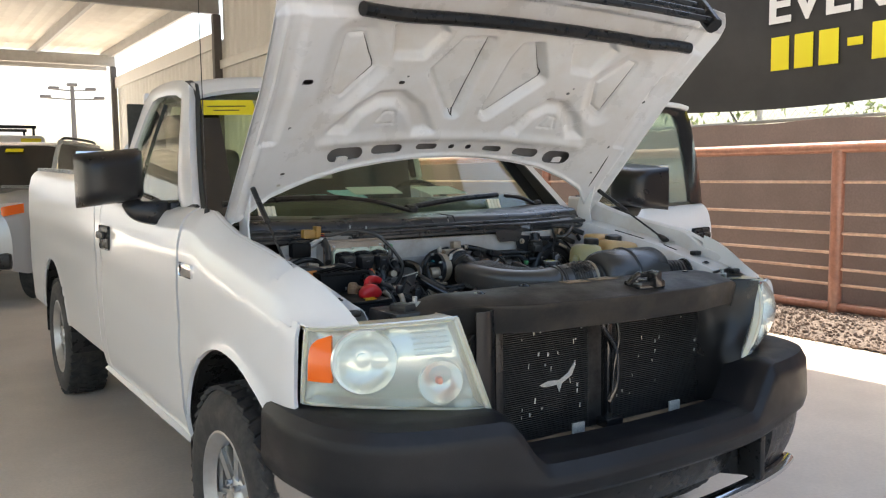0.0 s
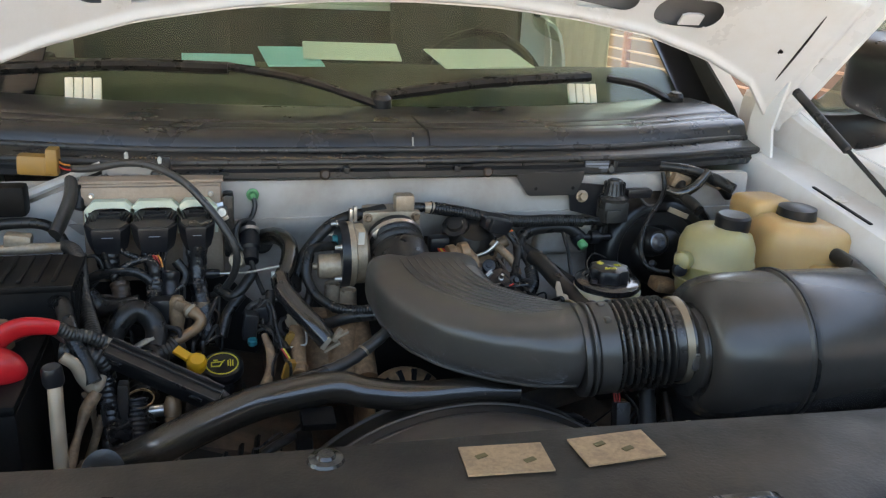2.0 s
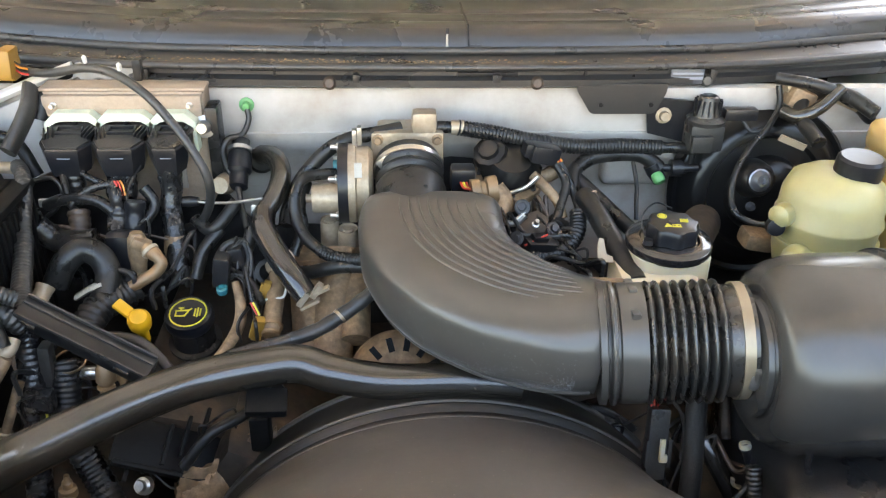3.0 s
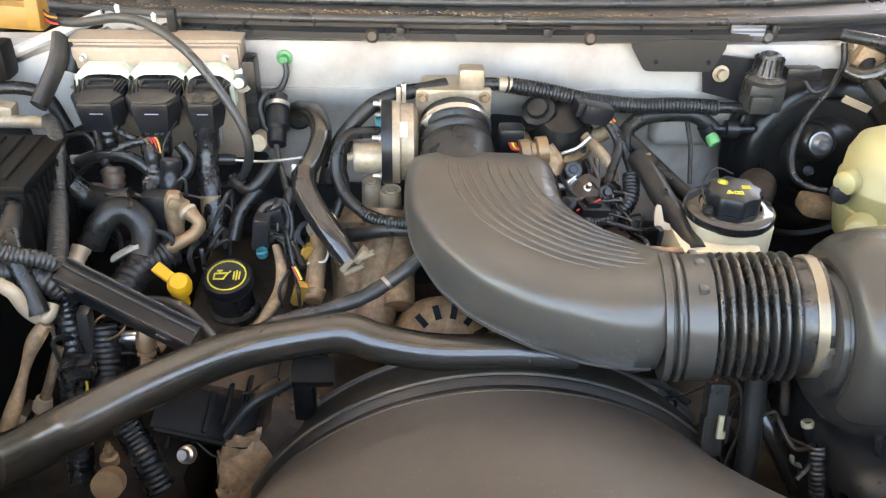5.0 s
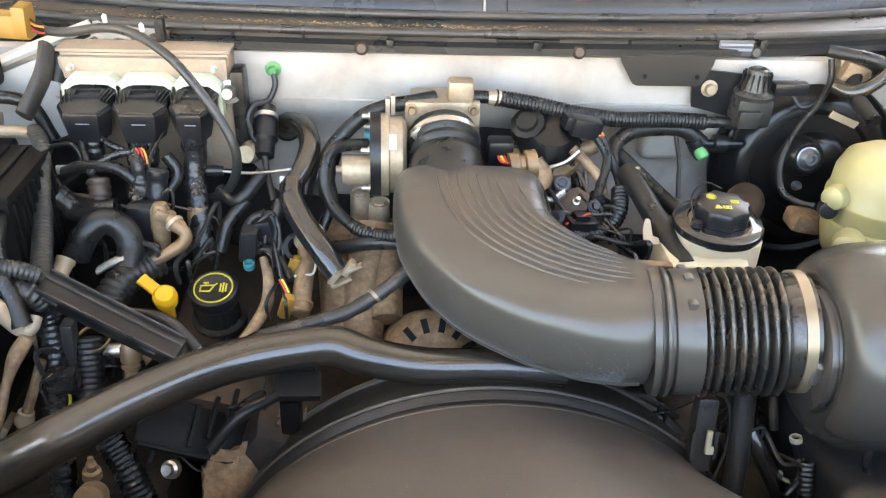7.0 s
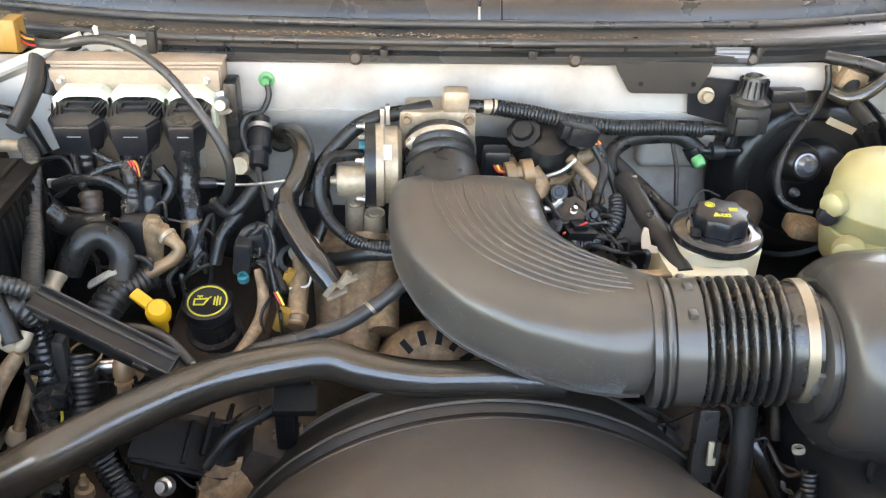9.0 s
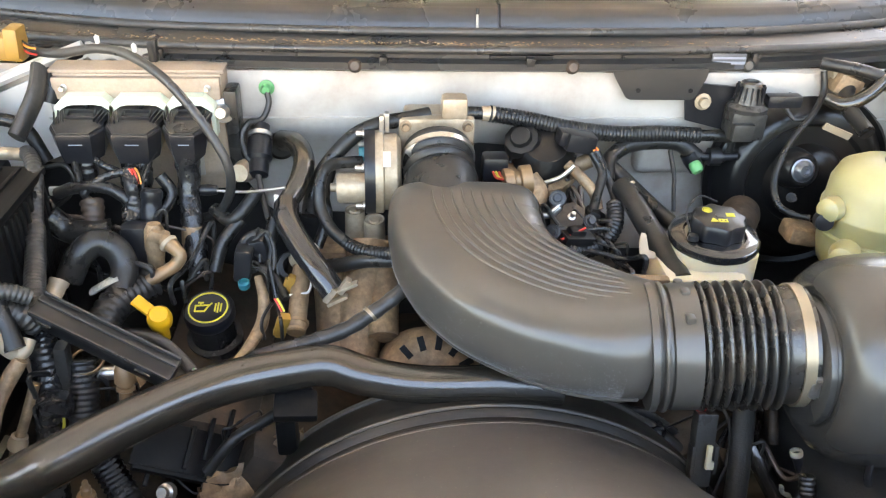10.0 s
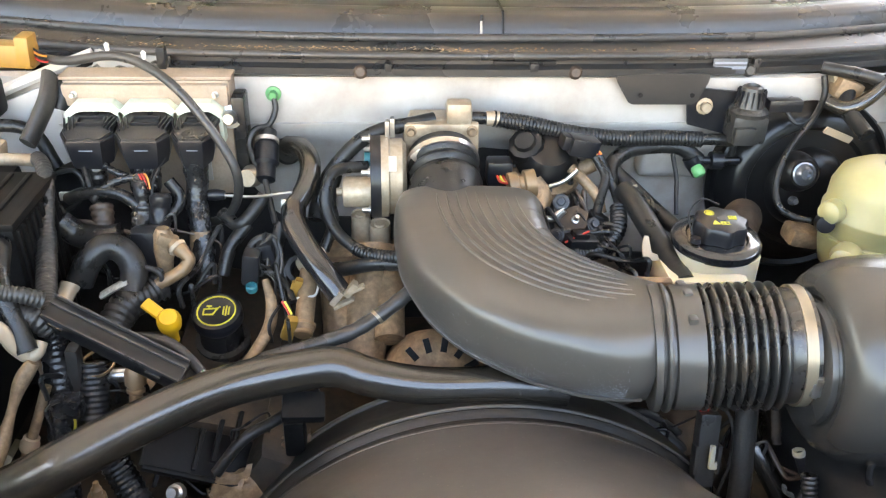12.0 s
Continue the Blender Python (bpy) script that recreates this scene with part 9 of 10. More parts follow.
# fuel rail and injector wiring beside the intake
rail = turned("fuel_rail", DIRTYCAST, [(0, 0), (0.0125, 0), (0.0135, 0.002), (0.0135, 0.009), (0.0122, 0.010), (0.0122, 0.095), (0, 0.095)], (-0.2265, 0.828, 0.930), (0.04, 0.86, 0.46), "stained tan fuel rail with an end cap")
turned("rail_cap", BRASS, [(0, 0), (0.0105, 0), (0.0125, 0.002), (0.0125, 0.005), (0, 0.005)], (-0.2267, 0.8235, 0.9275), (0.04, 0.86, 0.46), "tan end cap", rail)
turned("rail_ring", BRASS, [(0.0125, 0), (0.0152, 0), (0.0152, 0.004), (0.0125, 0.004)], (-0.2262, 0.834, 0.933), (0.04, 0.86, 0.46), parent=rail)
hose("rail_clip", WIREWHITE, 0.0016, [(-0.212, 0.905, 0.978), (-0.210, 0.885, 0.968), (-0.212, 0.868, 0.960), (-0.222, 0.862, 0.960), (-0.236, 0.864, 0.957)], "pale wire clip", rail, n=5, seg=6)
for at, sz, rt in (((-0.2425, 0.828, 0.936), (0.013, 0.012, 0.034), (10, 16, 10)), ((-0.237, 0.880, 0.963), (0.010, 0.011, 0.026), (0, 20, 0))):
    bm = bmesh.new()
    box(bm, at, sz, 0.002, rt)
    box(bm, tuple(Vector(at) + Vector((-0.006, -0.004, 0.002))), (sz[0] * 0.4, sz[1] * 0.6, sz[2] * 0.8), 0.001, rt)
    tp("amber_plug", bm, AMBERCONN, "amber injector plug")
for k, mt in enumerate((CLOTHRED, CAPYELLOW)):
    hose("wire", mt, 0.0015, [(-0.243, 0.835, 0.952), (-0.247, 0.840, 0.958), (-0.252, 0.845, 0.965)], n=4, seg=6).location.x += 0.003 * k
hose("wire_loom", DIRTYCAST, lambda q: 0.005 + 0.003 * math.sin(q * math.pi), [(-0.276, 0.880, 0.975), (-0.268, 0.860, 0.954), (-0.269, 0.840, 0.933), (-0.281, 0.810, 0.920), (-0.297, 0.790, 0.909)], "frayed brown taped loom")
hose("wire_loom", RUBBER, 0.006, [(-0.302, 0.920, 0.993), (-0.292, 0.930, 1.004), (-0.273, 0.930, 1.008), (-0.262, 0.920, 0.993), (-0.265, 0.900, 0.971), (-0.252, 0.870, 0.956)], "thin black loom")
hose("wire_loom", RUBBER, 0.005, [(-0.290, 0.900, 0.971), (-0.271, 0.895, 0.978), (-0.253, 0.885, 0.967), (-0.240, 0.860, 0.954)], "thin black loom")
boxed("injector_plug", CONNECTOR, (-0.296, 0.900, 0.983), (0.022, 0.026, 0.045), 0.005, (0, 8, 0), "black injector plug")
boxed("injector_plug", CONNECTOR, (-0.277, 0.920, 0.989), (0.022, 0.026, 0.04), 0.005, (0, -10, 0), "black injector plug")
turned("teal_seal", TEAL, [(0, 0), (0.0065, 0), (0.0075, 0.002), (0.0075, 0.009), (0.0055, 0.010), (0.0055, 0.004), (0, 0.004)], (-0.294, 0.880, 0.959), (0, -0.2, 1), "teal connector seal")
for pts in ([(-0.345, 0.990, 1.014), (-0.323, 0.970, 1.007), (-0.308, 0.970, 1.016), (-0.286, 0.990, 1.040)], [(-0.341, 0.930, 0.952), (-0.330, 0.950, 0.984), (-0.308, 0.970, 1.008)], [(-0.260, 0.950, 1.019), (-0.267, 0.930, 0.996), (-0.280, 0.910, 0.982)]):
    hose("wire_loom", RUBBER, 0.009, pts, "black wiring loom")

for mt, rr, pts in ((DUSTY, 0.0028, [(-0.293, 0.905, 1.000), (-0.277, 0.920, 1.010), (-0.268, 0.928, 1.012), (-0.259, 0.915, 1.002), (-0.257, 0.900, 0.985), (-0.260, 0.890, 0.972)]), (DUSTY, 0.0024, [(-0.277, 0.920, 1.008), (-0.276, 0.912, 0.995), (-0.276, 0.902, 0.982)]), (DUSTY, 0.0026, [(-0.294, 0.890, 0.962), (-0.296, 0.900, 0.974), (-0.287, 0.905, 0.982), (-0.276, 0.898, 0.979), (-0.262, 0.882, 0.968), (-0.250, 0.864, 0.953), (-0.244, 0.852, 0.946)]), (RUBBER, 0.0045, [(-0.276, 0.898, 0.979), (-0.262, 0.884, 0.971), (-0.255, 0.874, 0.962)])):
    hose("wire", mt, rr, pts, n=6, seg=8)
turned("rubber_loop", RUBBER, [(0.0125, 0), (0.0185, 0), (0.0190, 0.006), (0.0185, 0.012), (0.0125, 0.012)], (-0.240, 0.915, 0.968), (0.35, -0.75, 0.55), "black rubber ring", seg=20)

# alternator with cooling slots
ac = Vector((-0.062, 0.815, 0.858))
alternator = turned("alternator", DIRTYCAST, [(0, 0.05), (0.03, 0.05), (0.05, 0.046), (0.064, 0.03), (0.068, 0.01), (0.068, -0.08), (0, -0.08)], ac, (0.05, -0.80, 0.58), "tan cast alternator", seg=40)
d_, u_, w_ = axes_of((0.05, -0.80, 0.58))
for k in range(14):
    a = math.tau * k / 14
    o = u_ * math.cos(a) + w_ * math.sin(a)
    bm = bmesh.new()
    tmat = Matrix(((o.x, d_.cross(o).x, d_.x, 0), (o.y, d_.cross(o).y, d_.y, 0), (o.z, d_.cross(o).z, d_.z, 0), (0, 0, 0, 1)))
    t = bmesh.new()
    bmesh.ops.create_cube(t, size=1)
    t.transform(Matrix.Diagonal((0.018, 0.008, 0.01, 1)))
    merge(bm, t, Matrix.Translation(ac + o * 0.048 + d_ * 0.044) @ tmat)
    tp("cooling_slot", bm, BOXBLACK, parent=alternator)
bolt(tuple(ac + d_ * 0.05 + u_ * 0.02 + w_ * 0.02), d_, 0.006, BRASS, alternator)
bolt(tuple(ac + d_ * 0.05 - u_ * 0.03), d_, 0.006, DIRTYCAST, alternator)
turned("alternator_pulley", STEEL, [(0, 0), (0.028, 0), (0.03, 0.004), (0.026, 0.012), (0.03, 0.02), (0, 0.02)], ac + Vector((0.0, -0.07, 0.02)), (0, -1, 0), "belt pulley", alternator)

# dark pieces between hose and shroud
boxed("sensor_box", BOXBLACK, (-0.214, 0.690, 0.926), (0.048, 0.034, 0.014), 0.004, (20, 4, 4), "black sensor box")
boxed("sensor_post", BOXBLACK, (-0.230, 0.720, 0.862), (0.024, 0.03, 0.05), 0.005, label="black post")
bolt((-0.241, 0.725, 0.836), (0.0, -0.8, 0.6), 0.010, DIRTYCAST)
bm = bmesh.new()
box(bm, (-0.345, 0.715, 0.838), (0.125, 0.055, 0.008), 0.002, (35, 24, 6))
guard = tp("ribbed_guard", bm, BOXBLACK, "black ribbed plastic guard")
for k in range(5):
    boxed("guard_rib", BOXBLACK, (-0.390 + 0.023 * k, 0.708 + 0.003 * k, 0.826 + 0.0095 * k), (0.005, 0.05, 0.012), 0.001, (35, 24, 6), parent=guard)
boxed("guard_lip", BOXBLACK, (-0.345, 0.690, 0.822), (0.125, 0.006, 0.018), 0.002, (35, 24, 6), parent=guard)
bm = bmesh.new()
sheet(bm, lambda u, v: Vector((-0.335 + 0.12 * u, 0.690 + 0.055 * u - 0.03 * v, 0.806 + 0.040 * u - 0.07 * v + 0.012 * noise.noise((u * 4, v * 3, 1.0)) + 0.006 * noise.noise((u * 11, v * 9, 2.0)))), 30, 24, 0.012)
tp("engine_casting", bm, DIRTYCAST, "rough rusty brown engine casting", sharp=60)
turned("silver_bolt", STEEL, [(0, 0.016), (0.006, 0.016), (0.007, 0.010), (0.010, 0.008), (0.011, 0), (0, 0)], (-0.358, 0.660, 0.831), (-0.2, -0.7, 0.6), "bright bolt head")
hose("wire_loom", RUBBER, 0.007, [(-0.205, 0.750, 0.906), (-0.244, 0.730, 0.880), (-0.286, 0.700, 0.872), (-0.318, 0.680, 0.839)], "black wiring loom")
turned("idler_pulley", BRASS, [(0, 0), (0.015, 0), (0.017, 0.006), (0.017, 0.02), (0, 0.02)], (-0.430, 0.620, 0.836), (0, -0.9, 0.4), "tan idler pulley")
bm = bmesh.new()
box(bm, (-0.33, 0.92, 0.83), (0.16, 0.36, 0.06), 0.02, (0, 14, 0))
tp("valve_cover", bm, ENGINE, "grimy black valve cover")
boxed("compressor", ENGINE, (-0.50, 0.90, 0.70), (0.24, 0.40, 0.10), 0.02, label="dark grimy compressor low in the bay")
boxed("steering_pump", ENGINE, (0.45, 0.80, 0.66), (0.3, 0.3, 0.1), 0.02, label="dark grimy pump low in the bay")

# below the bellows
bm = bmesh.new()
box(bm, (0.243, 0.668, 0.872), (0.024, 0.018, 0.088), 0.003, (-19, 4, 0))
box(bm, (0.231, 0.662, 0.862), (0.005, 0.014, 0.034), 0.001, (-19, 4, 0))
box(bm, (0.257, 0.662, 0.862), (0.005, 0.014, 0.034), 0.001, (-19, 4, 0))
plug = tp("hanging_plug", bm, DUSTY, "long black electrical plug below the bellows")
bm = bmesh.new()
box(bm, (0.246, 0.653, 0.876), (0.006, 0.005, 0.022), 0.001, (-19, 4, 0))
box(bm, (0.248, 0.651, 0.862), (0.010, 0.006, 0.010), 0.002, (-19, 4, 0))
tp("plug_clip", bm, CREAM, "pale yellow plug clip", plug)
for k in range(3):
    hose("wire", CLOTHRED, 0.0014, [(0.236 + 0.004 * k, 0.683, 0.914), (0.2355 + 0.0045 * k, 0.688, 0.922), (0.238 + 0.003 * k, 0.695, 0.932)], n=4, seg=6)
hose("drain_tube", DUSTY, 0.0128, [(0.293, 0.695, 0.930), (0.292, 0.683, 0.900), (0.2905, 0.670, 0.868), (0.288, 0.655, 0.834), (0.283, 0.635, 0.780)], "dusty black drain tube")
hose("coolant_hose", HOSE, 0.0110, [(0.296, 0.715, 0.905), (0.300, 0.695, 0.885), (0.308, 0.665, 0.861), (0.323, 0.650, 0.835), (0.343, 0.630, 0.801)], "thin shiny black hose")
hose("wire", DUSTY, 0.0022, [(0.262, 0.700, 0.915), (0.276, 0.690, 0.898), (0.281, 0.680, 0.872), (0.277, 0.668, 0.845)], n=5, seg=8)
hose("wire_loom", RUBBER, 0.008, [(0.160, 0.750, 0.870), (0.188, 0.740, 0.856), (0.220, 0.720, 0.841), (0.246, 0.700, 0.823), (0.257, 0.670, 0.806)], "black wiring loom")
hose("wire_loom", RUBBER, 0.006, [(0.165, 0.740, 0.869), (0.201, 0.740, 0.860), (0.238, 0.730, 0.837)], "black wiring loom")
turned("cream_collar", CREAM, [(0.0045, 0), (0.0068, 0), (0.0072, 0.003), (0.0066, 0.006), (0.0045, 0.006)], (0.336, 0.635, 0.890), (-0.2, 0.2, 0.9), "cream plastic collar")
hose("wire_loom", CONNECTOR, 0.0062, [(0.336, 0.635, 0.891), (0.343, 0.630, 0.873), (0.350, 0.625, 0.856), (0.354, 0.620, 0.840)], "black sensor lead")
hose("pale_clip", SCUFF, (0.002, 0.005), [(0.328, 0.632, 0.846), (0.330, 0.630, 0.838), (0.341, 0.630, 0.833), (0.353, 0.628, 0.835)], "pale metal clip", n=4, seg=8)
hose("wire", RUBBER, 0.003, [(0.333, 0.600, 0.878), (0.321, 0.590, 0.871), (0.307, 0.580, 0.865)], n=4, seg=6)
hose("corrugated_tube", DUSTY, 0.0078, [(0.331, 0.600, 0.895), (0.332, 0.590, 0.873), (0.334, 0.580, 0.849), (0.336, 0.570, 0.82)], "grey corrugated loom tube", pitch=0.0055, amp=0.0011, n=20)
hose("spring_clip", GLOSSBLACK, 0.004, [(0.373, 0.570, 0.948), (0.370, 0.565, 0.929), (0.376, 0.560, 0.910), (0.389, 0.555, 0.891)], "black wire clip")
hose("rusty_stud", ENGINE, lambda q: 0.006 + 0.0008 * math.sin(q * 40), [(0.332, 0.705, 0.912), (0.332, 0.690, 0.888), (0.333, 0.680, 0.866)], "rusty brown stud", seg=10)

# clutter over the battery corner
bm = bmesh.new()
box(bm, (-0.620, 0.872, 0.985), (0.170, 0.135, 0.230), 0.008)
junction = tp("junction_box", bm, BOXBLACK, "black ribbed plastic junction box beside the battery")
for k in range(9):
    boxed("box_rib", BOXBLACK, (-0.534, 0.815 + 0.014 * k, 0.985), (0.005, 0.005, 0.20), 0.0015, parent=junction)
for k in range(7):
    boxed("lid_rib", BOXBLACK, (-0.690 + 0.022 * k, 0.872, 1.1015), (0.006, 0.115, 0.004), 0.0015, parent=junction)
boxed("box_lid", BOXBLACK, (-0.620, 0.872, 1.094), (0.176, 0.141, 0.010), 0.003, parent=junction)
boxed("fuse_box", BOXBLACK, (-0.70, 0.98, 0.99), (0.14, 0.20, 0.12), 0.012, (0, 0, 4), "black fuse box")
boxed("clamp_bar", STEEL, (-0.60, 0.83, 1.045), (0.06, 0.03, 0.012), 0.004, (0, 0, 30), "dull battery clamp")
turned("battery_post", DIRTYCAST, [(0, 0), (0.012, 0), (0.012, 0.02), (0.016, 0.022), (0.016, 0.03), (0, 0.03)], (-0.59, 0.84, 1.035), (0, 0, 1), "corroded battery post")
hose("battery_cable", RUBBER, 0.011, [(-0.59, 0.84, 1.06), (-0.55, 0.80, 1.075), (-0.53, 0.74, 1.06), (-0.50, 0.70, 1.0)], "thick black battery cable")
hose("battery_cable", FADEDRED, 0.006, [(-0.59, 0.71, 1.065), (-0.565, 0.728, 1.068), (-0.545, 0.735, 1.058), (-0.53, 0.735, 1.04)], "faded red battery cable")
boxed("pipe_valve", CAST, (-0.640, 1.010, 1.100), (0.04, 0.026, 0.026), 0.006, (0, 8, 0), "dull aluminium valve body")
hose("pipe_end", CAST, 0.0085, [(-0.680, 1.005, 1.088), (-0.630, 1.000, 1.090), (-0.590, 0.990, 1.094), (-0.570, 0.980, 1.097)], "dull aluminium pipe")
hose("wire_loom", RUBBER, 0.011, [(-0.74, 0.95, 1.03), (-0.70, 0.90, 1.07), (-0.66, 0.88, 1.06), (-0.62, 0.92, 1.03), (-0.60, 0.99, 1.02)], "black wiring loom")
hose("wire_loom", RUBBER, 0.009, [(-0.72, 1.05, 1.10), (-0.66, 1.04, 1.12), (-0.60, 1.05, 1.11), (-0.57, 1.04, 1.06)], "black wiring loom")
boxed("relay_box", BOXBLACK, (-0.665, 1.055, 1.155), (0.07, 0.04, 0.05), 0.008, label="black relay box")


# loose thin wires between the hoses
wire_rng = random.Random(11)


def tangle(anchors, count, reach, mats):
    for k in range(count):
        a = Vector(wire_rng.choice(anchors))
        near = [Vector(p) for p in anchors if 0.02 < (Vector(p) - a).length < reach]
        if not near:
            continue
        b = wire_rng.choice(near)
        wob = lambda s: Vector((wire_rng.uniform(-s, s), wire_rng.uniform(-s, s), wire_rng.uniform(-s, s)))
        a, b = a + wob(0.012), b + wob(0.012)
        mid = a.lerp(b, 0.5) + wob(0.014) + Vector((0, 0, -0.012))
        hose("wire", wire_rng.choice(mats), wire_rng.uniform(0.0014, 0.0034), [tuple(a + Vector((0, 0, -0.03))), tuple(a), tuple(mid), tuple(b), tuple(b + Vector((0, 0, -0.03)))], n=8, seg=7)


WIRES = (RUBBER, RUBBER, DUSTY, PLASTIC, GLOSSBLACK, BROWNWIRE, BROWNWIRE)
tangle([(-0.552, 0.980, 1.042), (-0.512, 0.950, 1.033), (-0.476, 0.960, 1.052), (-0.445, 0.940, 1.030), (-0.401, 0.940, 1.039), (-0.381, 0.920, 1.001), (-0.339, 0.950, 1.001), (-0.516, 0.900, 1.003), (-0.476, 0.880, 0.998), (-0.412, 0.870, 0.996), (-0.372, 0.870, 0.980), (-0.337, 0.900, 0.970)], 9, 0.14, WIRES)
tangle([(-0.298, 0.890, 0.994), (-0.272, 0.920, 1.010), (-0.292, 0.860, 0.970), (-0.253, 0.870, 0.989), (-0.272, 0.830, 0.948), (-0.245, 0.850, 0.969), (-0.234, 0.800, 0.944), (-0.293, 0.950, 1.018)], 3, 0.11, WIRES)
tangle([(-0.503, 0.700, 1.008), (-0.480, 0.700, 0.978), (-0.494, 0.670, 0.941), (-0.456, 0.700, 0.947), (-0.428, 0.750, 0.923), (-0.389, 0.740, 0.931), (-0.465, 0.760, 0.964), (-0.507, 0.640, 0.913)], 3, 0.12, WIRES)
tangle([(0.084, 0.960, 1.034), (0.106, 0.900, 1.020), (0.143, 0.950, 1.035), (0.170, 0.920, 1.014), (0.181, 0.870, 1.009), (0.139, 0.980, 1.050), (0.151, 0.880, 1.003), (0.188, 0.830, 1.017)], 12, 0.13, WIRES)
tangle([(0.169, 0.730, 0.869), (0.218, 0.720, 0.855), (0.239, 0.700, 0.895), (0.278, 0.690, 0.886), (0.304, 0.670, 0.887), (0.325, 0.630, 0.873), (0.262, 0.660, 0.816), (0.350, 0.610, 0.867)], 7, 0.13, WIRES)
tangle([(-0.352, 0.710, 0.872), (-0.308, 0.720, 0.880), (-0.270, 0.730, 0.880), (-0.320, 0.690, 0.829), (-0.370, 0.680, 0.831), (-0.286, 0.720, 0.827)], 2, 0.12, WIRES)
# seam of the steering reservoir
turned("reservoir_seam", RESERVOIR, [(0.066, -0.003), (0.0705, -0.002), (0.0705, 0.002), (0.066, 0.003)], PSR + Vector((0, 0, -0.028)), (0, 0, 1), parent=ps, seg=40)

# ---- other vehicles ----


def suv(at):
    car = thing("suv", "silver sport utility vehicle parked behind the pickup", "car", at=at)

    def cp(name, bm, mat, label="", parent=None):
        return part(name, bm, mat, parent or car, label)

    # body: stations from front to back
    stations = [(0.0, 0.72, 0.42, 0.86), (0.06, 0.86, 0.36, 0.99), (0.25, 0.92, 0.32, 1.07), (0.6, 0.94, 0.30, 1.11), (1.1, 0.95, 0.30, 1.15), (1.35, 0.95, 0.30, 1.16), (3.4, 0.95, 0.30, 1.16), (4.4, 0.93, 0.34, 1.14), (4.6, 0.86, 0.42, 1.0)]
    bm = bmesh.new()

    def body(u, v):
        k = u * (len(stations) - 1)
        i = min(int(k), len(stations) - 2)
        f = k - i
        y, hw, z0, z1 = [a + (b - a) * f for a, b in zip(stations[i], stations[i + 1])]
        a = math.pi * (v * 1.0)
        cx, sz = -math.cos(a), math.sin(a)
        px = math.copysign(abs(cx) ** 0.35, cx)
        return Vector((hw * px, y, z0 + (z1 - z0) * abs(sz) ** 0.45))

    sheet(bm, body, 40, 28)
    cp("body", bm, SILVERCAR)
    bm = bmesh.new()
    cab = [(1.30, 0.86, 1.14), (1.95, 0.76, 1.62), (2.3, 0.74, 1.67), (3.9, 0.73, 1.66), (4.5, 0.78, 1.14)]

    def roof(u, v):
        k = u * 4
        i = min(int(k), 3)
        f = k - i
        y, hw, z = [a + (b - a) * f for a, b in zip(cab[i], cab[i + 1])]
        x = (2 * v - 1) * hw
        return Vector((x, y, z - 0.05 * abs(2 * v - 1) ** 6 * (z - 1.1)))

    sheet(bm, lambda u, v: roof(0.24 + 0.6 * u, v), 16, 10, 0.03)
    cp("roof", bm, SILVERCAR)
    bm = bmesh.new()
    sheet(bm, lambda u, v: roof(0.02 + 0.23 * u, v), 8, 10, 0.005)
    cp("windshield", bm, GLOSSBLACK, "dark windshield")
    for sgn in (-1, 1):
        bm = bmesh.new()
        sheet(bm, lambda u, v: Vector((sgn * (0.92 - 0.16 * v), 1.40 + 0.62 * v + (2.95 - 1.0 * v) * u, 1.14 + 0.49 * v)), 10, 5, 0.01)
        cp("side_window", bm, GLOSSBLACK, "dark side window")
        bm = bmesh.new()
        sweep(bm, [(sgn * 0.86, 1.28, 1.12), (sgn * 0.77, 1.95, 1.61), (sgn * 0.745, 2.3, 1.655), (sgn * 0.735, 3.8, 1.645)], 0.03, 8, 6)
        cp("roof_rail", bm, SILVERCAR)
        bm = bmesh.new()
        sweep(bm, [(sgn * 0.70, 2.2, 1.67), (sgn * 0.70, 2.5, 1.72), (sgn * 0.70, 3.6, 1.71), (sgn * 0.70, 3.8, 1.66)], 0.018, 8, 4)
        cp("luggage_rail", bm, PLASTIC, "black luggage rail")
        bm = bmesh.new()
        sheet(bm, lambda u, v: Vector((sgn * (0.52 + 0.38 * u), 0.005 + 0.30 * u * u - 0.01, 0.87 + 0.12 * v + 0.03 * u)), 10, 5, 0.02)
        lamp = cp("headlamp", bm, REFLECTOR, "clear headlamp with amber corner")
        bm = bmesh.new()
        sheet(bm, lambda u, v: Vector((sgn * (0.76 + 0.155 * u), 0.10 + 0.22 * u * u - 0.035, 0.885 + 0.09 * v + 0.03 * u)), 6, 4, 0.02)
        cp("turn_lamp", bm, AMBER, "amber turn lamp", lamp)
        for yy in (0.85, 3.65):
            bm = bmesh.new()
            lathe(bm, [(0, -0.1), (0.2, -0.11), (0.33, -0.11), (0.35, -0.08), (0.355, 0), (0.35, 0.08), (0.33, 0.11), (0.22, 0.11), (0.2, 0.08), (0, 0.08)], (sgn * 0.84, yy, 0.355), (sgn, 0, 0), 32)
            cp("wheel", bm, TYRE, "black tyre")
        bm = bmesh.new()
        box(bm, (sgn * 1.02, 1.55, 1.16), (0.2, 0.1, 0.15), 0.04)
        cp("wing_mirror", bm, SILVERCAR)
    bm = bmesh.new()
    box(bm, (0, 0.0, 0.70), (0.9, 0.06, 0.16), 0.02)
    cp("grille", bm, PLASTIC, "black grille")
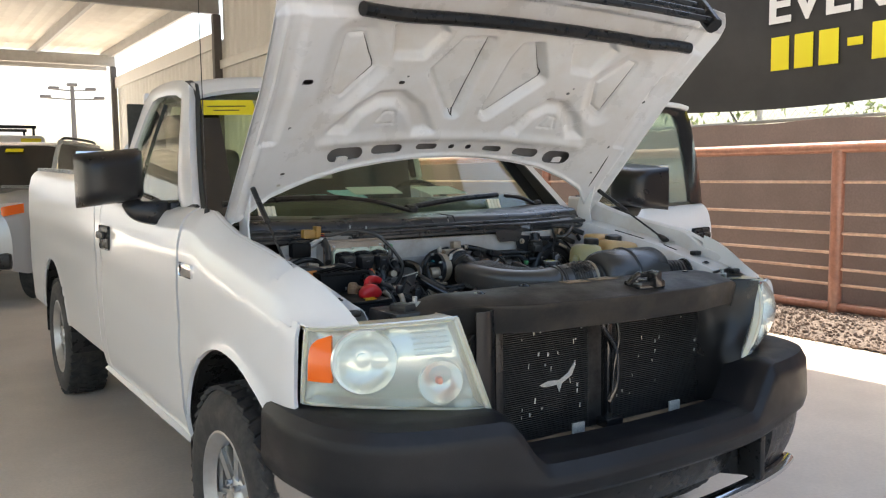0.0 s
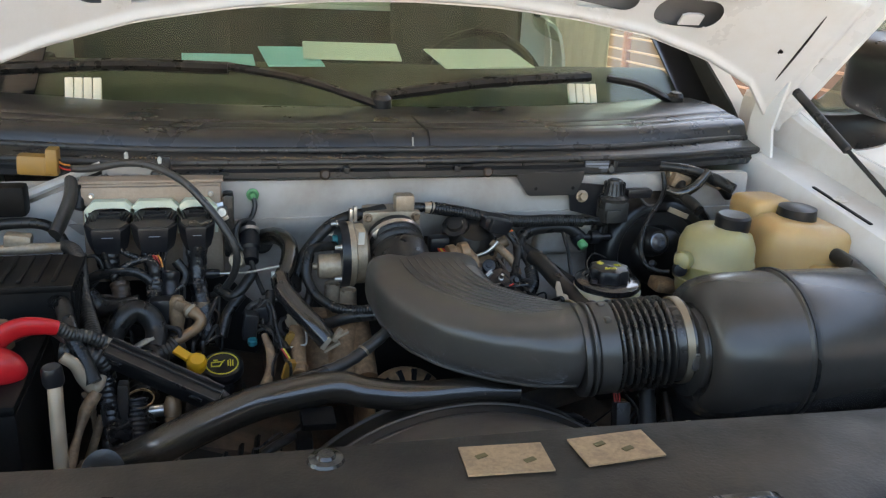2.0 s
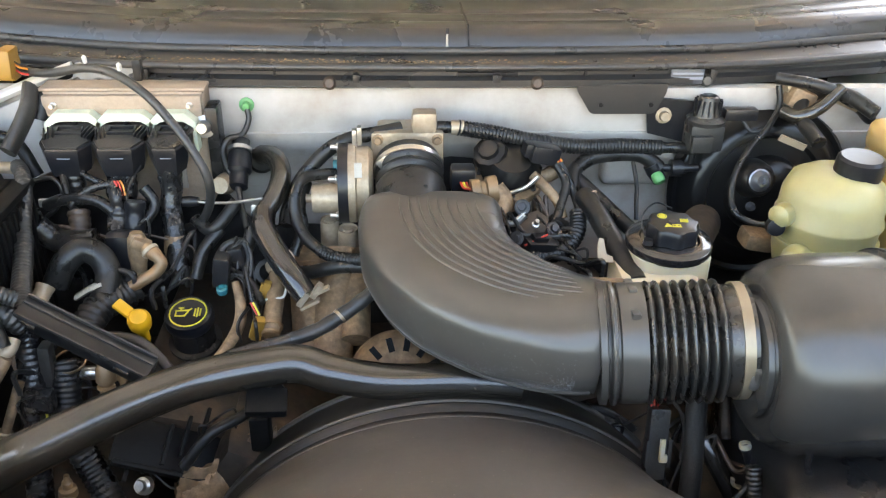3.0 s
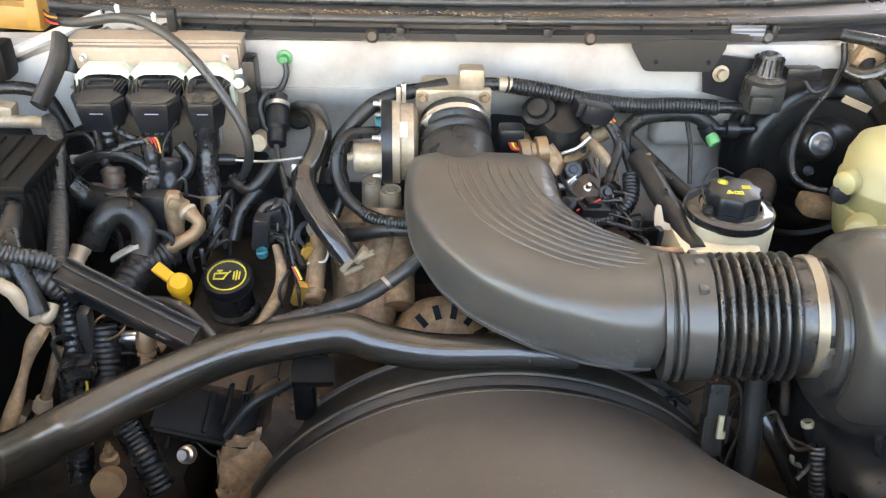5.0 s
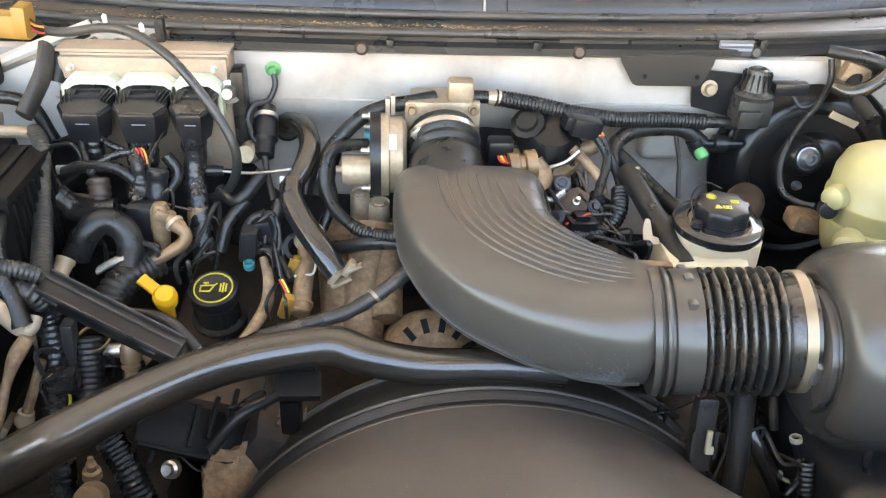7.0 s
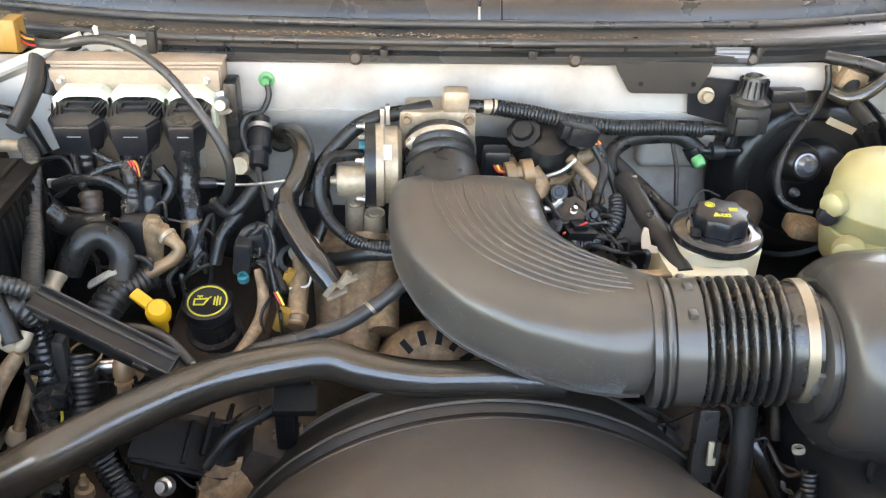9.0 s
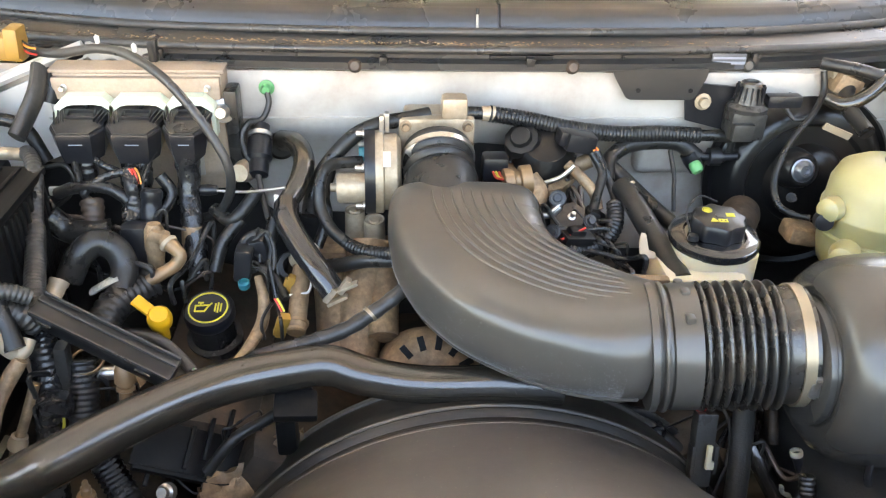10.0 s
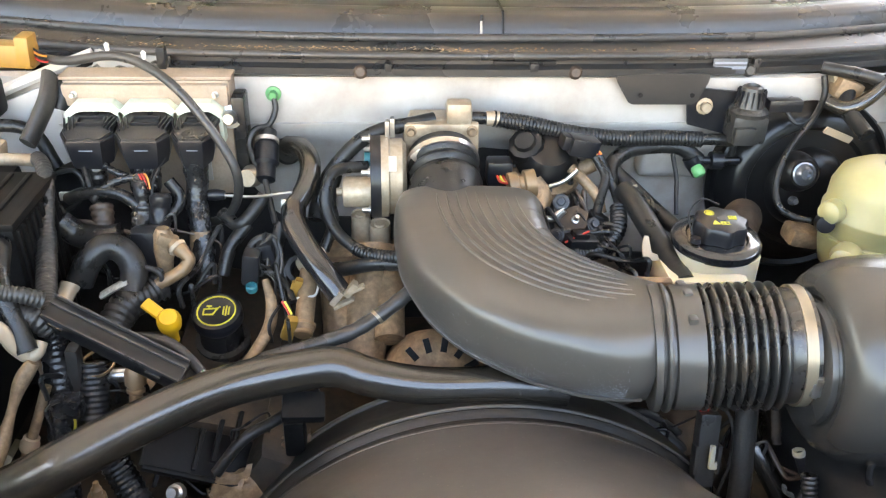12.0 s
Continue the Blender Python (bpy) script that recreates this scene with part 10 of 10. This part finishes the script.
    bm = bmesh.new()
    box(bm, (0, 0.06, 0.46), (1.7, 0.14, 0.16), 0.04)
    cp("bumper_insert", bm, PLASTIC, "dark lower bumper")
    bm = bmesh.new()
    sheet(bm, lambda u, v: roof(0.205 + 0.02 * v, 0.60 + 0.14 * u) + Vector((0, -0.015, 0.012)), 4, 2, 0.002)
    cp("sticker", bm, STICKER, "yellow price sticker")
    return car


silver_suv = suv((-1.56, 8.85, 0))
silver_suv.scale = (1, 1, 1.13)
silver_suv.rotation_euler = (0, 0, radians(-27))

van = thing("white_van", "white work van with a black ladder rack", "van", at=(-0.25, 16.5, 0))
van.scale = (1, 1, 1.06)
bm = bmesh.new()
box(bm, (0, 1.0, 1.25), (1.95, 2.6, 1.7), 0.12, seg=3)
box(bm, (0, -0.6, 0.85), (1.9, 1.1, 0.9), 0.12, seg=3)
part("body", bm, WHITE, van)
bm = bmesh.new()
box(bm, (0, -0.30, 1.62), (1.7, 0.05, 0.62), 0.03, (-24, 0, 0))
part("windshield", bm, GLOSSBLACK, van, "dark windshield")
for y in (0.4, 1.8):
    bm = bmesh.new()
    rod(bm, (-0.9, y, 2.28), (0.9, y, 2.28), 0.03)
    for sgn in (-1, 1):
        rod(bm, (sgn * 0.85, y, 2.08), (sgn * 0.85, y, 2.3), 0.025)
    part("rack_bar", bm, PLASTIC, van, "black rack bar")
for sgn in (-1, 1):
    for y in (-0.6, 1.6):
        bm = bmesh.new()
        lathe(bm, [(0, -0.1), (0.33, -0.1), (0.36, -0.05), (0.36, 0.05), (0.33, 0.1), (0, 0.1)], (sgn * 0.86, y, 0.36), (sgn, 0, 0), 28)
        part("wheel", bm, TYRE, van, "black tyre")
    bm = bmesh.new()
    box(bm, (sgn * 0.72, -1.14, 0.95), (0.3, 0.06, 0.16), 0.03)
    part("headlamp", bm, REFLECTOR, van)
bm = bmesh.new()
box(bm, (0.70, -0.35, 1.98), (0.35, 0.04, 0.12), 0.01)
part("roof_sign", bm, STICKER, van, "small yellow sign")
